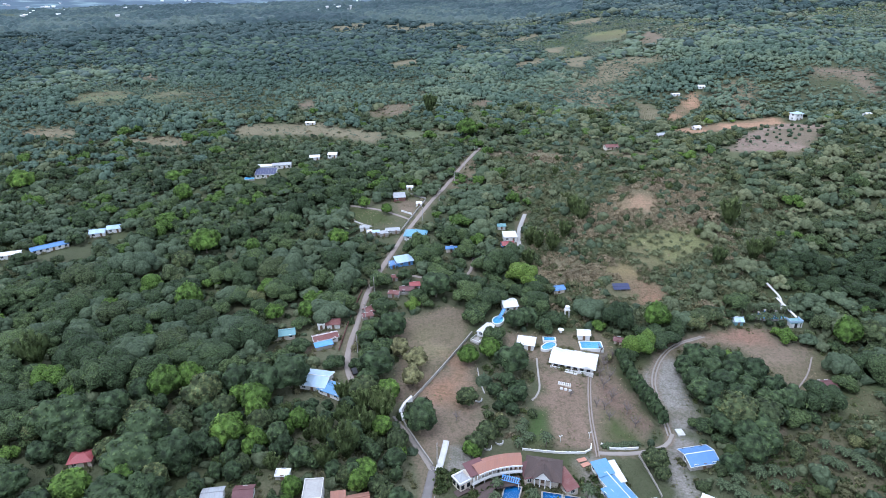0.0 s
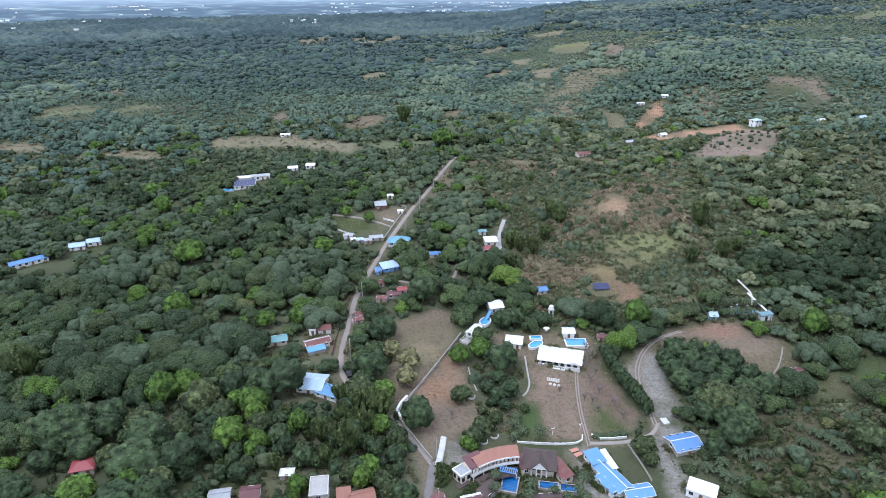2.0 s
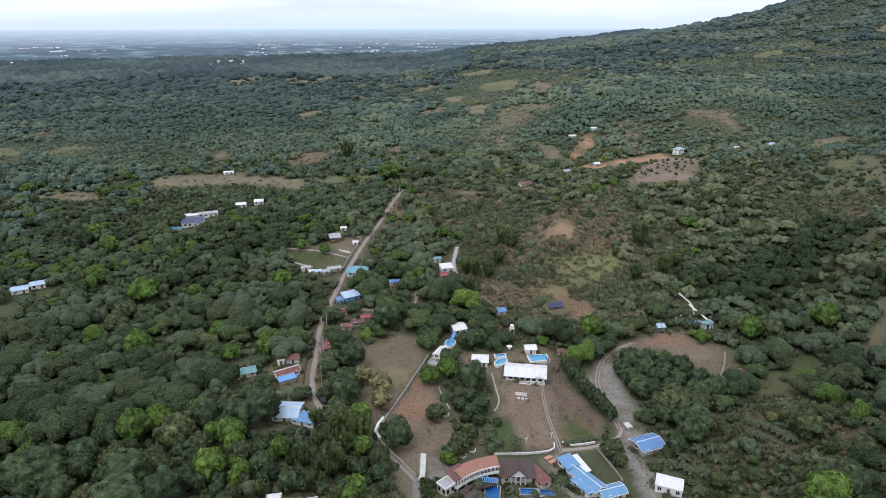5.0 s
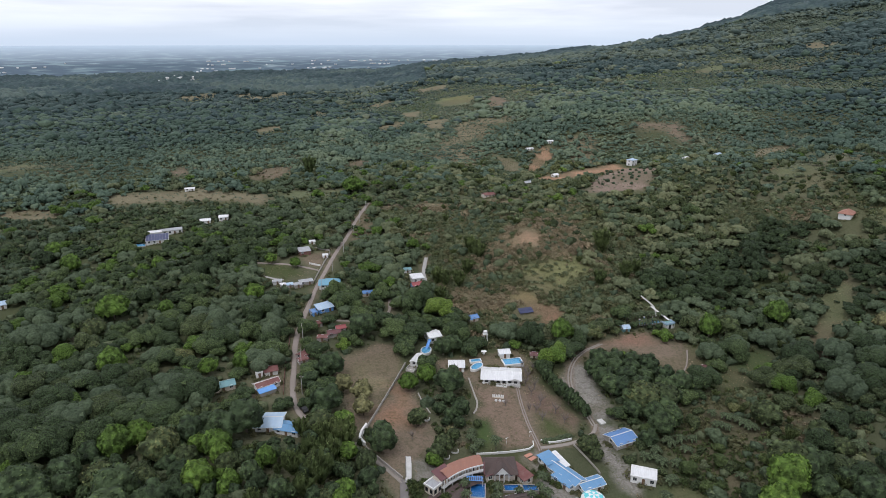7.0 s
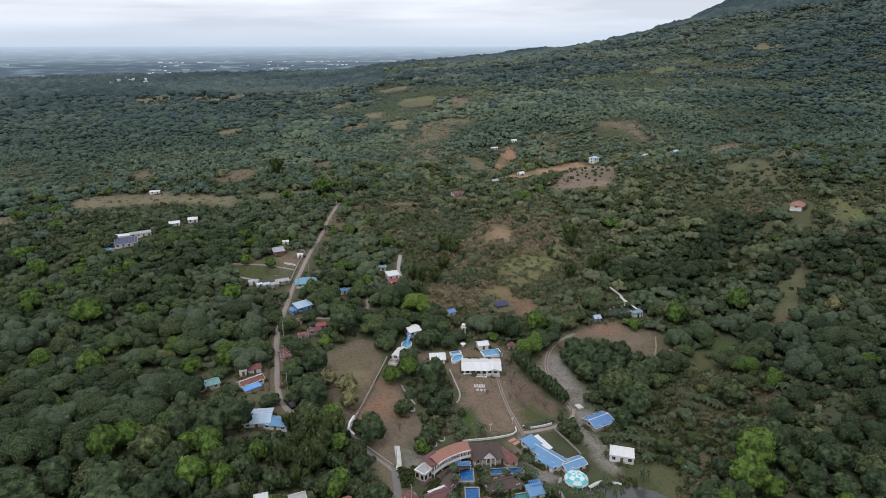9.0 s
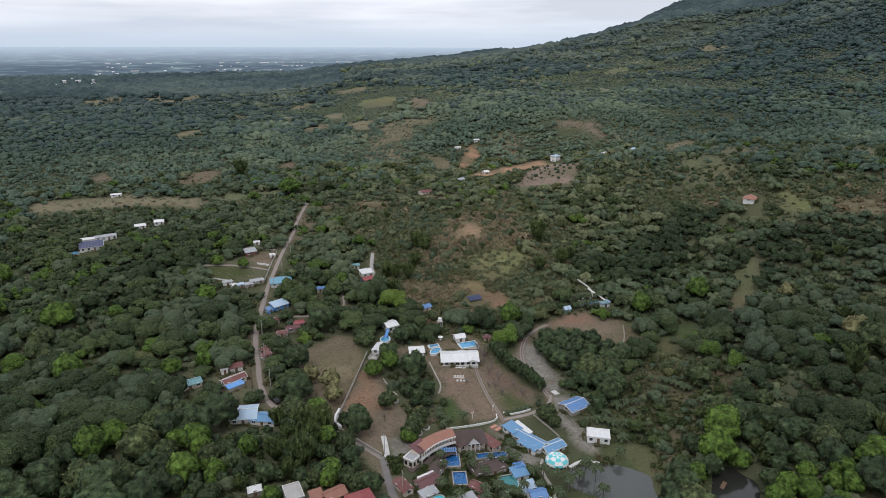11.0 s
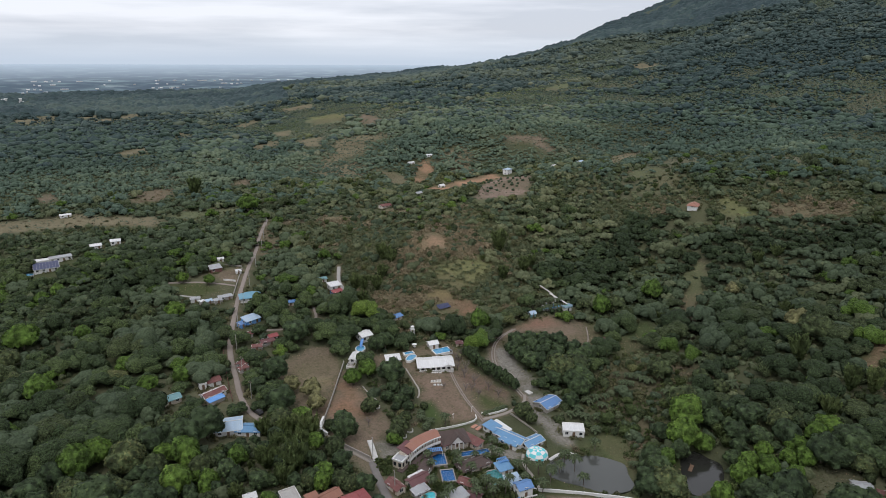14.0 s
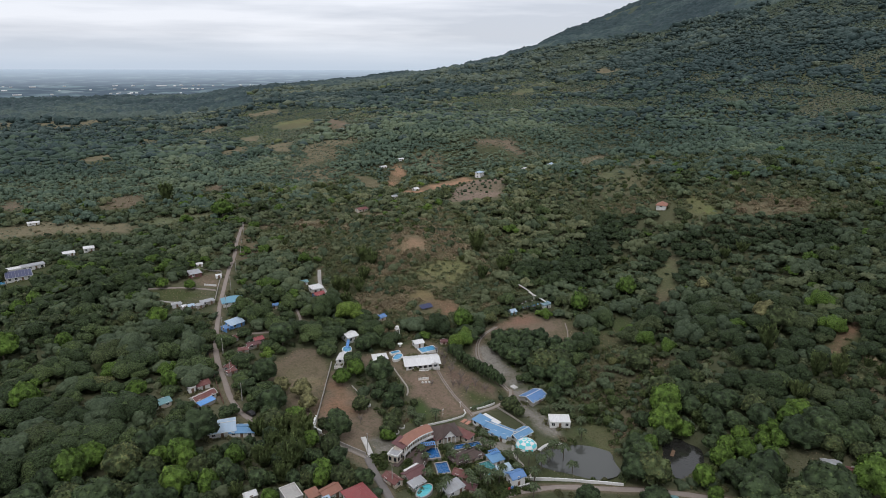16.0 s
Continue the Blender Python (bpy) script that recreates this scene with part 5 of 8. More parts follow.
part("front_gable", Geo().add([(-2.4, -4.9, 2.4), (2.4, -4.9, 2.4), (0, -4.9, 5.0), (-2.4, -4.6, 2.4), (2.4, -4.6, 2.4), (0, -4.6, 5.0)], [(0, 1, 2), (5, 4, 3), (0, 3, 4, 1), (1, 4, 5, 2), (2, 5, 3, 0)]), WHITE, bh)
for e in (-1, 1):
    part("gable_slope", Geo().slab([(0, -5.2, 5.25), (e * 2.7, -5.2, 2.2), (e * 2.7, -1.5, 2.2), (0, -1.5, 5.25)][:: 1 if e < 0 else -1], 0.14), BROWNROOF, bh)
for i in range(4):
    part("column", Geo().box(-2.2 + i * 1.47, -4.75, -3.0, 0.3, 0.3, 5.4), WHITE, bh)
house("annexe", "annexe with a rusty maroon sheet roof", 34.2, 133.4, -70, 8.0, 3.4, 2.8, 0.6, RUSTROOF, CREAM, "shed", 0.3)
house("annexe", "low annexe with a maroon sheet roof between houses", 23.4, 135.8, -80, 6.0, 2.6, 3.0, 0.5, MAROON, CREAM, "shed", 0.2)
pool("deep blue rectangular pool in front of a villa", 29.6, 128.0, -12, 5.0, 2.4, DEEPTILE, coping=GREYWALL)
pool("deep blue rectangular pool beside a villa", 35.2, 127.2, -12, 4.4, 2.4, DEEPTILE, coping=GREYWALL)
pool("deep blue lap pool in a walled yard", 18.4, 128.2, -18, 4.2, 5.6, DEEPTILE, coping=GREYWALL)
pool("bright blue lap pool in a walled yard", 16.9, 119, -18, 4.0, 5.6, DEEPTILE, coping=GREYWALL)
pool("murky green pool beside cabanas", 31.4, 112.8, -6, 5.4, 7.0, GREENTILE, coping=GREYWALL)
pool("turquoise round-ended pool among cottages", 5, 110.2, 20, 6.4, 4.0, AQUA, rounded=0.25)
house("cottage", "cottage with a weathered grey-green sheet roof", 13.6, 107.2, 8, 6.8, 4.2, 2.8, 0.5, GREYROOF, WHITE, "shed", 0.3)
house("cottage", "cottage with a faded maroon sheet roof", 20.8, 112.6, -56, 5.6, 3.2, 2.6, 0.9, RUSTROOF, CREAM, "gable", 0.4)
house("cottage", "cottage with a patched white and brown roof", 6, 119, 12, 7.0, 4.4, 2.8, 0.9, MAROON, CREAM, "gable", 0.4)
house("cottage", "cottage with a pinkish rusty roof beside the road", -1.8, 119, -76, 6.0, 3.2, 2.8, 0.8, RUSTROOF, CREAM, "gable", 0.4)
house("cottage", "small cottage with a dark maroon roof", 19, 105.8, -50, 4.6, 3.0, 2.6, 0.7, MAROON, CREAM, "gable", 0.4)
house("shed", "low shed with a dark grey roof", 4.4, 114.0, 10, 5.2, 3.0, 2.4, 0.4, GREYROOF, GREYWALL, "shed", 0.3, category="shed")
house("shelter", "narrow white awning roof over a yard", 6.6, 121.8, 12, 5.6, 1.3, 2.4, 0.2, WHITEROOF, GREYWALL, "shed", 0.2, category="shelter")
house("shelter", "carport under a dark brown sheet roof", 11.8, 125.0, 42, 6.0, 3.4, 2.4, 0.4, BROWNROOF, GREYWALL, "shed", 0.2, category="shelter")


def pergola(x, y, yaw, length, width, bays):
    """A blue slatted shade over a pool."""
    root = thing("pergola", "light blue slatted pergola over a pool", "pergola", x, y, ground_z(x, y) + 0.3, yaw, "pool pergolas")
    for a in (-1, 1):
        for b in (-1, 1):
            part("post", Geo().box(a * length / 2, b * width / 2, -0.5, 0.16, 0.16, 2.8), WHITE, root)
        part("beam", Geo().box(0, a * width / 2, 2.3, length + 0.4, 0.14, 0.18), BLUEPAINT, root)
    for i in range(bays):
        part("slat", Geo().box(-length / 2 + length * (i + 0.5) / bays, 0, 2.5, 0.3, width + 0.5, 0.06), BLUEPAINT, root)
    return root


pergola(18.4, 131.6, -18, 5.0, 1.8, 8)
pergola(37.6, 118.2, -3, 3.6, 2.2, 6)
sw = thing("sign_wall", "low white wall with dark unreadable lettering", "sign", 36.4, 99.9, ground_z(36.4, 99.9), -8)
part("panel", Geo().box(0, 0, -0.5, 4.8, 0.25, 1.7), WHITE, sw)
for i in range(8):
    part("bar", Geo().box(-2 + i * 0.56, -0.14, 0.45, 0.36, 0.05, 0.42), DARK, sw)
pw = thing("painted_wall", "low garden wall with red, yellow and blue panels", "wall", 29.9, 100.6, ground_z(29.9, 100.6), 0)
for i, m_ in enumerate((REDPAINT, RUSTROOF, YELLOW, REDPAINT, BLUEPAINT)):
    part("wall_panel", Geo().box(-2.4 + i * 1.2, 0, -0.5, 1.18, 0.2, 1.5), m_, pw)
for px, py, yw in ((41.0, 143.3, 20), (41.8, 141.5, 25)):
    tp = thing("tarpaulin", "orange tarpaulin sheet lying on gravel", "tarpaulin", px, py, ground_z(px, py) + 0.3, yw, "tarpaulins")
    part("sheet", Geo().slab([(-1.4, -0.7, 0.03), (1.4, -0.75, 0.08), (1.35, 0.7, 0.05), (-1.4, 0.75, 0.1)], 0.04), ORANGE, tp)
bg = thing("footbridge", "curved pale footbridge with a rail at a pond's edge", "bridge", 59.2, 115.3, ground_z(59.2, 115.3))
bi = bg.matrix_basis.inverted()
bp = resample([(54.7, 114.3), (59.2, 115.6), (62, 115.0), (65, 112.2)], 1.0)
for (ax, ay), (bx, by) in zip(bp[:-1], bp[1:]):
    d_ = Vector((by - ay, ax - bx, 0)).normalized() * 0.6
    zb_ = -4.3
    q_ = [bi @ Vector((px + s_ * d_.x, py + s_ * d_.y, zb_)) for px, py, s_ in ((ax, ay, 1), (bx, by, 1), (bx, by, -1), (ax, ay, -1))]
    part("deck", Geo().slab(q_, 0.25), PALE, bg)
    part("post", Geo().tube(bi @ Vector((ax + d_.x, ay + d_.y, zb_ - 1.8)), bi @ Vector((ax + d_.x, ay + d_.y, zb_ + 0.9)), 0.07, 0.07, 6), WHITE, bg)
    part("rail", Geo().tube(bi @ Vector((ax + d_.x, ay + d_.y, zb_ + 0.9)), bi @ Vector((bx + d_.x, by + d_.y, zb_ + 0.9)), 0.05, 0.05, 6), WHITE, bg)

# curved two-storey inn
CX, CY, R0, R1 = 21.7, 111.9, 22.4, 26.4
inn = thing("inn", "curved two-storey cream inn with a terracotta roof and dark doors", "inn", 12, 133, ground_z(12, 132) + 1.2)
inv = inn.matrix_basis.inverted()
base = inn.matrix_basis.translation.z
CLEARED += [(5, 130, 5), (11, 133, 5), (17, 135, 5), (22, 137, 4)]


def arc(a, r, z):
    return inv @ Vector((CX + r * math.sin(radians(a)), CY + r * math.cos(radians(a)), z))


def sector(a0, a1, r0, r1, z0, z1, n=2):
    g = Geo()
    for i in range(n):
        p, q = a0 + (a1 - a0) * i / n, a0 + (a1 - a0) * (i + 1) / n
        g.add([arc(p, r0, z0), arc(q, r0, z0), arc(q, r1, z0), arc(p, r1, z0), arc(p, r0, z1), arc(q, r0, z1), arc(q, r1, z1), arc(p, r1, z1)],
              [(3, 2, 1, 0), (4, 5, 6, 7), (0, 1, 5, 4), (1, 2, 6, 5), (2, 3, 7, 6), (3, 0, 4, 7)])
    return g


part("wall", sector(-38.5, 0.7, R0 + 0.9, R1, base + 0.9, base + 3.5, 24).weld(), CREAM, inn)
part("ground_floor_wall", sector(-38, 0.2, R0 + 2.9, R1 - 0.1, base - 5.5, base + 0.9, 24).weld(), GREYWALL, inn)
part("gallery_floor", sector(-38.5, 0.7, R0 - 0.3, R0 + 0.9, base + 0.85, base + 1.1, 24).weld(), PALE, inn)
part("gallery_rail", sector(-38.5, 0.7, R0 - 0.3, R0 - 0.15, base + 1.1, base + 1.8, 24).weld(), WHITE, inn)
g = Geo()
for i in range(24):
    p, q = -33 + 33.6 * i / 24, -33 + 33.6 * (i + 1) / 24
    top, low = base + 4.5, base + 3.5
    g.add([arc(p, R0 - 0.2, low), arc(q, R0 - 0.2, low), arc(q, R1 - 1.6, top), arc(p, R1 - 1.6, top), arc(p, R1 + 0.4, top - 0.5), arc(q, R1 + 0.4, top - 0.5),
           arc(p, R0 - 0.2, low - 0.15), arc(q, R0 - 0.2, low - 0.15)], [(1, 0, 3, 2), (2, 3, 4, 5), (0, 1, 7, 6)])
part("roof", g.weld(), TERRA, inn)
part("eave_band", sector(-33, 0.6, R0 - 0.35, R0 - 0.2, base + 3.2, base + 3.65, 24).weld(), WHITE, inn)
for i in range(12):
    a = -37.5 + i * 3.2
    part("column", sector(a - 0.25, a + 0.25, R0 - 0.25, R0 + 0.05, base - (5 if i % 3 == 0 else -1.1), base + 3.4, 1), WHITE, inn)
    part("door", sector(a + 1.0, a + 2.4, R0 + 0.8, R0 + 0.93, base + 1.12, base + 3.0, 1), WOOD if i % 3 else DARK, inn)
    part("window", sector(a + 0.8, a + 2.6, R0 + 2.8, R0 + 2.93, base - 1.9, base - 0.1, 1), GLASS, inn)
tm = inv @ pose(4.8, 130.4, base, 0, 0, 34)
part("tower_wall", Geo().box(0, 0, -5.5, 3.3, 3.8, 8.0, tm), CREAM, inn)
part("tower_floor", Geo().box(0, 0, 2.5, 3.9, 4.1, 0.12, tm), GREYROOF, inn)
g = Geo()
for a, b, p, q in ((0, 1.9, 4.1, 0.25), (0, -1.9, 4.1, 0.25), (1.9, 0, 0.25, 3.55), (-1.9, 0, 0.25, 3.55)):
    g.box(a, b, 2.62, p, q, 0.5, tm)
part("parapet", g, WHITE, inn)
for zz in (-1.9, 0.6):
    for b in (-1.2, 1.2):
        part("window", Geo().box(b * 0.8, -1.92, zz, 1.0, 0.08, 1.4, tm), GLASS, inn)
        part("window", Geo().box(-1.82, b * 0.8, zz, 0.08, 1.0, 1.4, tm), GLASS, inn)
tm = inv @ pose(8.8, 133.2, base, 0, 0, 28)
part("link_roof", Geo().slab([tm @ Vector(q) for q in ((-3, -2.4, 3.6), (2.6, -2.4, 3.6), (2.6, 2.4, 4.5), (-3, 2.4, 4.5))], 0.15), MAROON, inn)
part("awning", sector(-38.5, -23, R0 - 3.6, R0 - 0.4, base - 0.1, base + 0.05, 10).weld(), BROWNROOF, inn)
part("awning", sector(-22.5, -1.5, R0 - 4.0, R0 - 0.4, base - 0.1, base + 0.05, 10).weld(), BROWNROOF, inn)
for i in range(9):
    a = -37.5 + i * 4.4
    part("awning_post", sector(a - 0.2, a + 0.2, R0 - 3.3, R0 - 3.15, base - 5, base - 0.1, 1), GREYWALL, inn)
tm = inv @ pose(4.8, 128.2, base, 0, 0, 34)
part("porch_roof", Geo().box(0, 0, -0.1, 4.2, 2.2, 0.15, tm), BROWNROOF, inn)

# striped round canopy
cp = thing("pool_canopy", "round canopy with turquoise and white panels in rings", "canopy", 52.4, 118.6, ground_z(52.4, 118.6))
CLEARED.append((52.4, 118.6, 6))
for i in range(16):
    a, b = 2 * math.pi * i / 16, 2 * math.pi * (i + 1) / 16
    rings = [(4.0, 0.6), (3.8, 1.4), (2.9, 2.3), (1.6, 2.8), (0.1, 3.0)]
    for ring, ((ra, za), (rb, zb)) in enumerate(zip(rings[:-1], rings[1:])):
        g = Geo().add([(ra * math.cos(a), ra * math.sin(a), za), (ra * math.cos(b), ra * math.sin(b), za), (rb * math.cos(b), rb * math.sin(b), zb), (rb * math.cos(a), rb * math.sin(a), zb)], [(0, 1, 2, 3)])
        part("gore", g, AQUA if (i // 2 + ring) % 2 else WHITE, cp)
    part("pole", Geo().tube((3.95 * math.cos(a), 3.95 * math.sin(a), -0.5), (3.95 * math.cos(a), 3.95 * math.sin(a), 0.65), 0.07, 0.07, 6), WHITE, cp)


def pond(label, water, cx, cy, rx, ry, turn, level):
    c, s, out = math.cos(radians(turn)), math.sin(radians(turn)), []
    for i in range(48):
        a = 2 * math.pi * i / 48
        u, v = 1.12 * rx * math.cos(a), 1.12 * ry * math.sin(a)
        out.append((cx + u * c - v * s, cy + u * s + v * c))
    ob = new("pond", Geo().add([(*q, level) for q in out], [tuple(range(48))]).mesh("pond", water))
    patch(GRASS, out[::4], 1, 1)
    return tagged(ob, label, "pond", kind="structure")


pond("still grey fish pond with muddy banks", WATER, *PONDS[0])
pond("dark still pond ringed by trees", DARKWATER, *PONDS[1])
jt = thing("jetty", "small grey timber jetty over a pond", "jetty", 95.2, 88.4, -4.4, 30)
part("deck", Geo().box(0, 0, 0, 4.0, 1.2, 0.12), WOOD, jt)
for a in (-1.6, 1.6):
    part("post", Geo().tube((a, 0.5, -2), (a, 0.5, 0.8), 0.08, 0.08, 6), WOOD, jt)

# houses along the village road
house("house", "big two-storey house with a bright red hip roof", -16.3, 111.6, -84, 9.0, 6.6, 5.2, 1.8, REDROOF, WHITE, "hip", 0.6, storeys=2)
house("house", "white house with a terracotta sheet roof", -22.6, 120.4, 14, 6.0, 4.2, 3.4, 1.0, TERRA, WHITE, "gable", 0.4)
house("house", "small house with a rusty terracotta roof", -27.6, 121.2, 8, 3.4, 3.4, 3.0, 0.6, TERRA, CREAM, "shed", 0.3)
house("house", "low house with a light blue roof beside red ones", -25.6, 115.6, 10, 3.6, 3.0, 3.0, 0.6, SKYROOF, WHITE, "shed", 0.3)
house("house", "unfinished two-storey house with a grey concrete deck", -34, 121.6, 4, 4.6, 6.6, 5.0, 0.3, CONCRETE, PALE, "flat", 0.2, storeys=2)
house("shack", "low shack with a pale sheet roof", -44, 130, 0, 3.8, 2.4, 2.2, 0.3, WHITEROOF, GREYWALL, "shed", 0.2)
house("shack", "small house with a weathered zinc roof", -59.8, 120.6, 8, 5.0, 4.6, 3.0, 0.8, GREYROOF, WHITE, "gable", 0.4)
house("shack", "small white house with a dull maroon roof", -52.2, 122, 5, 4.6, 4.4, 2.8, 0.9, MAROON, WHITE, "gable", 0.4)
house("house", "broad house with a faded light blue roof", -43.0, 174.2, -12, 8.6, 8.4, 3.0, 1.1, SKYROOF, WHITE, "gable", 0.5, WHITE)
house("house", "wing with a light blue sheet roof", -36.6, 169.4, -28, 8.6, 5.4, 2.7, 0.7, LIGHTBLUE, WHITE, "gable", 0.4)
house("house", "small white house with a rusty red roof", -43.2, 211, 8, 5.0, 4.4, 2.8, 0.9, RUSTROOF, WHITE, "gable", 0.4)
house("house", "small white flat-roofed room beside a red-roofed house", -47.6, 209.6, 8, 2.6, 3.4, 3.0, 0.2, WHITE, WHITE, "flat", 0.15)
house("house", "low house with a rusty red and white roof", -44.6, 200.6, 23, 8.8, 4.0, 2.8, 0.9, RUSTROOF, WHITE, "gable", 0.4, WHITE)
house("shelter", "lean-to under a deep blue tarpaulin", -44.4, 196.0, 23, 6.5, 2.6, 2.1, 0.4, BLUEPAINT, GREYWALL, "shed", 0.2, category="shelter", openings=False)
house("house", "house with a teal sheet roof among mango trees", -61, 202.6, 14, 8.8, 4.6, 2.8, 0.9, TEALROOF, CREAM, "gable", 0.4)
house("house", "small house with a rusty red roof", -53.2, 182.4, 22, 4.8, 3.6, 2.6, 0.8, RUSTROOF, WHITE, "gable", 0.3)
house("house", "low house with a rusty maroon roof by the road", -15.6, 237.0, 4, 6.0, 4.0, 2.4, 0.7, MAROON, GREYWALL, "gable", 0.3)
house("house", "small house with a dark red roof", -12.4, 240.4, 10, 4.0, 3.4, 2.6, 0.8, REDROOF, WHITE, "gable", 0.4)
house("house", "low house with a rusty roof at the roadside", -29.2, 221.4, 40, 6.4, 4.0, 2.4, 0.7, RUSTROOF, GREYWALL, "gable", 0.3)
house("shack", "small shack with a dull red roof", -22, 247, 10, 3.2, 2.6, 2.4, 0.6, RUSTROOF, GREYWALL, "gable", 0.3)
house("house", "house with a pale and deep blue roof by the road", -18.2, 260.8, 22, 7.6, 4.8, 2.8, 1.2, SKYROOF, BLUEPAINT, "shed", 0.4)
house("shelter", "blue lean-to beside a blue house", -23.4, 258.2, 22, 2.4, 4.0, 2.3, 0.4, BLUEROOF, BLUEPAINT, "shed", 0.2, category="shelter")
house("house", "white house with a blue-teal hip roof", -13.6, 286.0, -6, 10.2, 7.4, 3.2, 1.8, TEALBLUE, WHITE, "hip", 0.6)
house("shack", "shack with a zinc sheet roof in a roadside row", -29.6, 288.4, 14, 4.0, 2.8, 2.4, 0.4, GREYROOF, GREYWALL, "shed", 0.2)
house("shack", "shack with a blue-grey sheet roof in a roadside row", -33.6, 289.4, 10, 3.4, 2.6, 2.3, 0.4, SKYROOF, GREYWALL, "shed", 0.2)
house("shack", "lean-to with white roof sheets in a roadside row", -37, 290.4, 22, 2.8, 2.0, 2.2, 0.3, WHITEROOF, GREYWALL, "shed", 0.2)
house("shack", "small shack with a white sheet roof under trees", -19.1, 346, 0, 3.6, 2.8, 2.4, 0.6, WHITEROOF, WHITE, "gable", 0.2)
house("shack", "shack with a white corner sheet at the roadside", -26.4, 246.8, 30, 2.6, 2.0, 2.3, 0.3, WHITEROOF, GREYWALL, "shed", 0.2)
house("shack", "lean-to with a dull red roof among shacks", -21, 233.6, -12, 4.6, 2.6, 2.3, 0.4, RUSTROOF, GREYWALL, "shed", 0.2)
house("shack", "shack with a rusty roof and white edge", -30.2, 216.6, 20, 4.2, 2.4, 2.3, 0.4, RUSTROOF, GREYWALL, "shed", 0.2, WHITE)
house("shack", "low shed with a grey roof behind the road", -40, 294.8, 6, 4.6, 2.6, 2.2, 0.4, GREYROOF, WHITE, "shed", 0.2)
house("shack", "row of roadside shacks with rusty roofs", -25.4, 290.9, 8, 7.0, 3.0, 2.4, 0.5, GREYROOF, GREYWALL, "shed", 0.2)
house("house", "white house with a rusty red front roof", -24.4, 331.6, 8, 6.2, 6.0, 3.0, 0.8, GREYROOF, RUSTROOF, "shed", 0.4)
house("shack", "small white shed in a bare yard", -13, 322, 0, 3.0, 2.2, 2.2, 0.4, WHITEROOF, WHITE, "shed", 0.2)
house("house", "white house with a flat white roof by a path", 33.6, 289.4, 4, 6.4, 6.2, 3.6, 0.5, WHITEROOF, WHITE, "shed", 0.3)
house("house", "house with a bright red roof below a white one", 31.6, 279.6, 10, 5.6, 4.6, 2.8, 0.9, REDROOF, BLUEPAINT, "gable", 0.4)
house("hut", "green-roofed hut among trees", 30.4, 301, 4, 4.0, 3.0, 2.4, 0.7, TEALROOF, WHITE, "gable", 0.4, category="hut")
house("shack", "small blue-roofed shack under trees", 4, 272, 0, 5.0, 3.0, 2.4, 0.6, BLUEROOF, CREAM, "gable", 0.4)
house("house", "house with a dull red roof in the mango grove", -100.4, 134, 12, 5.8, 4.6, 3.0, 1.0, REDROOF, CREAM, "hip", 0.4)
house("house", "house with a faded light blue roof", -178, 297, 20, 7.0, 6.0, 3.0, 1.0, SKYROOF, WHITE, "gable", 0.4)
house("house", "house with a pale blue roof among dense trees", -171.6, 301.6, 20, 6.4, 5.0, 3.2, 1.0, SKYROOF, WHITE, "gable", 0.4)
house("long_shed", "long shed with a blue sheet roof", -193, 279.6, 38, 16, 4.6, 3.0, 0.9, BLUEROOF, WHITE, "gable", 0.4)
house("long_shed", "white flat shed behind the grove", -207, 271, 20, 9, 4.0, 2.8, 0.3, WHITEROOF, WHITE, "shed", 0.2)
vl = house("villa", "white villa with a grey-blue solar roof and tall windows", -112, 381, 6, 12.5, 8.6, 3.0, 1.8, GREYROOF, WHITE, "shed", 0.4)
for i in range(8):
    part("solar_panel", Geo().slab([(-6.4 + i * 1.6, -4.2, 2.5), (-4.9 + i * 1.6, -4.2, 2.5), (-4.9 + i * 1.6, 4.2, 4.15), (-6.4 + i * 1.6, 4.2, 4.15)], 0.06), SOLAR, vl)
house("villa_wing", "white flat-roofed wing of a villa", -117, 392.5, 8, 11, 4.6, 4.2, 0.3, WHITEROOF, WHITE, "flat", 0.4)
house("villa_wing", "long grey-roofed wing behind a white villa", -105.6, 396, 12, 12, 4.0, 3.4, 0.5, GREYROOF, WHITE, "shed", 0.3)
pool("small bright blue pool before a white villa", -121.5, 376, 6, 6.0, 5.0, POOLTILE)
house("house", "small white house at a field edge", -86.6, 411, 10, 6.4, 4.6, 3.0, 0.9, WHITEROOF, WHITE, "gable", 0.4)
house("house", "white-roofed house behind a villa", -75, 414, 0, 6.0, 4.4, 3.2, 0.6, WHITEROOF, WHITE, "shed", 0.3)
house("long_shed", "low white shed on a dry field", -107.8, 507, 5, 7.6, 3.6, 2.8, 0.6, WHITEROOF, WHITE, "gable", 0.3)
house("house", "two-storey white house with a blue-grey roof on a bare field", 268, 471, 20, 7.0, 6.0, 6.2, 1.0, SKYROOF, WHITE, "hip", 0.5, storeys=2)
house("house", "house with a salmon pink roof on a wooded rise", 279, 256, 30, 8.6, 6.4, 3.0, 1.8, TERRA, WHITE, "hip", 0.7)
house("house", "house with a dusty red roof on the ridge", 110.4, 399.7, 10, 8.4, 5.4, 2.8, 1.0, RUSTROOF, CREAM, "gable", 0.4)
house("hut", "small white hut at the top of a red clearing", 239.3, 586, 0, 6.0, 4.0, 3.0, 0.8, WHITEROOF, WHITE, "gable", 0.4, category="hut")
house("hut", "twin white-roofed hut at a terraced clearing", 212, 574, 5, 7.0, 3.4, 2.6, 0.6, WHITEROOF, WHITE, "gable", 0.3, category="hut")
house("house", "house with a pale zinc roof by a clearing", 150, 424, 15, 6.0, 4.4, 2.8, 0.9, GREYROOF, CREAM, "gable", 0.4)
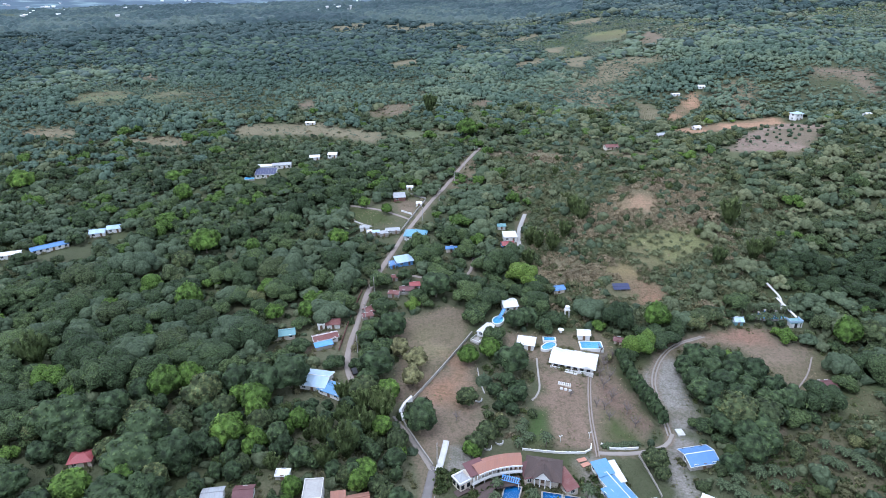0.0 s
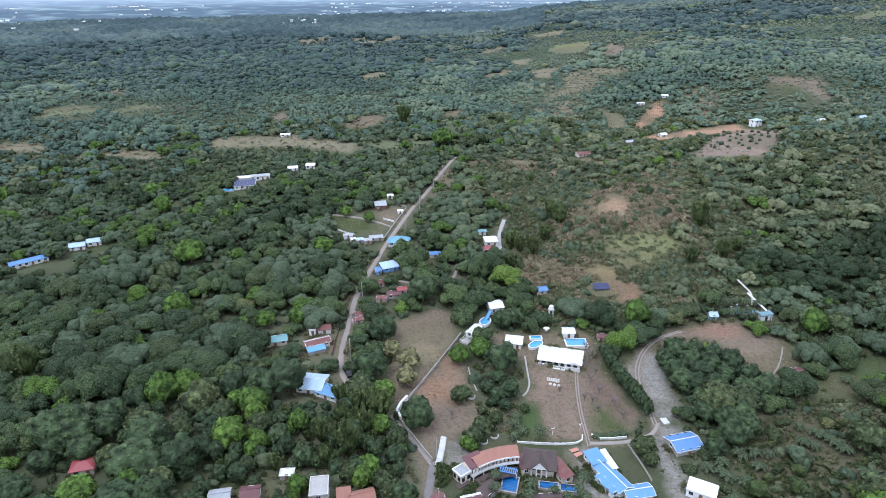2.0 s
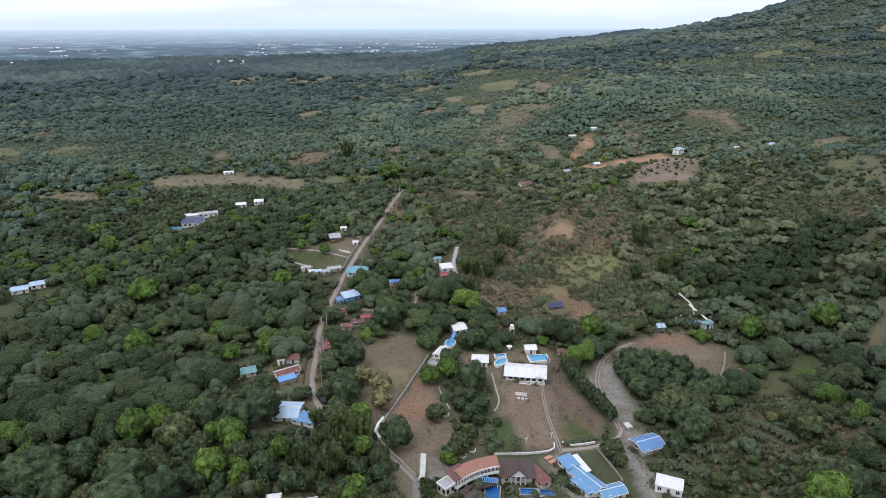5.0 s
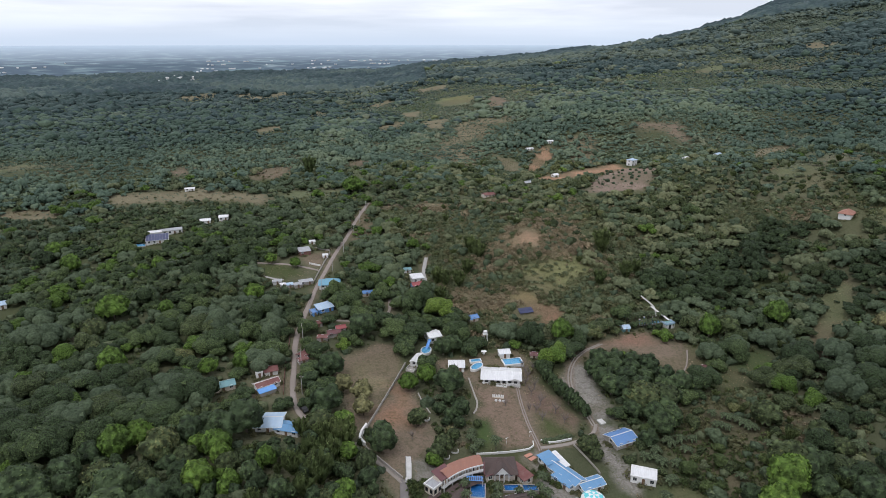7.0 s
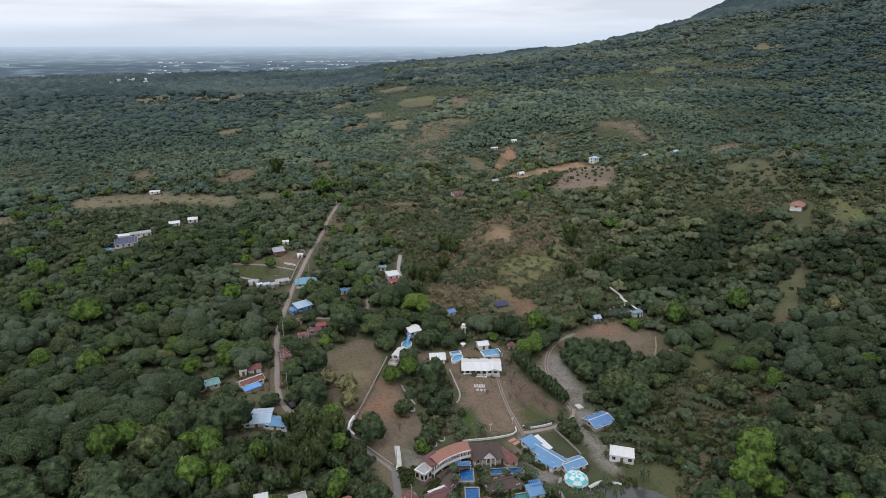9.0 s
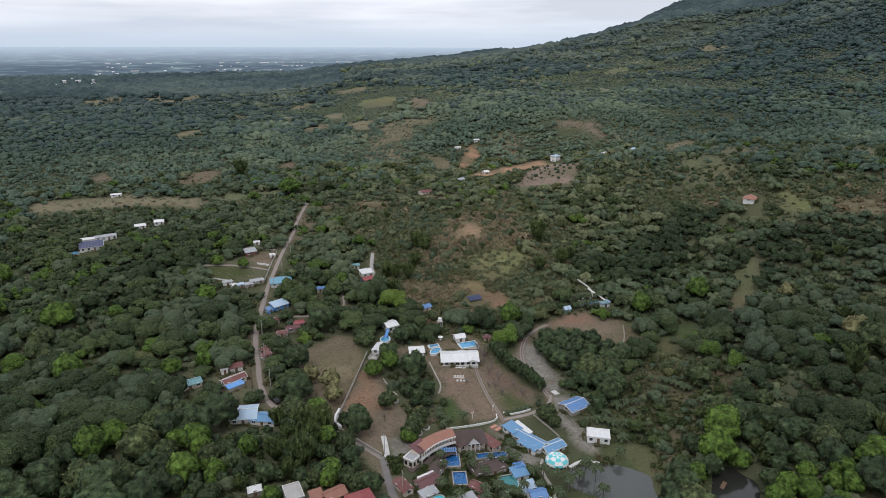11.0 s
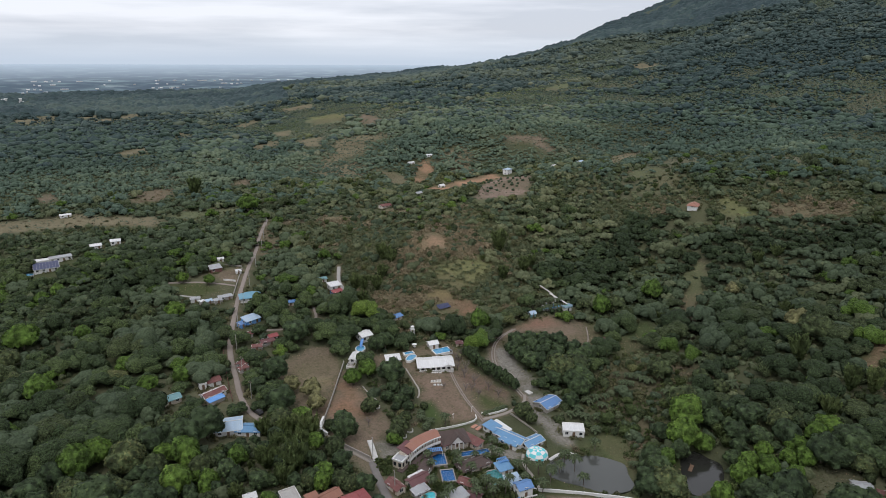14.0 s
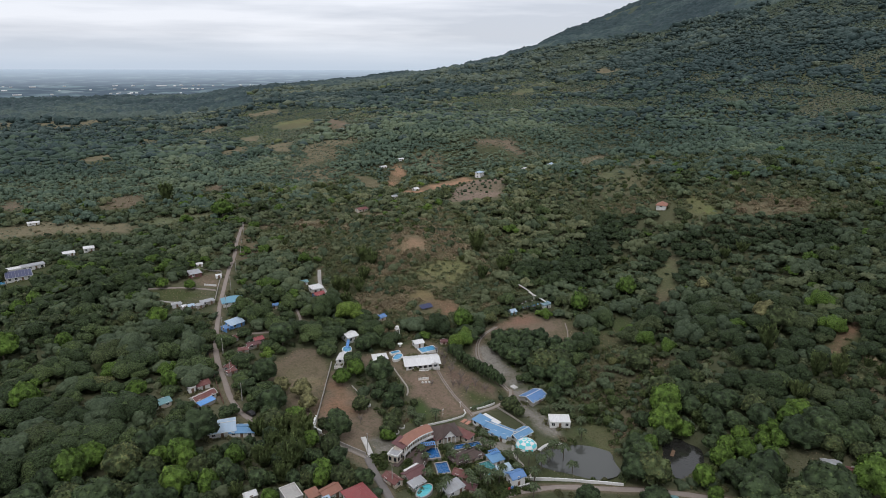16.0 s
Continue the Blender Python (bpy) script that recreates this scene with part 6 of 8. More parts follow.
house("house", "small white house in the far hillside woods", 186, 452, 15, 5.0, 4.0, 2.8, 0.9, WHITEROOF, WHITE, "gable", 0.4)
house("house", "little white house on the ridge above a field", 306, 448, 15, 4.6, 4.0, 3.0, 0.9, WHITEROOF, WHITE, "gable", 0.4)
house("house", "house with a light blue roof among far trees", 328, 436, 25, 7.6, 4.0, 2.8, 0.9, SKYROOF, WHITE, "gable", 0.4)
house("shack", "long shack with a grey patched roof", 128.9, 51.8, -42, 5.4, 4.4, 2.6, 0.6, GREYROOF, GREYWALL, "gable", 0.3)
house("shack", "shack with a rusty red and pale roof", 131, 45.6, -55, 4.6, 3.8, 2.5, 0.7, RUSTROOF, PALE, "gable", 0.4)
house("shack", "white kiosk with a green roof beside the road", 72.5, 71, -30, 5, 3.4, 2.6, 0.8, TEALROOF, WHITE, "gable", 0.4)


# ---- poles, vehicles ----
def utility_pole(x, y):
    root = thing("utility_pole", "grey concrete utility pole with a crossarm", "utility pole", x, y, ground_z(x, y), random.uniform(0, 180), "poles along the road")
    part("pole", Geo().tube((0, 0, -0.5), (0, 0, 8.0), 0.16, 0.1, 8), CONCRETE, root)
    part("crossarm", Geo().box(0, 0, 7.3, 1.6, 0.1, 0.12), WOOD, root)
    for a in (-0.65, 0, 0.65):
        part("insulator", Geo().tube((a, 0, 7.42), (a, 0, 7.62), 0.06, 0.04, 6), WHITE, root)
    return root


for q in ((-31.5, 193), (-31, 215), (-29.5, 236), (-25, 257), (-18, 280), (-10.5, 303), (-2, 327), (7, 352), (-2, 138), (-2.4, 118), (14, 380), (21, 402)):
    utility_pole(*q)


def car(label, x, y, yaw, paint):
    root = thing("car", label, "car", x, y, ground_z(x, y) + 0.22, yaw)
    side = [(-2.1, 0.35), (2.1, 0.35), (2.15, 0.8), (1.2, 0.95), (0.6, 1.45), (-1.2, 1.48), (-1.9, 1.0), (-2.15, 0.9)]
    g = Geo()
    n = len(side)
    g.add([(px, -0.85, pz) for px, pz in side] + [(px, 0.85, pz) for px, pz in side], [tuple(range(n)), tuple(range(2 * n - 1, n - 1, -1))] + [((i + 1) % n, i, n + i, n + (i + 1) % n) for i in range(n)])
    part("body", g, paint, root)
    part("windscreen", Geo().add([(1.16, -0.75, 1.0), (1.16, 0.75, 1.0), (0.66, 0.7, 1.43), (0.66, -0.7, 1.43)], [(0, 1, 2, 3)]), GLASS, root)
    for e in (-1, 1):
        part("side_window", Geo().box(-0.4, e * 0.85, 0.98, 1.6, 0.03, 0.36), GLASS, root)
        for a in (-1.3, 1.3):
            w = part("wheel", Geo().tube((a, e * 0.72, 0.3), (a, e * 0.9, 0.3), 0.32, 0.32, 12), RUBBER, root)
    return root


car("dark parked car beside the dusty road", -31.2, 181, 110, DARK)
car("silver parked car below the inn", 12.8, 126.2, 40, GREYROOF)
car("white parked car at a gravel lot", 82.6, 156.6, -35, WHITE)


# ---- trees ----
def ico(level):
    bm = bmesh.new()
    bmesh.ops.create_icosphere(bm, subdivisions=level, radius=1)
    v = np.array([p.co[:] for p in bm.verts])
    f = np.array([[q.index for q in p.verts] for p in bm.faces])
    bm.free()
    return v, f


ICO = {k: ico(k) for k in (1, 2, 3, 4)}


def crown_shape(seed, level, lumps, leaves, tall=0.8, lump=(0.3, 0.44), leaf=0.085, ragged=0.0):
    """A crown of unit radius about its centre: a cauliflower of lumps with loose leaf sprays on it. Vertices, triangles, tint, smooth."""
    r = np.random.default_rng(seed)
    d, f = ICO[level]
    k = np.arange(lumps) + 0.5
    phi, zz = k * 2.39996 + r.uniform(0, 6), 1 - 1.55 * k / lumps
    c = np.stack([np.sqrt(np.clip(1 - zz**2, 0, 1)) * np.cos(phi), np.sqrt(np.clip(1 - zz**2, 0, 1)) * np.sin(phi), zz], -1)
    c = c * r.uniform(0.46, 0.8, (lumps, 1)) * np.array((r.uniform(0.88, 1.12), r.uniform(0.88, 1.12), 1)) + r.normal(0, 0.07, (lumps, 3))
    rad = r.uniform(*lump, lumps)
    along = d @ c.T
    inside = rad**2 - ((c**2).sum(-1) - along**2)
    t = np.where(inside > 0, along + np.sqrt(np.clip(inside, 0, None)), 0.5)
    which, t = t.argmax(1), t.max(1)
    t = np.clip(t, 0.5, 1.25) * (1 + ragged * r.normal(0, 1, len(t)))
    v = d * t[:, None]
    keep = v[f].mean(1)[:, 2] > -0.42
    f = f[keep]
    shade = r.uniform(-0.15, 0.15, lumps)[which[f[:, 0]]]
    # loose sprays of leaves
    pick = r.choice(len(f), leaves)
    w = r.dirichlet((1, 1, 1), leaves)
    at = (v[f[pick]] * w[..., None]).sum(1)
    n = at / np.linalg.norm(at, axis=1, keepdims=True) + r.normal(0, 0.55, (leaves, 3))
    n /= np.linalg.norm(n, axis=1, keepdims=True)
    a = np.cross(n, r.normal(0, 1, (leaves, 3)))
    a /= np.linalg.norm(a, axis=1, keepdims=True)
    b = np.cross(n, a)
    size = leaf * r.uniform(0.6, 1.5, (leaves, 1))
    at = at * r.uniform(1.0, 1.07, (leaves, 1))
    lv = np.stack([at + a * size, at - a * size * 0.5 + b * size * 0.8, at - a * size * 0.5 - b * size * 0.8], 1).reshape(-1, 3)
    lf = np.arange(3 * leaves).reshape(-1, 3) + len(v)
    v, f = np.r_[v, lv], np.r_[f, lf]
    v[:, 2] *= tall
    tint = np.r_[0.4 + shade, np.clip(r.normal(0.55, 0.18, leaves), 0.05, 0.98)]
    return v, f, tint, np.r_[np.ones(keep.sum(), bool), np.zeros(leaves, bool)]


def clump_shape(seed, level, lobes, leaves, tall=0.8, leaf=0.16):
    """An uneven crown: lobes of several sizes and heights side by side, with loose leaf sprays on them; unit radius."""
    r = np.random.default_rng(seed)
    d, f0 = ICO[level]
    vs, fs, ts, n = [], [], [], 0
    for i in range(lobes):
        out, a = 0.78 * math.sqrt((i + 0.3) / lobes), i * 2.39996 + r.uniform(-0.5, 0.5)
        rad = r.uniform(0.34, 0.56) * (1.1 - 0.25 * out)
        v = d * rad * np.array((1, 1, r.uniform(0.75, 1.05))) * (1 + 0.1 * r.normal(0, 1, (len(d), 1)))
        v = v + np.array((out * math.cos(a), out * math.sin(a), 0.42 - 0.55 * out * out + r.uniform(-0.14, 0.2)))
        keep = d[f0].mean(1)[:, 2] > -0.45
        vs.append(v), fs.append(f0[keep] + n), ts.append(np.full(keep.sum(), 0.4 + r.uniform(-0.16, 0.16)))
        n += len(v)
    v, f, tint = np.concatenate(vs), np.concatenate(fs), np.concatenate(ts)
    up = np.nonzero(v[:, 2] > 0)[0]
    at = v[r.choice(up, leaves)] * r.uniform(0.98, 1.06, (leaves, 1))
    nrm = at + r.normal(0, 0.5, (leaves, 3)) + np.array((0, 0, 0.3))
    nrm /= np.linalg.norm(nrm, axis=1, keepdims=True)
    a = np.cross(nrm, r.normal(0, 1, (leaves, 3)))
    a /= np.linalg.norm(a, axis=1, keepdims=True)
    b, size = np.cross(nrm, a), leaf * r.uniform(0.6, 1.4, (leaves, 1))
    lv = np.stack([at + a * size, at - a * size * 0.5 + b * size * 0.8, at - a * size * 0.5 - b * size * 0.8], 1).reshape(-1, 3)
    v, f = np.r_[v, lv], np.r_[f, np.arange(3 * leaves).reshape(-1, 3) + n]
    v[:, 2] *= tall
    return v, f, np.r_[tint, np.clip(r.normal(0.52, 0.18, leaves), 0.05, 0.98)], np.r_[np.ones(len(tint), bool), np.zeros(leaves, bool)]


def plume_shape(seed, level, plumes, leaves):
    """A bamboo clump: arching plumes of fine leaves round one root, unit radius."""
    r = np.random.default_rng(seed)
    d, f0 = ICO[level]
    vs, fs, ts, sm, n = [], [], [], [], 0
    for i in range(plumes):
        a, lean = r.uniform(0, 6.28), r.uniform(0.15, 0.75)
        m = np.array(Euler((0, lean * 0.9, a)).to_matrix())
        v = d * np.array((0.15, 0.15, 0.62)) * r.uniform(0.7, 1.15) * (1 + 0.16 * r.normal(0, 1, (len(d), 1)))
        v = v @ m.T + np.array((math.cos(a) * lean * 0.6, math.sin(a) * lean * 0.6, 0.35 - 0.25 * lean))
        vs.append(v), fs.append(f0 + n), ts.append(np.full(len(f0), r.uniform(0.3, 0.6))), sm.append(np.zeros(len(f0), bool))
        n += len(v)
    v, f, tint, smooth = np.concatenate(vs), np.concatenate(fs), np.concatenate(ts), np.concatenate(sm)
    pick = r.choice(len(v), leaves)
    at = v[pick] * 1.04
    a = r.normal(0, 1, (leaves, 3))
    a /= np.linalg.norm(a, axis=1, keepdims=True)
    b = np.cross(a, r.normal(0, 1, (leaves, 3)))
    lv = np.stack([at + a * 0.12, at - a * 0.1 + b * 0.02, at - a * 0.1 - b * 0.02], 1).reshape(-1, 3)
    return np.r_[v, lv], np.r_[f, np.arange(3 * leaves).reshape(-1, 3) + n], np.r_[tint, r.uniform(0.3, 0.9, leaves)], np.r_[smooth, np.zeros(leaves, bool)]


def spray_shape(seed, n, size=0.45, flat=0.8):
    """A loose bush: leafy sprays only, scattered through a dome."""
    r = np.random.default_rng(seed)
    d = r.normal(0, 1, (n, 3))
    d[:, 2] = np.abs(d[:, 2])
    at = d / np.linalg.norm(d, axis=1, keepdims=True) * r.uniform(0.25, 0.95, (n, 1)) ** 0.6 * np.array((1, 1, flat))
    nrm = at + np.array((0, 0, 0.5)) + r.normal(0, 0.45, (n, 3))
    nrm /= np.linalg.norm(nrm, axis=1, keepdims=True)
    a = np.cross(nrm, r.normal(0, 1, (n, 3)))
    a /= np.linalg.norm(a, axis=1, keepdims=True)
    b = np.cross(nrm, a)
    s = size * r.uniform(0.6, 1.4, (n, 1))
    v = np.stack([at + a * s, at - a * s * 0.5 + b * s * 0.85, at - a * s * 0.5 - b * s * 0.85], 1).reshape(-1, 3)
    return v, np.arange(3 * n).reshape(-1, 3), np.clip(r.normal(0.45, 0.16, n), 0.05, 0.95), np.zeros(n, bool)


def trunk_geo(seed, h, r0):
    r = random.Random(seed)
    g = Geo().tube((0, 0, -0.6), (0, 0, h * 0.45), r0, r0 * 0.75, 8)
    for i in range(4):
        a, k = i * 1.57 + r.uniform(-0.4, 0.4), r.uniform(0.5, 0.8)
        g.tube((0, 0, h * 0.42), (k * h * 0.4 * math.cos(a), k * h * 0.4 * math.sin(a), h * 0.95), r0 * 0.55, r0 * 0.2, 6)
    return g


def tree_kind(name, label, shapes, material, group):
    """Prototypes of one kind, standing at the origin with a crown of one metre radius, kept as meshes."""
    made = []
    for i, (v, f, t, s) in enumerate(shapes):
        v = v.copy()
        v[:, 2] += 0.42 if name == "bamboo_clump" else 1.0
        made.append((array_mesh("crown", v, f, material, tint=t, smooth=s), trunk_geo(i, 1.05, 0.075).mesh("trunk", BARK)))
    return name, label, made, group


def plant(kind, x, y, radius, high=1.0, seed=None):
    name, label, made, group = kind
    crown, trunk = made[(seed if seed is not None else random.randrange(99)) % len(made)]
    root = thing(name, label, "tree", x, y, ground_z(x, y) - 0.1, random.uniform(0, 360), group)
    root.scale = (radius, radius * random.uniform(0.9, 1.1), radius * high)
    for nm, me in (("trunk", trunk), ("crown", crown)):
        ob = new(nm, me)
        ob.parent = root
    return root


NEAR = [crown_shape(100 + i, 4, 64, 620, random.uniform(0.72, 0.92), (0.18, 0.36), 0.066, 0.02) for i in range(8)]
KIND = {
    "mango": tree_kind("mango_tree", "dark green mango tree with a dense domed crown", NEAR, MANGO, "mango trees"),
    "bright": tree_kind("leafy_tree", "bright yellow-green tree in young leaf", [crown_shape(200 + i, 3, 38, 800, 0.85, (0.28, 0.42), 0.09, 0.03) for i in range(3)], BRIGHT, "bright green trees"),
    "olive": tree_kind("leafy_tree", "olive and yellow tinged broadleaf tree", [crown_shape(300 + i, 3, 38, 800, 0.85, (0.28, 0.42), 0.09, 0.03) for i in range(3)], OLIVE, "olive trees"),
    "russet": tree_kind("flowering_tree", "tree with pale orange and buff dry-season leaves", [crown_shape(400 + i, 3, 40, 700, 0.8, (0.24, 0.36), 0.08, 0.06) for i in range(2)], RUSSET, "buff trees"),
    "bamboo": tree_kind("bamboo_clump", "feathery light green bamboo clump", [plume_shape(500 + i, 2, 26, 1300) for i in range(3)], BAMBOO, "bamboo clumps"),
    "scrub": tree_kind("shrub", "olive-green shrub on rough ground", [crown_shape(600 + i, 3, 20, 220, 0.75, (0.26, 0.42), 0.12, 0.08) for i in range(3)], LUSH, "shrubs"),
}
PLACED = []


def grove(kind, rows, high=1.0):
    for x, y, r in rows:
        plant(KIND[kind], x, y, r, high)
        PLACED.append((x, y, r))


grove("bright", [(-51, 279, 4.5), (9, 189, 3.5), (17, 193, 3.8), (84, 212, 4.7), (-114, 274, 6.1), (-91, 272, 3.7), (-146, 257, 2.6), (-104, 225, 4.8), (-133, 218, 3.6), (-59, 159, 4.6), (-90, 166, 5.3), (-84, 171, 4.5), (-95, 119, 4.6),
                 (-63, 143, 4.5), (-67, 215, 3.5), (-261, 370, 6.5), (-166, 370, 5.0), (-150, 341, 5.3), (-110, 324, 3.6), (-103, 331, 3.6), (-30, 313, 3.0), (-43, 322, 3.1), (-39, 346, 3.0), (18, 455, 6.8), (-54, 217, 3.5), (9.4, 142.5, 1.7)], 1.1)
grove("bright", [(110, 105, 6.2), (101, 98, 5.4), (106, 93, 3.3), (88, 93, 3.3), (119, 79, 2.8), (109, 77, 3.2), (112, 72, 3.7), (122, 72, 2.8), (125, 68, 3.3), (114, 64, 3.6), (102, 74, 3.8), (89, 71, 3.6), (151, 199, 5.1), (187, 199, 5.1), (138, 73, 3.9), (86, 64, 2.5)], 1.15)
grove("olive", [(-118, 257, 5.0), (-63, 180, 3.7), (-91, 150, 4.3), (-78, 145, 4.1), (93, 158, 6.2), (18, 156, 2.2), (10, 146, 3.0), (159, 198, 5.1), (-94, 136, 3.3), (198, 114, 6.6), (101, 157, 5.4), (128, 136, 4.8), (138, 123, 3.4), (138, 113, 3.2)])
grove("olive", [(7.4, 166, 3.4), (13.3, 150.4, 3.2), (62.4, 141.6, 3.4), (63, 137, 2.4), (28.6, 161.5, 1.6)])
grove("mango", [(132.5, 210.6, 1.7), (128.5, 211.4, 1.5), (122, 214.5, 1.8), (145.5, 214.5, 2.4), (21.8, 176.5, 3.0), (24.4, 168.6, 3.6), (20.4, 167, 2.8), (17, 171.6, 2.6), (22, 162, 2.4), (17.8, 164, 2.0), (26, 174, 2.4)])
grove("bright", [(7.6, 143.4, 2.2), (11.6, 146.8, 1.6)], 1.1)
grove("russet", [(201, 125, 5.6), (216, 171, 4.0), (17.6, 158.6, 1.7), (60, 190, 1.5)], 1.1)
grove("russet", [(-16, 192, 3.6), (-9.5, 185, 4.0), (-10.5, 175, 3.8)], 1.1)
grove("bamboo", [(-28, 139, 6.4), (-19, 157, 6.4), (-24, 149, 5.2), (-33, 134, 4.6), (141, 284, 8.0), (142, 258, 5.6), (123, 252, 4.8), (150, 262, 4.6), (67, 298, 6.0), (43, 280, 5.6), (-141, 181, 7.5), (-11, 543, 9.0), (-36, 145, 5.0), (52, 270, 5), (173, 83, 6), (177, 77, 6), (179, 108, 7), (154, 79, 5), (59, 280, 5), (46, 275, 5), (69, 289, 5), (39, 257, 4.5), (-26, 159, 5), (-32, 165, 4.4), (-22, 163, 4.2), (-30, 153, 4.8)], 1.25)
grove("mango", [(-23, 180, 5.4), (-7, 153, 5.4), (24, 184, 5.8), (-20, 204, 5.6), (-28, 197, 3.8), (-3, 233, 6.0), (28.5, 211, 4.4), (33, 212, 4.4)])
grove("mango", [(64.2, 190, 2.1), (64.4, 186.7, 2.2), (64.8, 183, 2.3), (65.5, 179.2, 2.3), (66, 175.5, 2.4), (66.6, 172, 2.5), (67.4, 168.4, 2.5), (68.2, 165, 2.5), (69, 161.8, 2.3), (70, 159, 2.0)], 1.6)
for ax, ay in ((90, 188), (97, 188), (104, 185), (86, 183), (93, 182), (100, 180), (107, 179), (87, 176), (95, 175), (103, 173), (110, 171), (90, 169), (98, 167), (105, 165), (89, 162), (97, 160), (86, 170), (105, 158), (112, 164), (88, 155), (93, 151), (98, 152), (96, 146)):
    grove("mango", [(ax + random.uniform(-1, 1), ay + random.uniform(-1, 1), random.uniform(3.8, 4.8))])


for _ in range(190):
    ax, ay = random.uniform(-66, -9), random.uniform(112, 160)
    if all(math.hypot(ax - q[0], ay - q[1]) > 0.5 * (q[2] + 2.6) for q in PLACED) and all(math.hypot(ax - q[0], ay - q[1]) > q[2] + 1.2 for q in CLEARED) and to_line(np.array([ax]), np.array([ay]), np.array(MAIN))[0] > 4.5:
        grove(random.choice(("mango", "olive", "mango", "bright", "bamboo", "mango")), [(ax, ay, random.uniform(1.9, 3.3))], random.uniform(1.0, 1.35))


def bare_tree(x, y, h):
    """A leafless tree: forked limbs and twigs."""
    root = thing("bare_tree", "leafless grey tree with fine twigs", "tree", x, y, ground_z(x, y) - 0.1, random.uniform(0, 360), "bare trees")
    part("trunk", Geo().tube((0, 0, -0.4), (0, 0, h * 0.35), 0.16, 0.12, 7), TWIG, root)
    g = Geo()
    for i in range(7):
        a, e = i * 0.9 + random.uniform(-0.2, 0.2), random.uniform(0.5, 1.1)
        tip = Vector((math.cos(a) * h * 0.38 * e, math.sin(a) * h * 0.38 * e, h * random.uniform(0.7, 0.95)))
        g.tube((0, 0, h * 0.3), tip, 0.09, 0.04, 5)
        for j in range(10):
            f = random.uniform(0.35, 1)
            s = Vector((0, 0, h * 0.3)).lerp(tip, f)
            g.tube(s, s + Vector((random.uniform(-1, 1), random.uniform(-1, 1), random.uniform(0.1, 1))) * h * 0.16, 0.035, 0.015, 4)
    part("limb_crown", g, TWIG, root)
    CLEARED.append((x, y, 1))


for q in ((57.7, 189, 5), (58, 194, 4.5), (62, 192, 4), (53.5, 161, 4.5), (57.4, 186, 5), (50.6, 167, 4), (55, 176, 6), (56.5, 170, 6), (60, 164, 5), (55, 182, 5), (58, 180, 6), (53, 166, 4.5), (61, 158, 4.5), (4, 158, 4), (43, 172, 3)):
    bare_tree(*q)


def palm(x, y, r, h, kind="coconut"):
    """A palm or banana: stem and arching blades, each a folded strip."""
    root = thing("banana_plant" if kind == "banana" else "palm_tree", "banana plant with broad pale green leaves" if kind == "banana" else "palm with long arching grey-green fronds",
                 "banana plant" if kind == "banana" else "palm", x, y, ground_z(x, y) - 0.1, random.uniform(0, 360), "banana plants" if kind == "banana" else "palms")
    part("stem", Geo().tube((0, 0, -0.4), (0, 0, h), 0.16, 0.12, 7), BARK, root)
    n = 8 if kind == "banana" else 13
    for i in range(n):
        a, up = 2 * math.pi * i / n + random.uniform(-0.2, 0.2), random.uniform(0.25, 0.75)
        w = r * (0.14 if kind == "banana" else 0.09)
        g, prev = Geo(), None
        for k in range(5):
            f = k / 4
            p = Vector((math.cos(a) * r * f, math.sin(a) * r * f, h + r * (up * f - 0.85 * f * f)))
            s = Vector((-math.sin(a), math.cos(a), 0)) * w * (0.4 + 1.6 * math.sin(math.pi * min(0.97, f * 0.9 + 0.1)))
            now = (p - s - Vector((0, 0, w * 0.5)), p, p + s - Vector((0, 0, w * 0.5)))
            if prev:
                g.add([*prev, *now], [(0, 1, 4, 3), (1, 2, 5, 4)])
            prev = now
        part("frond", g, FROND, root)
    CLEARED.append((x, y, 2.0 if kind == "banana" and r > 2 else 0.8))


for q in ((120.5, 120.5, 3.4), (151.4, 135, 3.6), (148.5, 128.7, 3.4), (154.3, 140.5, 3.2), (157, 137, 3.0), (100, 148, 3.0), (112.2, 140, 2.8), (185, 178.7, 3.2), (181.4, 170.4, 3.0), (188, 173, 2.8), (166, 153, 2.8), (145, 113, 3.4), (137, 124, 3.4), (122, 135, 3.0), (114, 138, 2.6), (159, 141, 3.6), (91, 138, 3.2), (126, 87, 3.0), (23, 169, 2.5), (26, 151, 2.5), (23, 148, 2.1), (94, 132, 2.7), (121, 138, 3.0), (119, 142, 2.5), (98, 147, 2.4), (144, 167, 2.3), (-80, 159, 3.0), (82, 131, 2.6), (84, 135, 2.8), (87, 127, 2.6), (79, 133, 2.4), (120.5, 140.2, 2.2), (123, 123, 3.2), (121, 125, 2.6), (114.6, 147, 2.2), (95.3, 138, 2.8), (82.6, 129, 2.6), (80, 120, 2.4), (81.5, 121, 2.2), (78.6, 98, 2.4), (117.6, 143.7, 2.2), (99, 136.4, 2.2), (102, 115, 2.4), (18.8, 179.3, 2.4), (21, 178, 2.2), (22.6, 176.2, 2.4), (24, 154, 2.2), (25.2, 157, 2.0)):
    palm(*q, 2.4, "banana")
for i in range(12):
    palm(49.5 + i * 0.9, 149.4 + 0.1 * i + random.uniform(-0.3, 0.4), random.uniform(1.2, 1.7), 0.8, "banana")
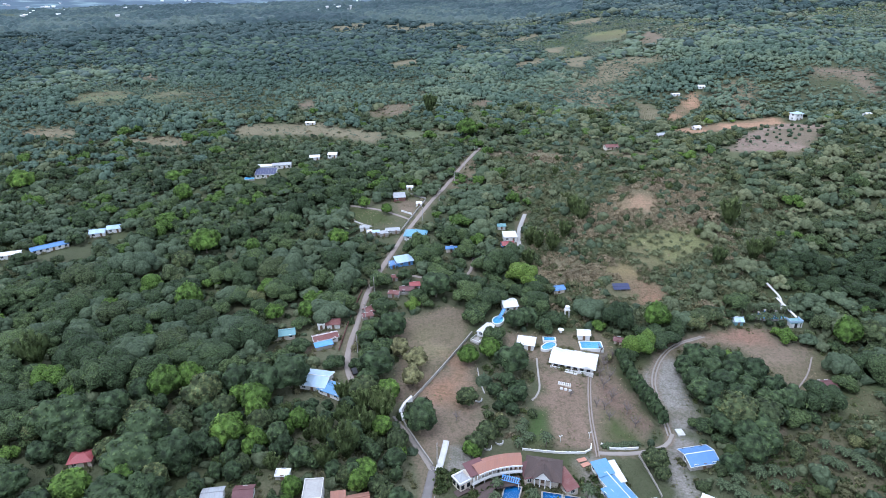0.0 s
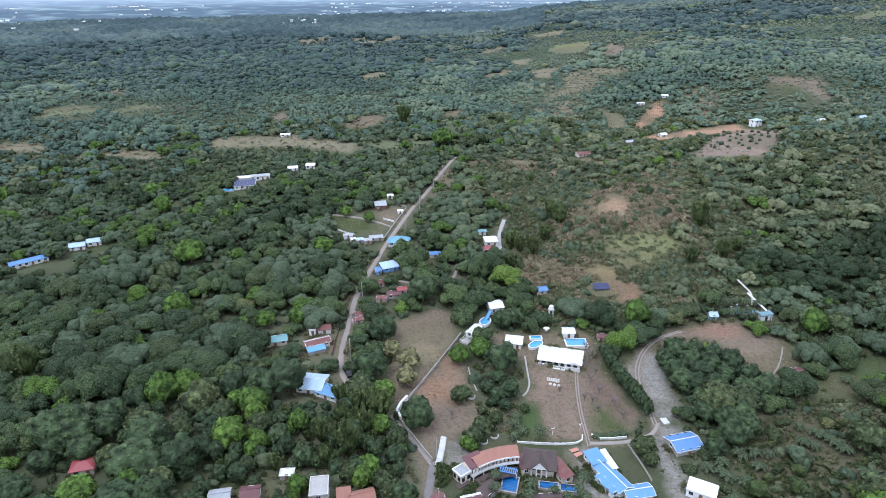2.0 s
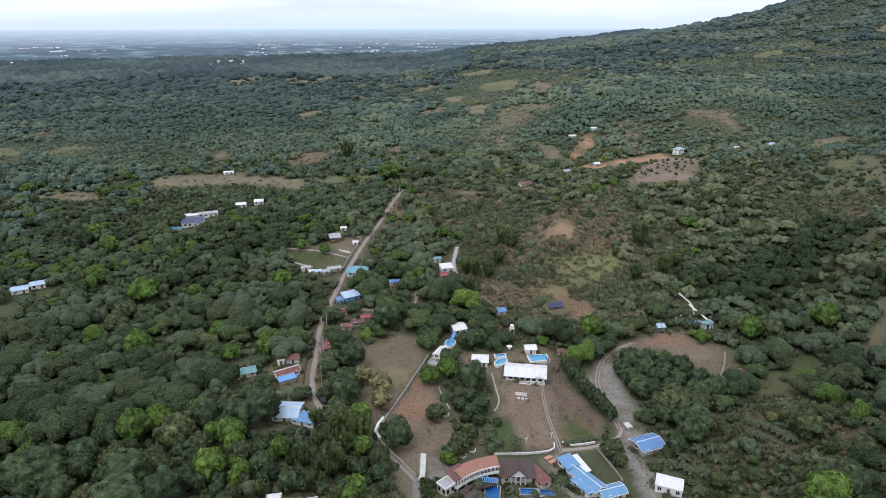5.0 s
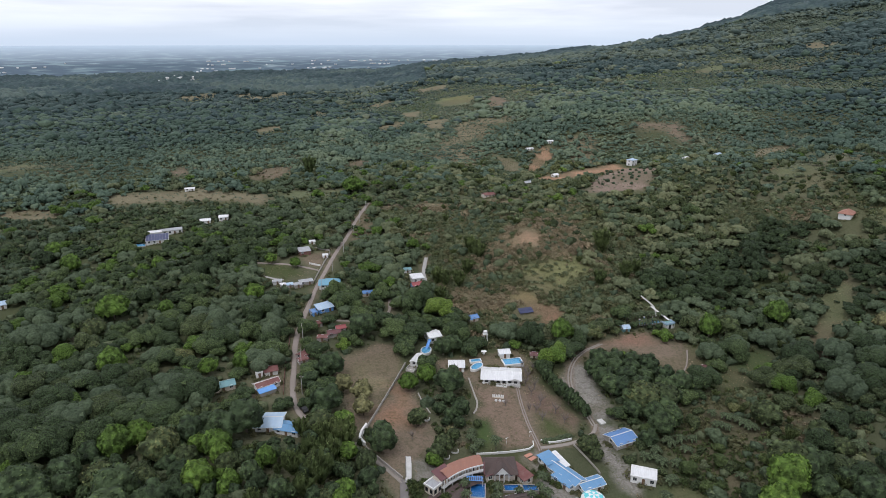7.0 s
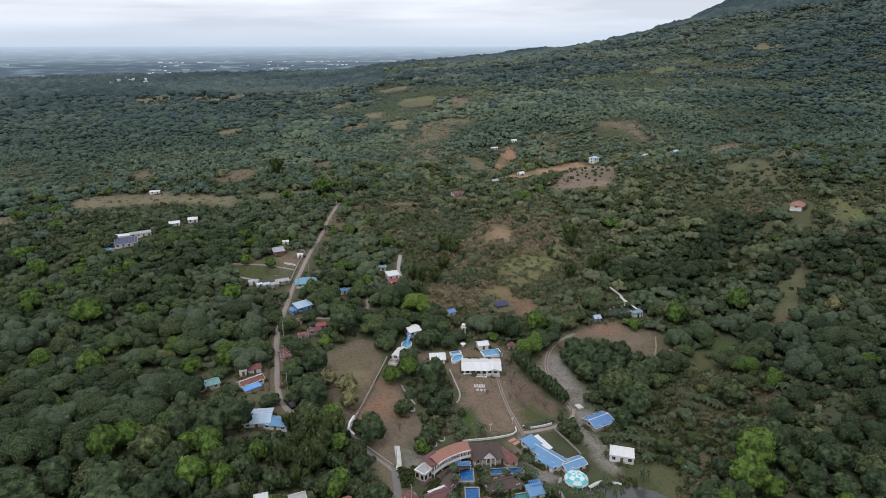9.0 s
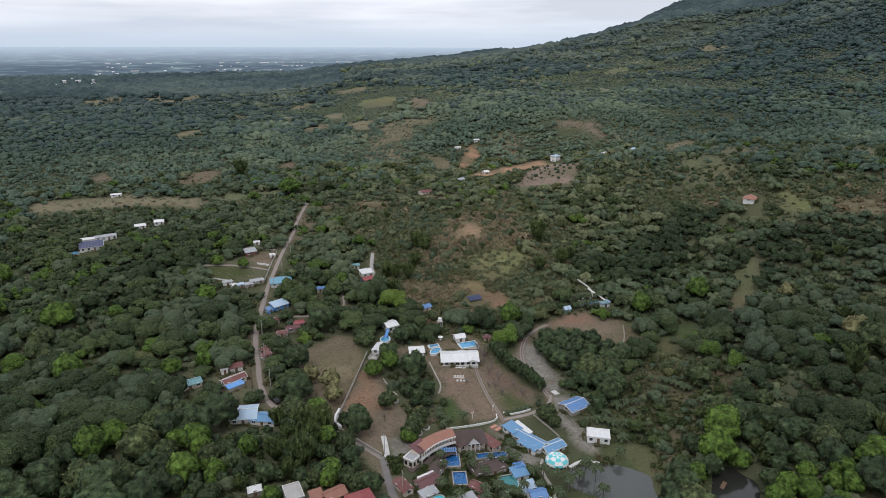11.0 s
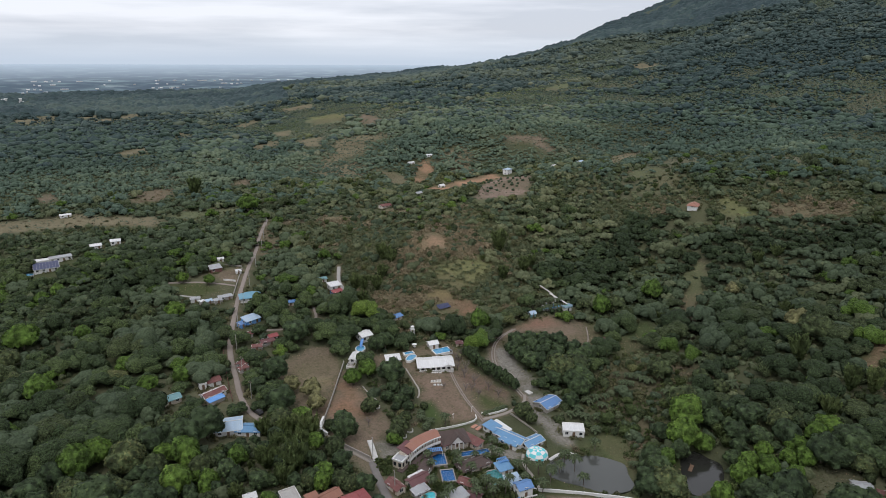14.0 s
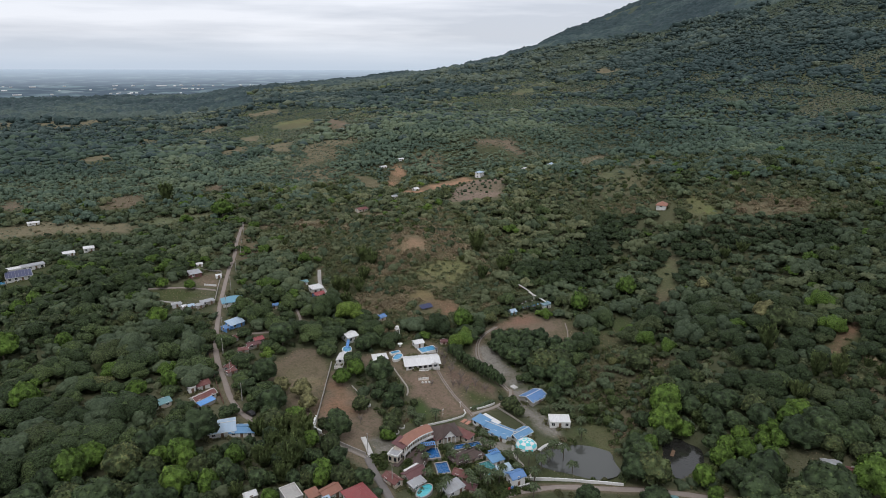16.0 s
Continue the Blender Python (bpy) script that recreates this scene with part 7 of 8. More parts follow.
for q in ((124.5, 214.6, 2.2, 3), (127, 214.2, 2.4, 3.6), (129.6, 214.4, 2.2, 3.2), (133.5, 214, 2.3, 3.4), (126, 220, 2.4, 4), (129.5, 220.4, 2.4, 4.4), (133, 220, 2.4, 4), (121, 219, 2.2, 4), (31, 148, 2.6, 5), (19, 104, 2.4, 6), (17, 97, 2.4, 6), (36, 94, 2.4, 5), (73, 112, 2.4, 5), (58.5, 111, 2.8, 6), (59, 106, 2.8, 7), (42, 101, 2.6, 5), (39.4, 128, 2.4, 5), (25, 108, 2.4, 6), (9, 115, 2.2, 5), (24, 126, 2.2, 4.5), (38, 121, 2.2, 5), (40, 113, 2.2, 5), (57, 99, 2.4, 5), (49, 106, 2.4, 5), (22.6, 122.4, 2.2, 4), (13.5, 124.5, 2.0, 4), (24.6, 117, 2.2, 5), (28, 106, 2.3, 5), (12, 108.6, 2.2, 5), (14.6, 129.6, 2, 4), (21, 109, 2.3, 5), (30.4, 124.6, 1.8, 3.5), (39, 106.6, 2.2, 4.5), (8.6, 106, 2.2, 5), (33.4, 121.8, 1.8, 4), (43.4, 112.4, 2.2, 5), (131, 220.6, 2.2, 3.5), (135, 221, 2.2, 3.5), (127.6, 220, 2.0, 3.2), (138, 219, 2.2, 3.6), (133, 216, 1.8, 3), (129, 215.8, 1.8, 3), (30, 104.6, 2.2, 5), (26.4, 107.6, 2.2, 5), (24.8, 103.6, 2.2, 5), (46.4, 109.6, 2.2, 5), (47.6, 104.4, 2.2, 5), (54, 107.8, 2.2, 5), (37.2, 124.6, 1.8, 4), (33.6, 107.8, 2, 4.5)):
    palm(*q)


# ---- the woods ----
# the resort's yards and lots, where only the planted trees stand
KEPT_OPEN = [np.array(p, float) for p in ([(-4, 98), (62, 96), (66, 112), (66, 128), (60, 150), (68, 158), (64, 186), (60, 206), (34, 206), (31, 186), (31, 147), (-2, 140)], [(-20, 212), (8, 222), (12, 190), (-2, 140), (-12, 158), (-18, 172)])]


def open_at(x, y):
    """Share of open land, with houses, roads and single trees kept clear."""
    _, o = covers(x, y)
    for poly in KEPT_OPEN:
        o = np.where(signed_distance(x, y, poly) < 0, 1, o)
    for cx, cy, r in CLEARED:
        o = np.where(np.hypot(x - cx, y - cy) < r + 1.2, 1, o)
    return o


def scattered(step, near, far, seed):
    """Jittered places between two distances, over the whole of the view."""
    r = np.random.default_rng(seed)
    n = int(far / step) + 2
    i, j = np.meshgrid(np.arange(-n, n), np.arange(0, int(n * 1.15)))
    x = (i + 0.5 * (j % 2) + r.uniform(-0.36, 0.36, i.shape)) * step
    y = (j * 0.9 + r.uniform(-0.36, 0.36, i.shape)) * step
    x, y = x.ravel(), y.ravel()
    d, a = np.hypot(x, y), np.degrees(np.arctan2(x + 40, y + 20))
    ok = (d > near) & (d < far) & (a > -42) & (a < 72)
    return x[ok], y[ok], r


def keep_off(x, y, r, extra=0.0):
    """False where a tree would stand in one that is there already."""
    ok = np.ones(len(x), bool)
    for cx, cy, cr in PLACED:
        ok &= np.hypot(x - cx, y - cy) > (cr + r) * 0.62 + extra
    return ok


def hides(x, y, rad):
    """Share of open land that a tree would hide from the air, south-west of it."""
    dx, dy = x + 35, y + 15
    most = np.zeros(len(x))
    for f in (0.3, 0.6, 0.9):
        s = f * 1.9 * rad / 125
        o = covers(x + dx * s, y + dy * s)[1] if f > 0.3 else open_at(x + dx * s, y + dy * s)
        most = np.maximum(most, o)
    return most


def bake(name, label, shapes, x, y, r, high, tint, material, sink=0.45):
    """Many trees as one mesh of stuff."""
    vs, fs, ts, ss, n = [], [], [], [], 0
    pick, turn = rng.integers(0, len(shapes), len(x)), rng.uniform(0, 6.283, len(x))
    z = land(x, y)
    for k, (v, f, t, s) in enumerate(shapes):
        m = pick == k
        c, q = np.cos(turn[m])[:, None], np.sin(turn[m])[:, None]
        vx, vy = v[:, 0] * c - v[:, 1] * q, v[:, 0] * q + v[:, 1] * c
        rad = r[m][:, None]
        P = np.stack([vx * rad + x[m][:, None], vy * rad + y[m][:, None], (v[:, 2] + sink) * rad * high[m][:, None] + z[m][:, None]], -1)
        cnt = m.sum()
        vs.append(P.reshape(-1, 3))
        fs.append((f[None] + (np.arange(cnt) * len(v))[:, None, None] + n).reshape(-1, 3))
        ts.append((t[None] + tint[m][:, None]).ravel())
        ss.append(np.tile(s, cnt))
        n += cnt * len(v)
    ob = new(name, array_mesh(name, np.concatenate(vs), np.concatenate(fs), material, tint=np.clip(np.concatenate(ts), 0, 1.2), smooth=np.concatenate(ss)))
    return tagged(ob, label, "woods", kind="stuff")


PALE_SLOPES = [np.array(p, float) for p in (
    [(230, 284), (288, 248), (302, 270), (325, 342), (304, 347), (236, 322)], [(32, 335), (58, 312), (92, 345), (118, 415), (92, 440), (44, 412)], [(150, 330), (178, 340), (176, 372), (150, 366)],
    [(288, 242), (302, 215), (326, 165), (350, 158), (356, 205), (332, 242), (305, 258)], [(250, 390), (299, 385), (264, 324), (229, 331)], [(170, 60), (184, 62), (190, 74), (176, 76)])]
DRY_SLOPES = [p for c, p, s, w in PATCHES if c in (DRYBRUSH, ORANGESOIL, STRAW)]


def dryness(x, y):
    """How dry the brush is, by the nearest dry slope."""
    d = np.full(np.shape(x), 99.0)
    for poly in DRY_SLOPES:
        d = np.minimum(d, signed_distance(x, y, poly))
    return np.clip(0.75 - d / 9, 0, 1)


def zones(x, y):
    """Share of brush: the hill, the ravine and the slope east of the ponds."""
    hill = np.clip(0.75 - signed_distance(x, y, np.array([(50, 225), (100, 222), (130, 240), (165, 290), (150, 330), (100, 350), (60, 320), (48, 280)], float)) / 30, 0, 1)
    for poly in PALE_SLOPES:
        hill = np.maximum(hill, np.clip(0.7 - signed_distance(x, y, poly) / 16, 0, 1))
    east = np.clip(0.8 - signed_distance(x, y, np.array([(66, 116), (76, 122), (90, 114), (78, 96), (88, 100), (101, 108), (116, 114), (134, 124), (148, 132), (146, 150), (120, 156), (100, 148), (84, 130)], float)) / 8, 0, 1)
    yard = np.clip(0.7 - signed_distance(x, y, np.array([(14, 150), (30, 148), (30, 184), (14, 186)], float)) / 5, 0, 1)
    return np.maximum(np.maximum(hill, east), yard)


def slope_tint(x, y):
    """Leaf tint made paler on the middle slopes to stand in for haze, deeper on the eastern ones."""
    az = np.degrees(np.arctan2(x, y))
    return 0.3 * np.clip((44 - az) / 8, 0, 1) * np.clip((x - 40) / 80, 0, 1) * np.clip((y - 230) / 60, 0, 1) - 0.22 * np.clip((az - 44) / 6, 0, 1)


def dark_belt(x, y):
    """Belts of dark trees on the eastern ridges."""
    d = np.minimum(to_line(x, y, np.array([(226, 200), (250, 206), (272, 196), (284, 180), (300, 158)], float)), to_line(x, y, np.array([(160, 246), (178, 234), (217, 253), (252, 268)], float)))
    return np.clip(1.6 - d / 12, 0, 1)


# close to the camera's way, each tree a thing
x, y, r = scattered(6.2, 95, 560, 1)
rad = np.clip(r.lognormal(1.37, 0.33, len(x)), 1.9, 6.8) * np.where(x < 25, 1.08, 1.0) * (0.8 + 0.4 * fractal(x, y, 60, 81))
rad = rad * np.interp(np.hypot(x, y), (250, 480), (1.0, 0.8))
brush = zones(x, y)
rad = np.where(brush > r.uniform(0.2, 0.9, len(x)), np.clip(r.lognormal(0.85, 0.38, len(x)), 1.2, 4.2), rad)
hidden = hides(x, y, rad)
rad = np.where((hidden > np.where(y > 330, 0.5, 0.7)) & (r.random(len(x)) < np.where(y > 380, 0.96, 0.86)), r.uniform(0.9, 1.7, len(x)), rad)
keep = (open_at(x, y) < r.uniform(0.15, 1, len(x))) & keep_off(x, y, rad)
keep &= fractal(x, y, 38, 91) + 0.25 * r.uniform(-1, 1, len(x)) > np.where(x > 60, 0.2, 0.29)
keep &= ~((brush > 0.5) & (r.random(len(x)) < 0.34)) & ~((np.hypot(x, y) > 430) & (wildness(x, y) < 0.45) & (r.random(len(x)) < 0.7))
x, y, rad, brush = x[keep], y[keep], rad[keep], brush[keep]
WOOD_X, WOOD_Y, WOOD_R = x, y, rad
close = (rad > 2) & (y < 215) & (x > -112) & (x < 150)
order = np.argsort(np.where(close, np.hypot(x + 20, y), 1e6))[: min(250, close.sum())]
single = np.zeros(len(x), bool)
single[order] = True
for a, b, c, q in zip(x[single], y[single], rad[single], brush[single]):
    u = random.random()
    plant(KIND["scrub" if c < 2.5 or q > 0.7 else "bright" if u < 0.05 else "olive" if u < (0.2 if a > 75 else 0.15) else "bamboo" if a > 80 and u > 0.92 else "mango"], a, b, c, random.uniform(0.85, 1.2))
x, y, rad, brush = x[~single], y[~single], rad[~single], brush[~single]
u, w = rng.random(len(x)), np.clip(0.45 * rng.random(len(x)) + 0.55 * ((fractal(x, y, 34, 109) - 0.5) * 2.6 + 0.5), 0, 0.999)
away = np.clip((np.hypot(x, y) - np.where(x < 60, 400, 300)) / np.where(x < 60, 160, 200), 0, 1)
mixed = np.clip((x - 90) / 60, 0, 1) * np.clip((np.hypot(x, y) - 220) / 80, 0, 0.7)
patchy = fractal(x, y, 45, 93)
kind = np.where(u < 0.05 + 0.12 * (patchy > 0.58) * (x < 150), 1, np.where(u < 0.17 + 0.1 * np.clip((x - 80) / 40, 0, 1), 2, 0))
other = np.where(w * 7 % 1 < 0.1, 5, np.where(w * 7 % 1 > 0.92, 6, 4))
kind = np.where((kind == 0) & (w < np.maximum(away, mixed)), other, kind)
slope = np.digitize(u, (0.3, 0.62, 0.72, 0.8))
kind = np.where(brush > 0.6, np.array((3, 5, 2, 4, 6))[slope], np.where(rad < 2.2, 3, kind))
kind = np.where((brush > 0.3) & (dryness(x, y) > 0.15 + 0.7 * rng.random(len(x))) & (kind != 6), 8, kind)
paler = (x > 25) & (x < 280) & (y > 225) & (fractal(x, y, 42, 131) + 0.12 * rng.normal(0, 1, len(x)) > 0.44)
kind = np.where(paler & ((kind == 0) | (kind == 4)), np.where(rng.random(len(x)) < 0.8, 5, 2), kind)
kind = np.where(dark_belt(x, y) > 0.3, 0, kind)
dist = np.hypot(x + 20, y)
# farther mango trees take the haze-paled leaf colour
kind = np.where((kind == 0) & (rng.random(len(x)) < np.clip((dist - 195) / 110, 0.05, np.where(x < 0, 0.75, 0.95)) * np.clip(0.5 + 3.5 * (fractal(x, y, 40, 111) - 0.45), 0.2, 1.15)) & (dark_belt(x, y) < 0.4), 7, kind)
kind = np.where((kind == 4) & (dist < 430), 7, np.where((kind == 5) & (dist < 250), 2, kind))
MID = [clump_shape(700 + i, 2, 8, 70, random.uniform(0.75, 1.25), 0.12) for i in range(14)]
LOW = [clump_shape(800 + i, 1, 6, 30, random.uniform(0.7, 1.35), 0.17) for i in range(16)]
near = np.hypot(x + 30, y + 15) < 290
FLUFF = [spray_shape(960 + i, 90, 0.24, 0.85) for i in range(6)]
PLUME = [plume_shape(980 + i, 1, 11, 90) for i in range(4)]
tone = rng.normal(0, 0.13, len(x)) + 0.9 * (fractal(x, y, 55, 94) - 0.5) - 0.35 * dark_belt(x, y) + slope_tint(x, y)
for k, nm, lb, mt in ((0, "mango_grove", "dense dark green mango grove with domed crowns", MANGO), (7, "mixed_grove", "dense broadleaf trees in a green paled for haze", MIDGREEN), (1, "young_grove", "scattered bright green trees", BRIGHT), (2, "olive_grove", "scattered olive broadleaf trees", OLIVE), (3, "scrub", "dry olive scrub on the slopes", SCRUB), (8, "dry_scrub", "dry brown scrub on the hill", DRYSCRUB), (4, "broadleaf_grove", "dense green broadleaf woods", FOREST), (5, "broadleaf_grove", "paler scrubby broadleaf trees", PALEOLIVE), (6, "bamboo_grove", "feathery light green bamboo on the slopes", BAMBOO)):
    for zone, shapes in ((near, MID), (~near, LOW)):
        m = (kind == k) & zone
        if m.any():
            bake(nm, lb, FLUFF if k in (3, 8) else PLUME if k == 6 else shapes, x[m], y[m], rad[m], rng.uniform(0.8, 1.25, m.sum()) * (1.0 if shapes is MID else 0.86), tone[m], mt, 0.1 if k in (3, 8) else 0.42)

# young growth in the gaps of the woods
grid = np.zeros((600, 400), bool)
for a, b, c in list(zip(WOOD_X, WOOD_Y, WOOD_R)) + PLACED:
    i0, i1, j0, j1 = int((a + 600 - c) / 2), int((a + 600 + c) / 2) + 1, int((b - c) / 2), int((b + c) / 2) + 1
    ii, jj = np.mgrid[max(0, i0):min(600, i1), max(0, j0):min(400, j1)]
    grid[ii, jj] |= np.hypot(ii * 2 - 600 + 1 - a, jj * 2 + 1 - b) < c * 0.72
x, y, r = scattered(3.9, 100, 590, 12)
gi, gj = np.clip(((x + 600) / 2).astype(int), 0, 599), np.clip((y / 2).astype(int), 0, 399)
keep = ~grid[gi, gj] & (open_at(x, y) < 0.3) & ((fractal(x, y, 38, 91) > 0.3) | (np.hypot(x, y) > 240) | (x > 60)) & (r.random(len(x)) < np.where(x > 60, 0.9, 0.68))
keep &= (hides(x, y, np.full(len(x), 1.6)) < 0.8) & ((zones(x, y) < 0.5) | (r.random(len(x)) < 0.6)) & ((np.hypot(x, y) < 430) | (wildness(x, y) > 0.44))
x, y = x[keep], y[keep]
FILL = [crown_shape(1200 + i, 1, 7, 8, 0.9, (0.34, 0.55), 0.3, 0.12) for i in range(8)]
rad = np.clip(r.lognormal(0.68, 0.3, len(x)), 1.0, 3.4)
u = r.random(len(x)) + 0.7 * (fractal(x, y, 30, 97) - 0.5)
for lo, hi, lb, mt in ((-2, 0.4, "young green trees in the gaps of the woods", MIDGREEN), (0.4, 0.75, "olive saplings in the gaps of the woods", OLIVE), (0.75, 3, "pale saplings in the gaps of the woods", PALEOLIVE)):
    m = (u > lo) & (u <= hi)
    bake("young_growth", lb, FILL, x[m], y[m], rad[m], r.uniform(0.8, 1.5, m.sum()), rng.normal(0, 0.2, m.sum()) + 0.8 * (fractal(x[m], y[m], 70, 94) - 0.5), mt, 0.2)

# undergrowth in the gaps, brush on the slopes
BUSH = [crown_shape(900 + i, 2, 14, 18, 0.8, (0.3, 0.5), 0.2, 0.1) for i in range(3)]
SPRAY = [spray_shape(920 + i, 24, 0.31) for i in range(6)]
DOME = [spray_shape(930 + i, 46, 0.25, 0.72) for i in range(8)]
TUFT = [spray_shape(940 + i, 5, 0.6, 0.5) for i in range(6)]
x, y, r = scattered(2.5, 95, 420, 2)
zone = zones(x, y)
keep = (open_at(x, y) < 0.8 * r.uniform(0.1, 1, len(x))) & (r.random(len(x)) < 0.09 * (y < 300) + 0.2 * (x > 60) * (y < 210) + 0.9 * zone * (y < 205) + 0.7 * (signed_distance(x, y, np.array([(-64, 126), (-8, 126), (-8, 138), (-12, 148), (-22, 162), (-40, 166), (-62, 150)], float)) < 0))
x, y, zone = x[keep], y[keep], zone[keep]
dry = (fractal(x, y, 26, 85) + 0.25 * r.uniform(-1, 1, len(x)) + 0.5 * dryness(x, y)) > 0.78
lush = ~dry & (fractal(x, y, 20, 86) > 0.5 + 0.25 * (zone > 0.4) * (y > 200))
for m, lb, mt in ((lush, "dark green undergrowth between trees", LUSH), (~dry & ~lush, "grey-green undergrowth and weeds between trees", SCRUB), (dry, "dry brown brush on the slopes", DRYSCRUB)):
    bake("undergrowth", lb, SPRAY, x[m], y[m], r.uniform(0.6, 1.3, m.sum()) * (1 + 0.8 * zone[m] * r.random(m.sum())), r.uniform(0.7, 1.4, m.sum()), rng.normal(0.05, 0.18, m.sum()), mt, 0.05)
# low soft brush that covers the hill
x, y, r = scattered(1.75, 200, 400, 14)
zone = zones(x, y)
keep = (zone > 0.3) & (x > 40) & (open_at(x, y) < 0.85 * r.uniform(0.2, 1, len(x))) & (r.random(len(x)) < 0.9)
x, y = x[keep], y[keep]
tone = 0.1 + fractal(x, y, 22, 113) * 0.75 + 0.2 * r.uniform(-1, 1, len(x)) + 0.42 * dryness(x, y)
for lo, hi, lb, mt in ((-1, 0.34, "deep green brush on the hill", PALEOLIVE), (0.34, 0.56, "olive brush on the hill", HILLGREEN), (0.56, 0.68, "pale green brush on the hill", SCRUB), (0.68, 3, "dry buff brush on the hill", HILLDRY)):
    m = (tone > lo) & (tone <= hi)
    bake("hill_brush", lb, DOME, x[m], y[m], r.lognormal(0.25, 0.35, m.sum()), r.uniform(0.7, 1.3, m.sum()), rng.normal(0.05, 0.17, m.sum()) + 0.9 * (fractal(x[m], y[m], 14, 115) - 0.5), mt, 0.12)
# bushes against the houses' walls
hx, hy = [], []
for cx, cy, length, width, yaw in HOMES:
    c, s = math.cos(radians(yaw)), math.sin(radians(yaw))
    for _ in range(int((length + width) * 1.5)):
        e = random.choice((-1, 1))
        u, v = (random.uniform(-0.5, 0.5) * length, e * (width / 2 + random.uniform(0.7, 1.6))) if random.random() < length / (length + width) else (e * (length / 2 + random.uniform(0.7, 1.6)), random.uniform(-0.5, 0.5) * width)
        hx.append(cx + u * c - v * s)
        hy.append(cy + u * s + v * c)
hx, hy = np.array(hx), np.array(hy)
ok = np.ones(len(hx), bool)
for line, width in ROADS:
    ok &= to_line(hx, hy, line) > width / 2 + 0.5
hx, hy = hx[ok], hy[ok]
bake("garden_bushes", "loose green bushes against house walls", SPRAY, hx, hy, rng.uniform(0.6, 1.3, len(hx)), rng.uniform(0.8, 1.5, len(hx)), rng.normal(0.1, 0.2, len(hx)), SCRUB, 0.05)
x, y = rng.uniform(-2, 46, 2000), rng.uniform(98, 136, 2000)
ok = np.ones(len(x), bool)
for cx, cy, length, width, yaw in HOMES:
    c, s = math.cos(radians(yaw)), math.sin(radians(yaw))
    ok &= (np.abs((x - cx) * c + (y - cy) * s) > length / 2 + 0.6) | (np.abs(-(x - cx) * s + (y - cy) * c) > width / 2 + 0.6)
for ob in list(scene.objects):
    if ob.name.startswith("swimming_pool"):
        ok &= np.hypot(x - ob.location.x, y - ob.location.y) > 4.2
ok &= np.abs(np.hypot(x - CX, y - CY) - 24.4) > 3
ok &= to_line(x, y, np.array(TRACK)) > 1.8
bake("garden_bushes", "dark green shrubs round pools and cottages", SPRAY, x[ok], y[ok], rng.uniform(0.6, 1.7, ok.sum()), rng.uniform(0.8, 1.6, ok.sum()), rng.normal(0.0, 0.22, ok.sum()), LUSH, 0.05)
# clipped golden shrubs along the inn's drive
for i in range(15):
    f = i / 14
    sx_, sy_ = 14.3 - 5.1 * f + 0.5 * math.sin(6 * f), 132.1 - 20.8 * f
    sh = thing("garden_shrub", "clipped yellow-green shrub along a drive", "shrub", sx_, sy_, ground_z(sx_, sy_), i * 40, "drive shrubs")
    v_, f_, t_, s_ = spray_shape(1300 + i % 4, 60, 0.3, 1.3)
    part("foliage", array_mesh("foliage", v_ * 0.75, f_, BRIGHT if i % 3 else OLIVE, tint=t_, smooth=s_), None, sh)
# tufts of weed and dry grass on open ground
x, y, r = scattered(1.7, 95, 330, 6)
_, o = covers(x, y)
keep = (o > 0.3) & (o < 0.995) & (r.random(len(x)) < 0.9) | (o > 0.3) & (fractal(x, y, 8, 87) > 0.7)
for line, width in ROADS:
    keep &= to_line(x, y, line) > width / 2 + 0.4
x, y = x[keep], y[keep]
m = fractal(x, y, 18, 88) > 0.52
for q, lb, mt in ((m, "tufts of green weed on bare soil", SCRUB), (~m, "tufts of dry grass on bare soil", DRYSCRUB)):
    bake("weeds", lb, TUFT, x[q], y[q], r.uniform(0.2, 0.5, q.sum()), r.uniform(0.6, 1.2, q.sum()), rng.normal(0.1, 0.2, q.sum()), mt, 0.02)
x, y, r = scattered(4.0, 330, 720, 8)
_, o = covers(x, y)
keep = ((o > 0.3) & (o < 0.97) | (wildness(x, y) < 0.495) & (np.hypot(x, y) > 430)) & (r.random(len(x)) < 0.55)
x, y = x[keep], y[keep]
m = fractal(x, y, 40, 88) > 0.5
for q, lb, mt in ((m, "low green brush on far glades", PALEWOOD), (~m, "low dry brush on far glades", DRYSCRUB)):
    bake("far_brush", lb, TUFT, x[q], y[q], r.uniform(0.7, 1.7, q.sum()), r.uniform(0.5, 1.0, q.sum()), rng.normal(0.1, 0.2, q.sum()), mt, 0.02)
# orchard rows on the far bare field
x, y = np.meshgrid(np.arange(190, 270, 9.0), np.arange(384, 470, 9.0))
x, y = (x + rng.uniform(-1.5, 1.5, x.shape)).ravel(), (y + rng.uniform(-1.5, 1.5, y.shape)).ravel()
m = (signed_distance(x, y, np.array([(203, 432), (254, 474), (272, 440), (251, 405), (216, 380), (188, 386)], float)) < -2) & (rng.random(len(x)) < 0.8)
bake("orchard", "young round orchard trees on bare soil", BUSH, x[m], y[m], rng.uniform(0.9, 1.8, m.sum()), np.full(m.sum(), 1.1), rng.normal(0, 0.15, m.sum()), MIDGREEN, 0.4)

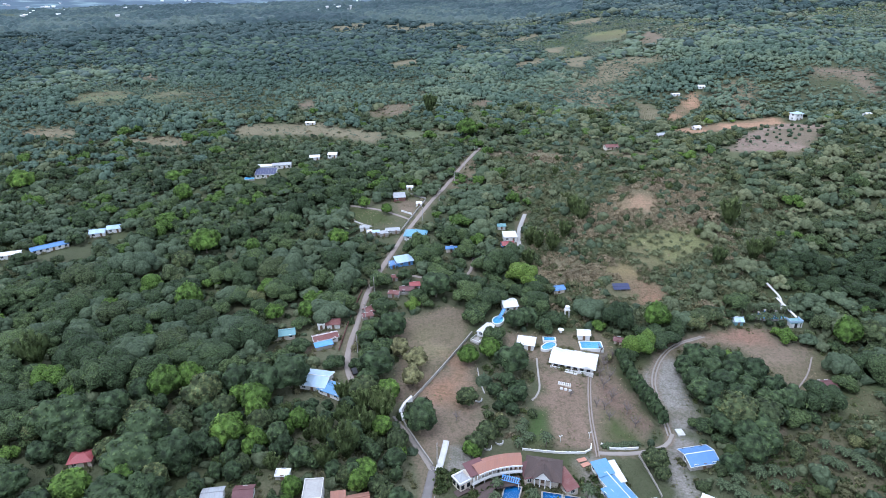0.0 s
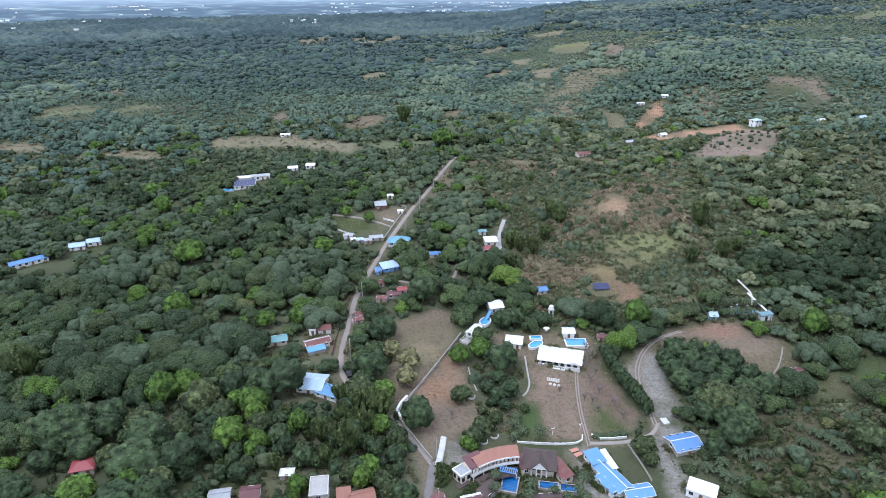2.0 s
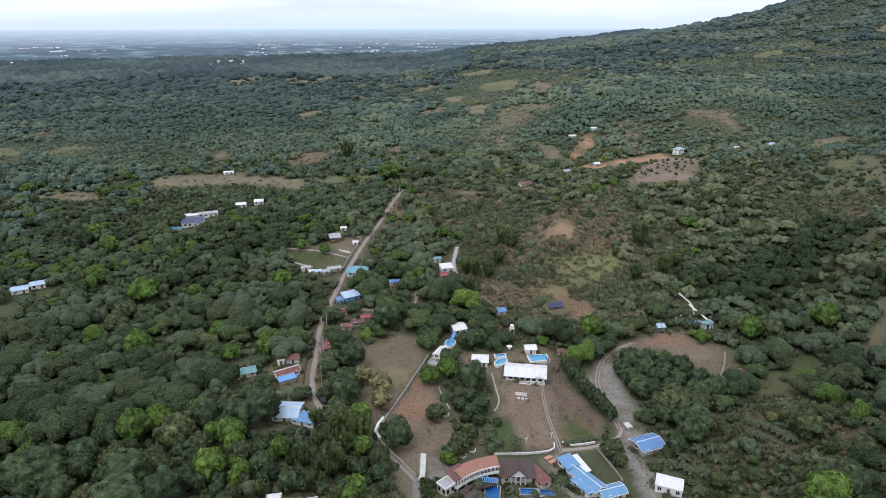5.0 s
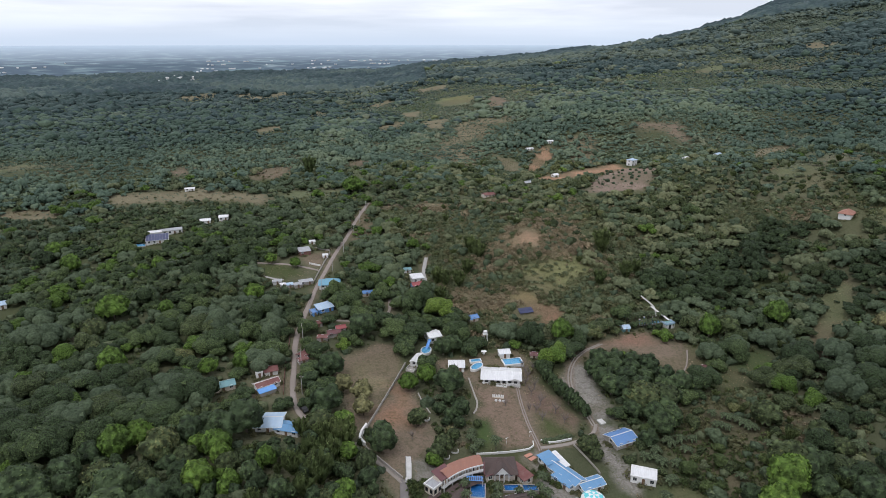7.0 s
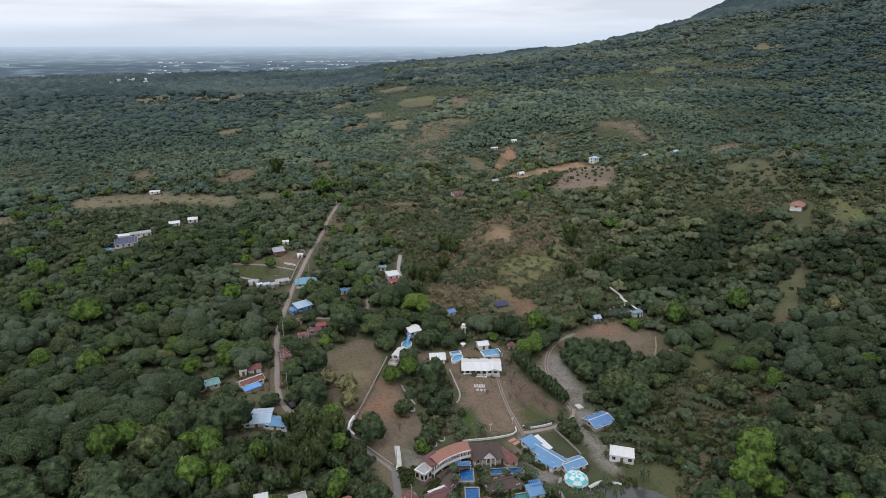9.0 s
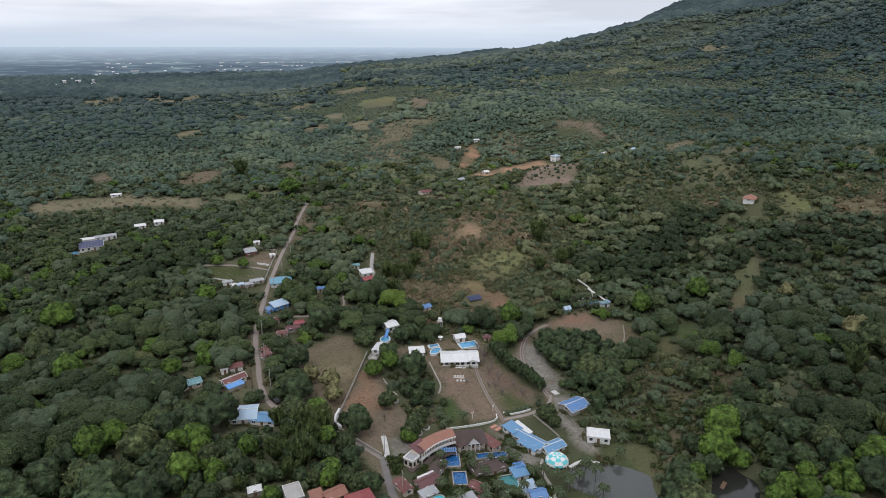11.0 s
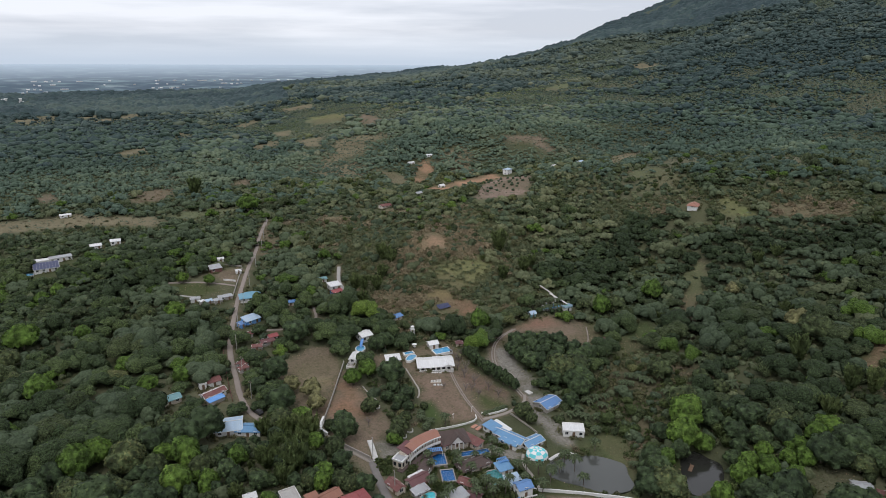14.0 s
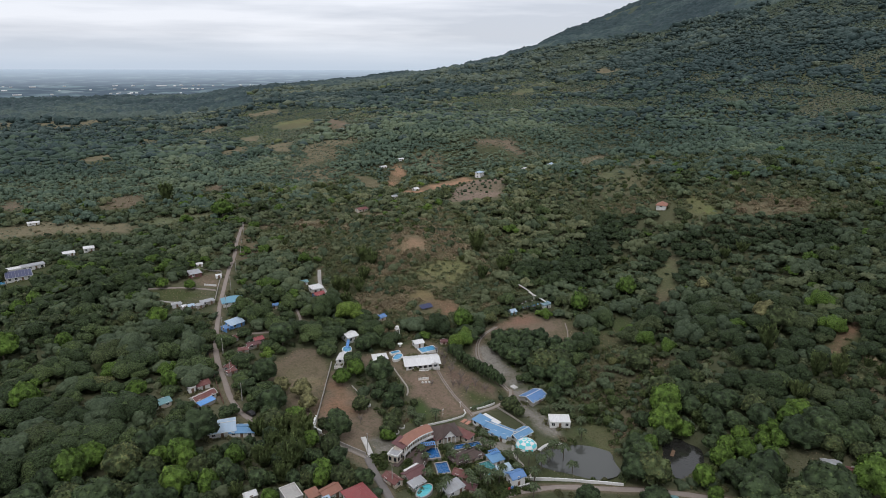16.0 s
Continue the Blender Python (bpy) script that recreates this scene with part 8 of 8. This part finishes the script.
# terraced rows of young plants on the red clearing
x, y = np.meshgrid(np.arange(155, 240, 1.7), np.arange(490, 590, 4.2))
x, y = x.ravel(), y.ravel()
x, y = x + 0.35 * (y - 540) + rng.uniform(-0.2, 0.2, len(x)), y - 0.25 * (x - 195) + rng.uniform(-0.2, 0.2, len(x))
m = np.minimum(signed_distance(x, y, np.array([(231, 582), (226, 543), (184, 493), (179, 502), (205, 545)], float)), signed_distance(x, y, np.array([(175, 572), (186, 543), (176, 497), (160, 498)], float))) < -1
bake("crop_rows", "rows of pale young plants on red soil", TUFT, x[m], y[m], rng.uniform(0.5, 0.8, m.sum()), np.full(m.sum(), 1.2), rng.normal(0.2, 0.1, m.sum()), SCRUB, 0.03)

# the middle distance
FAR = [clump_shape(1000 + i, 1, 3, 12, random.uniform(0.75, 1.1), 0.22) for i in range(12)]
TINY = [crown_shape(1100 + i, 1, 6, 9, random.uniform(0.6, 0.85), (0.4, 0.6), 0.28, 0.07) for i in range(8)]
for step, lo_r, hi_r, shapes, seed in ((5.9, 555, 800, FAR, 3), (7.2, 795, 1200, TINY, 4), (9.6, 1190, 1660, TINY, 5), (12.5, 1650, 2380, TINY, 6)):
    x, y, r = scattered(step, lo_r, hi_r, seed)
    rad = np.clip(r.lognormal(-0.72, 0.36, len(x)), 0.24, 1.0) * step * (0.85 + 0.75 * np.clip((fractal(x, y, 65, 121) - 0.35) * 3, 0, 1))
    if lo_r > 1600:
        ok = np.degrees(np.arctan2(x, y)) > 12
        x, y, rad = x[ok], y[ok], rad[ok]
    wild = wildness(x, y)
    scrubby = wild + 0.05 * r.normal(0, 1, len(x)) < 0.47
    rad = np.where(scrubby, r.uniform(0.16, 0.36, len(x)) * step, rad)
    rad = np.where((hides(x, y, rad) > 0.5) & (r.random(len(x)) < 0.94), r.uniform(0.14, 0.22, len(x)) * step, rad)
    keep = (open_at(x, y) < r.uniform(0.1, 1, len(x))) & (~scrubby | (r.random(len(x)) < 0.75))
    x, y, rad, wild, scrubby = x[keep], y[keep], rad[keep], wild[keep], scrubby[keep]
    u = 0.13 + r.random(len(x)) * 0.44 + 1.7 * (0.55 - wild) + 1.0 * (fractal(x, y, 48, 98) - 0.5) + 0.12 * scrubby - 0.34 * np.clip((120 - x) / 200, 0, 1) - 0.25 * np.clip((np.degrees(np.arctan2(x, y)) - 38) / 12, 0, 1)
    # the share of haze-tinted crowns grows with distance
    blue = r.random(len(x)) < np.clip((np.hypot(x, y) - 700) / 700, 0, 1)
    for m, lb, mt in (((u <= 0.66) & ~blue, "dense dark green woods", FOREST), ((u <= 0.66) & blue, "dense woods tinted blue-green for haze", FARFOREST), ((u > 0.66) & (u <= 0.92), "paler scrubby trees in the woods", PALEWOOD), (u > 0.92, "scattered yellow-green trees in the woods", FARBRIGHT)):
        bake("woods", lb, shapes, x[m], y[m], rad[m], r.uniform(0.6, 1.05, m.sum()), rng.normal(0, 0.11, m.sum()) + 1.6 * (fractal(x[m], y[m], 110, 99) - 0.5) + 0.6 * (fractal(x[m], y[m], 26, 123) - 0.5) - 0.1 + slope_tint(x[m], y[m]), mt, 0.35)
    # low scrub where the woods open
    x, y, r = scattered(step * 0.5, lo_r, hi_r, seed + 20)
    o = covers(x, y)[1]
    keep = (wildness(x, y) + 0.04 * r.normal(0, 1, len(x)) < 0.47) & (o < 0.3) | (o > 0.25) & (o < 0.7) & (r.random(len(x)) < 0.3)
    x, y = x[keep], y[keep]
    q = fractal(x, y, 60, 33) + 0.2 * r.uniform(-1, 1, len(x)) > 0.52
    for m, lb, mt in ((q, "low olive scrub on far slopes", PALEWOOD), (~q, "low green scrub on far slopes", FOREST)):
        bake("far_scrub", lb, TUFT, x[m], y[m], r.uniform(0.14, 0.3, m.sum()) * step, r.uniform(0.6, 1.2, m.sum()), rng.normal(0.1, 0.2, m.sum()), mt, 0.03)

# far woods: a canopy of crowns over the mountain's flank and the edge of the plain, its leaf colour blued for haze
az = np.radians(np.arange(-43, 70, 0.21))
rr = np.arange(1580, 3960, 8.5)
A, R = np.meshgrid(az, rr)
cx, cy = R * np.sin(A), R * np.cos(A)
cell = 17.0
best, owner = np.full(cx.shape, 9.0), np.zeros(cx.shape)
iu, iv = np.floor(cx / cell).astype(int), np.floor(cy / cell).astype(int)
for a in (-1, 0, 1):
    for b in (-1, 0, 1):
        ju, jv = iu + a, iv + b
        ox, oy = LATTICE[ju % 256, jv % 256], LATTICE[(jv * 3 + 5) % 256, (ju * 7 + 11) % 256]
        d = np.hypot((ju + ox) * cell - cx, (jv + oy) * cell - cy) / (cell * (0.5 + 0.45 * LATTICE[(ju * 5) % 256, (jv * 3) % 256]))
        owner = np.where(d < best, LATTICE[(ju * 11 + 3) % 256, (jv * 13 + 7) % 256], owner)
        best = np.minimum(best, d)
glade = np.clip((fractal(cx, cy, 130, 101) - 0.33) * 8 + 1.6 * (value_noise(cx, cy, 24, 103) - 0.5), np.where(R < 1900, 0.5, 0.14), 1)
edge = np.clip((2760 - R) / 40 + 0.5 * value_noise(cx, cy, 60, 105), 0, 1)
hill = np.degrees(A) > 14.5
glade = glade * np.where(hill, 1, edge) * np.clip((R - np.where(np.degrees(A) > 12, 2340, 1580)) / 25, 0, 1)
cz = land(cx.ravel(), cy.ravel()).reshape(cx.shape) + glade * (1 + 13 * np.sqrt(np.clip(1 - best**2, 0, 1)) * (0.55 + 0.8 * owner)) - 6 * (glade < 0.15)
NA = len(az)
i, j = np.meshgrid(np.arange(len(rr) - 1), np.arange(NA - 1), indexing="ij")
quads = np.stack([i * NA + j, (i + 1) * NA + j, (i + 1) * NA + j + 1, i * NA + j + 1], -1).reshape(-1, 4)
used = (glade.ravel()[quads].max(1) > 0.12) & ~((R.ravel()[quads[:, 0]] > 2850) & (np.degrees(A).ravel()[quads[:, 0]] < 30))
quads = quads[used][:, ::-1]
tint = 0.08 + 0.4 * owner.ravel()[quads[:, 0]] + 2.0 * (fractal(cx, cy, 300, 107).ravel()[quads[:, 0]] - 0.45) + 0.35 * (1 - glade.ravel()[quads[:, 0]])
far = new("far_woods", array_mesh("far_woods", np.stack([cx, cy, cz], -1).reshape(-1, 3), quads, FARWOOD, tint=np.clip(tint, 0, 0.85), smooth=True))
tagged(far, "distant forest on the mountain's flank, tinted blue-green for haze", "woods", kind="stuff")

# white works and houses on the plain
for i in range(170):
    near = i >= 120
    a = radians(rng.choice((-30, -28, -24, -15, -9) if near else (-32, -20, -6, 2, 9, 13)) + rng.normal(0, 1.5))
    d = rng.choice((2060, 2250, 2420, 2600) if near else (2830, 2960, 3200, 3450)) + 60 * rng.random()
    bx, by = d * math.sin(a), d * math.cos(a)
    w = rng.uniform(16, 46) if i % 6 == 0 else rng.uniform(6, 12)
    tall = 6.5 if near else 2.2
    ob = thing("warehouse" if w > 18 else "far_house", "long white works on the hazy plain" if w > 18 else "small pale house on the hazy plain", "building", bx, by, ground_z(bx, by) + tall, -math.degrees(a), "far buildings")
    part("wall", Geo().box(0, 0, -tall - 0.5, w, 10, tall + 2.9), PALE, ob)
    part("roof", Geo().add([(-w / 2 - 1, -6, 2.4), (w / 2 + 1, -6, 2.4), (w / 2 + 1, 6, 2.4), (-w / 2 - 1, 6, 2.4), (-w / 2 - 1, 0, 4), (w / 2 + 1, 0, 4)], [(0, 1, 5, 4), (2, 3, 4, 5), (0, 4, 3), (1, 2, 5)]), WHITEROOF, ob)
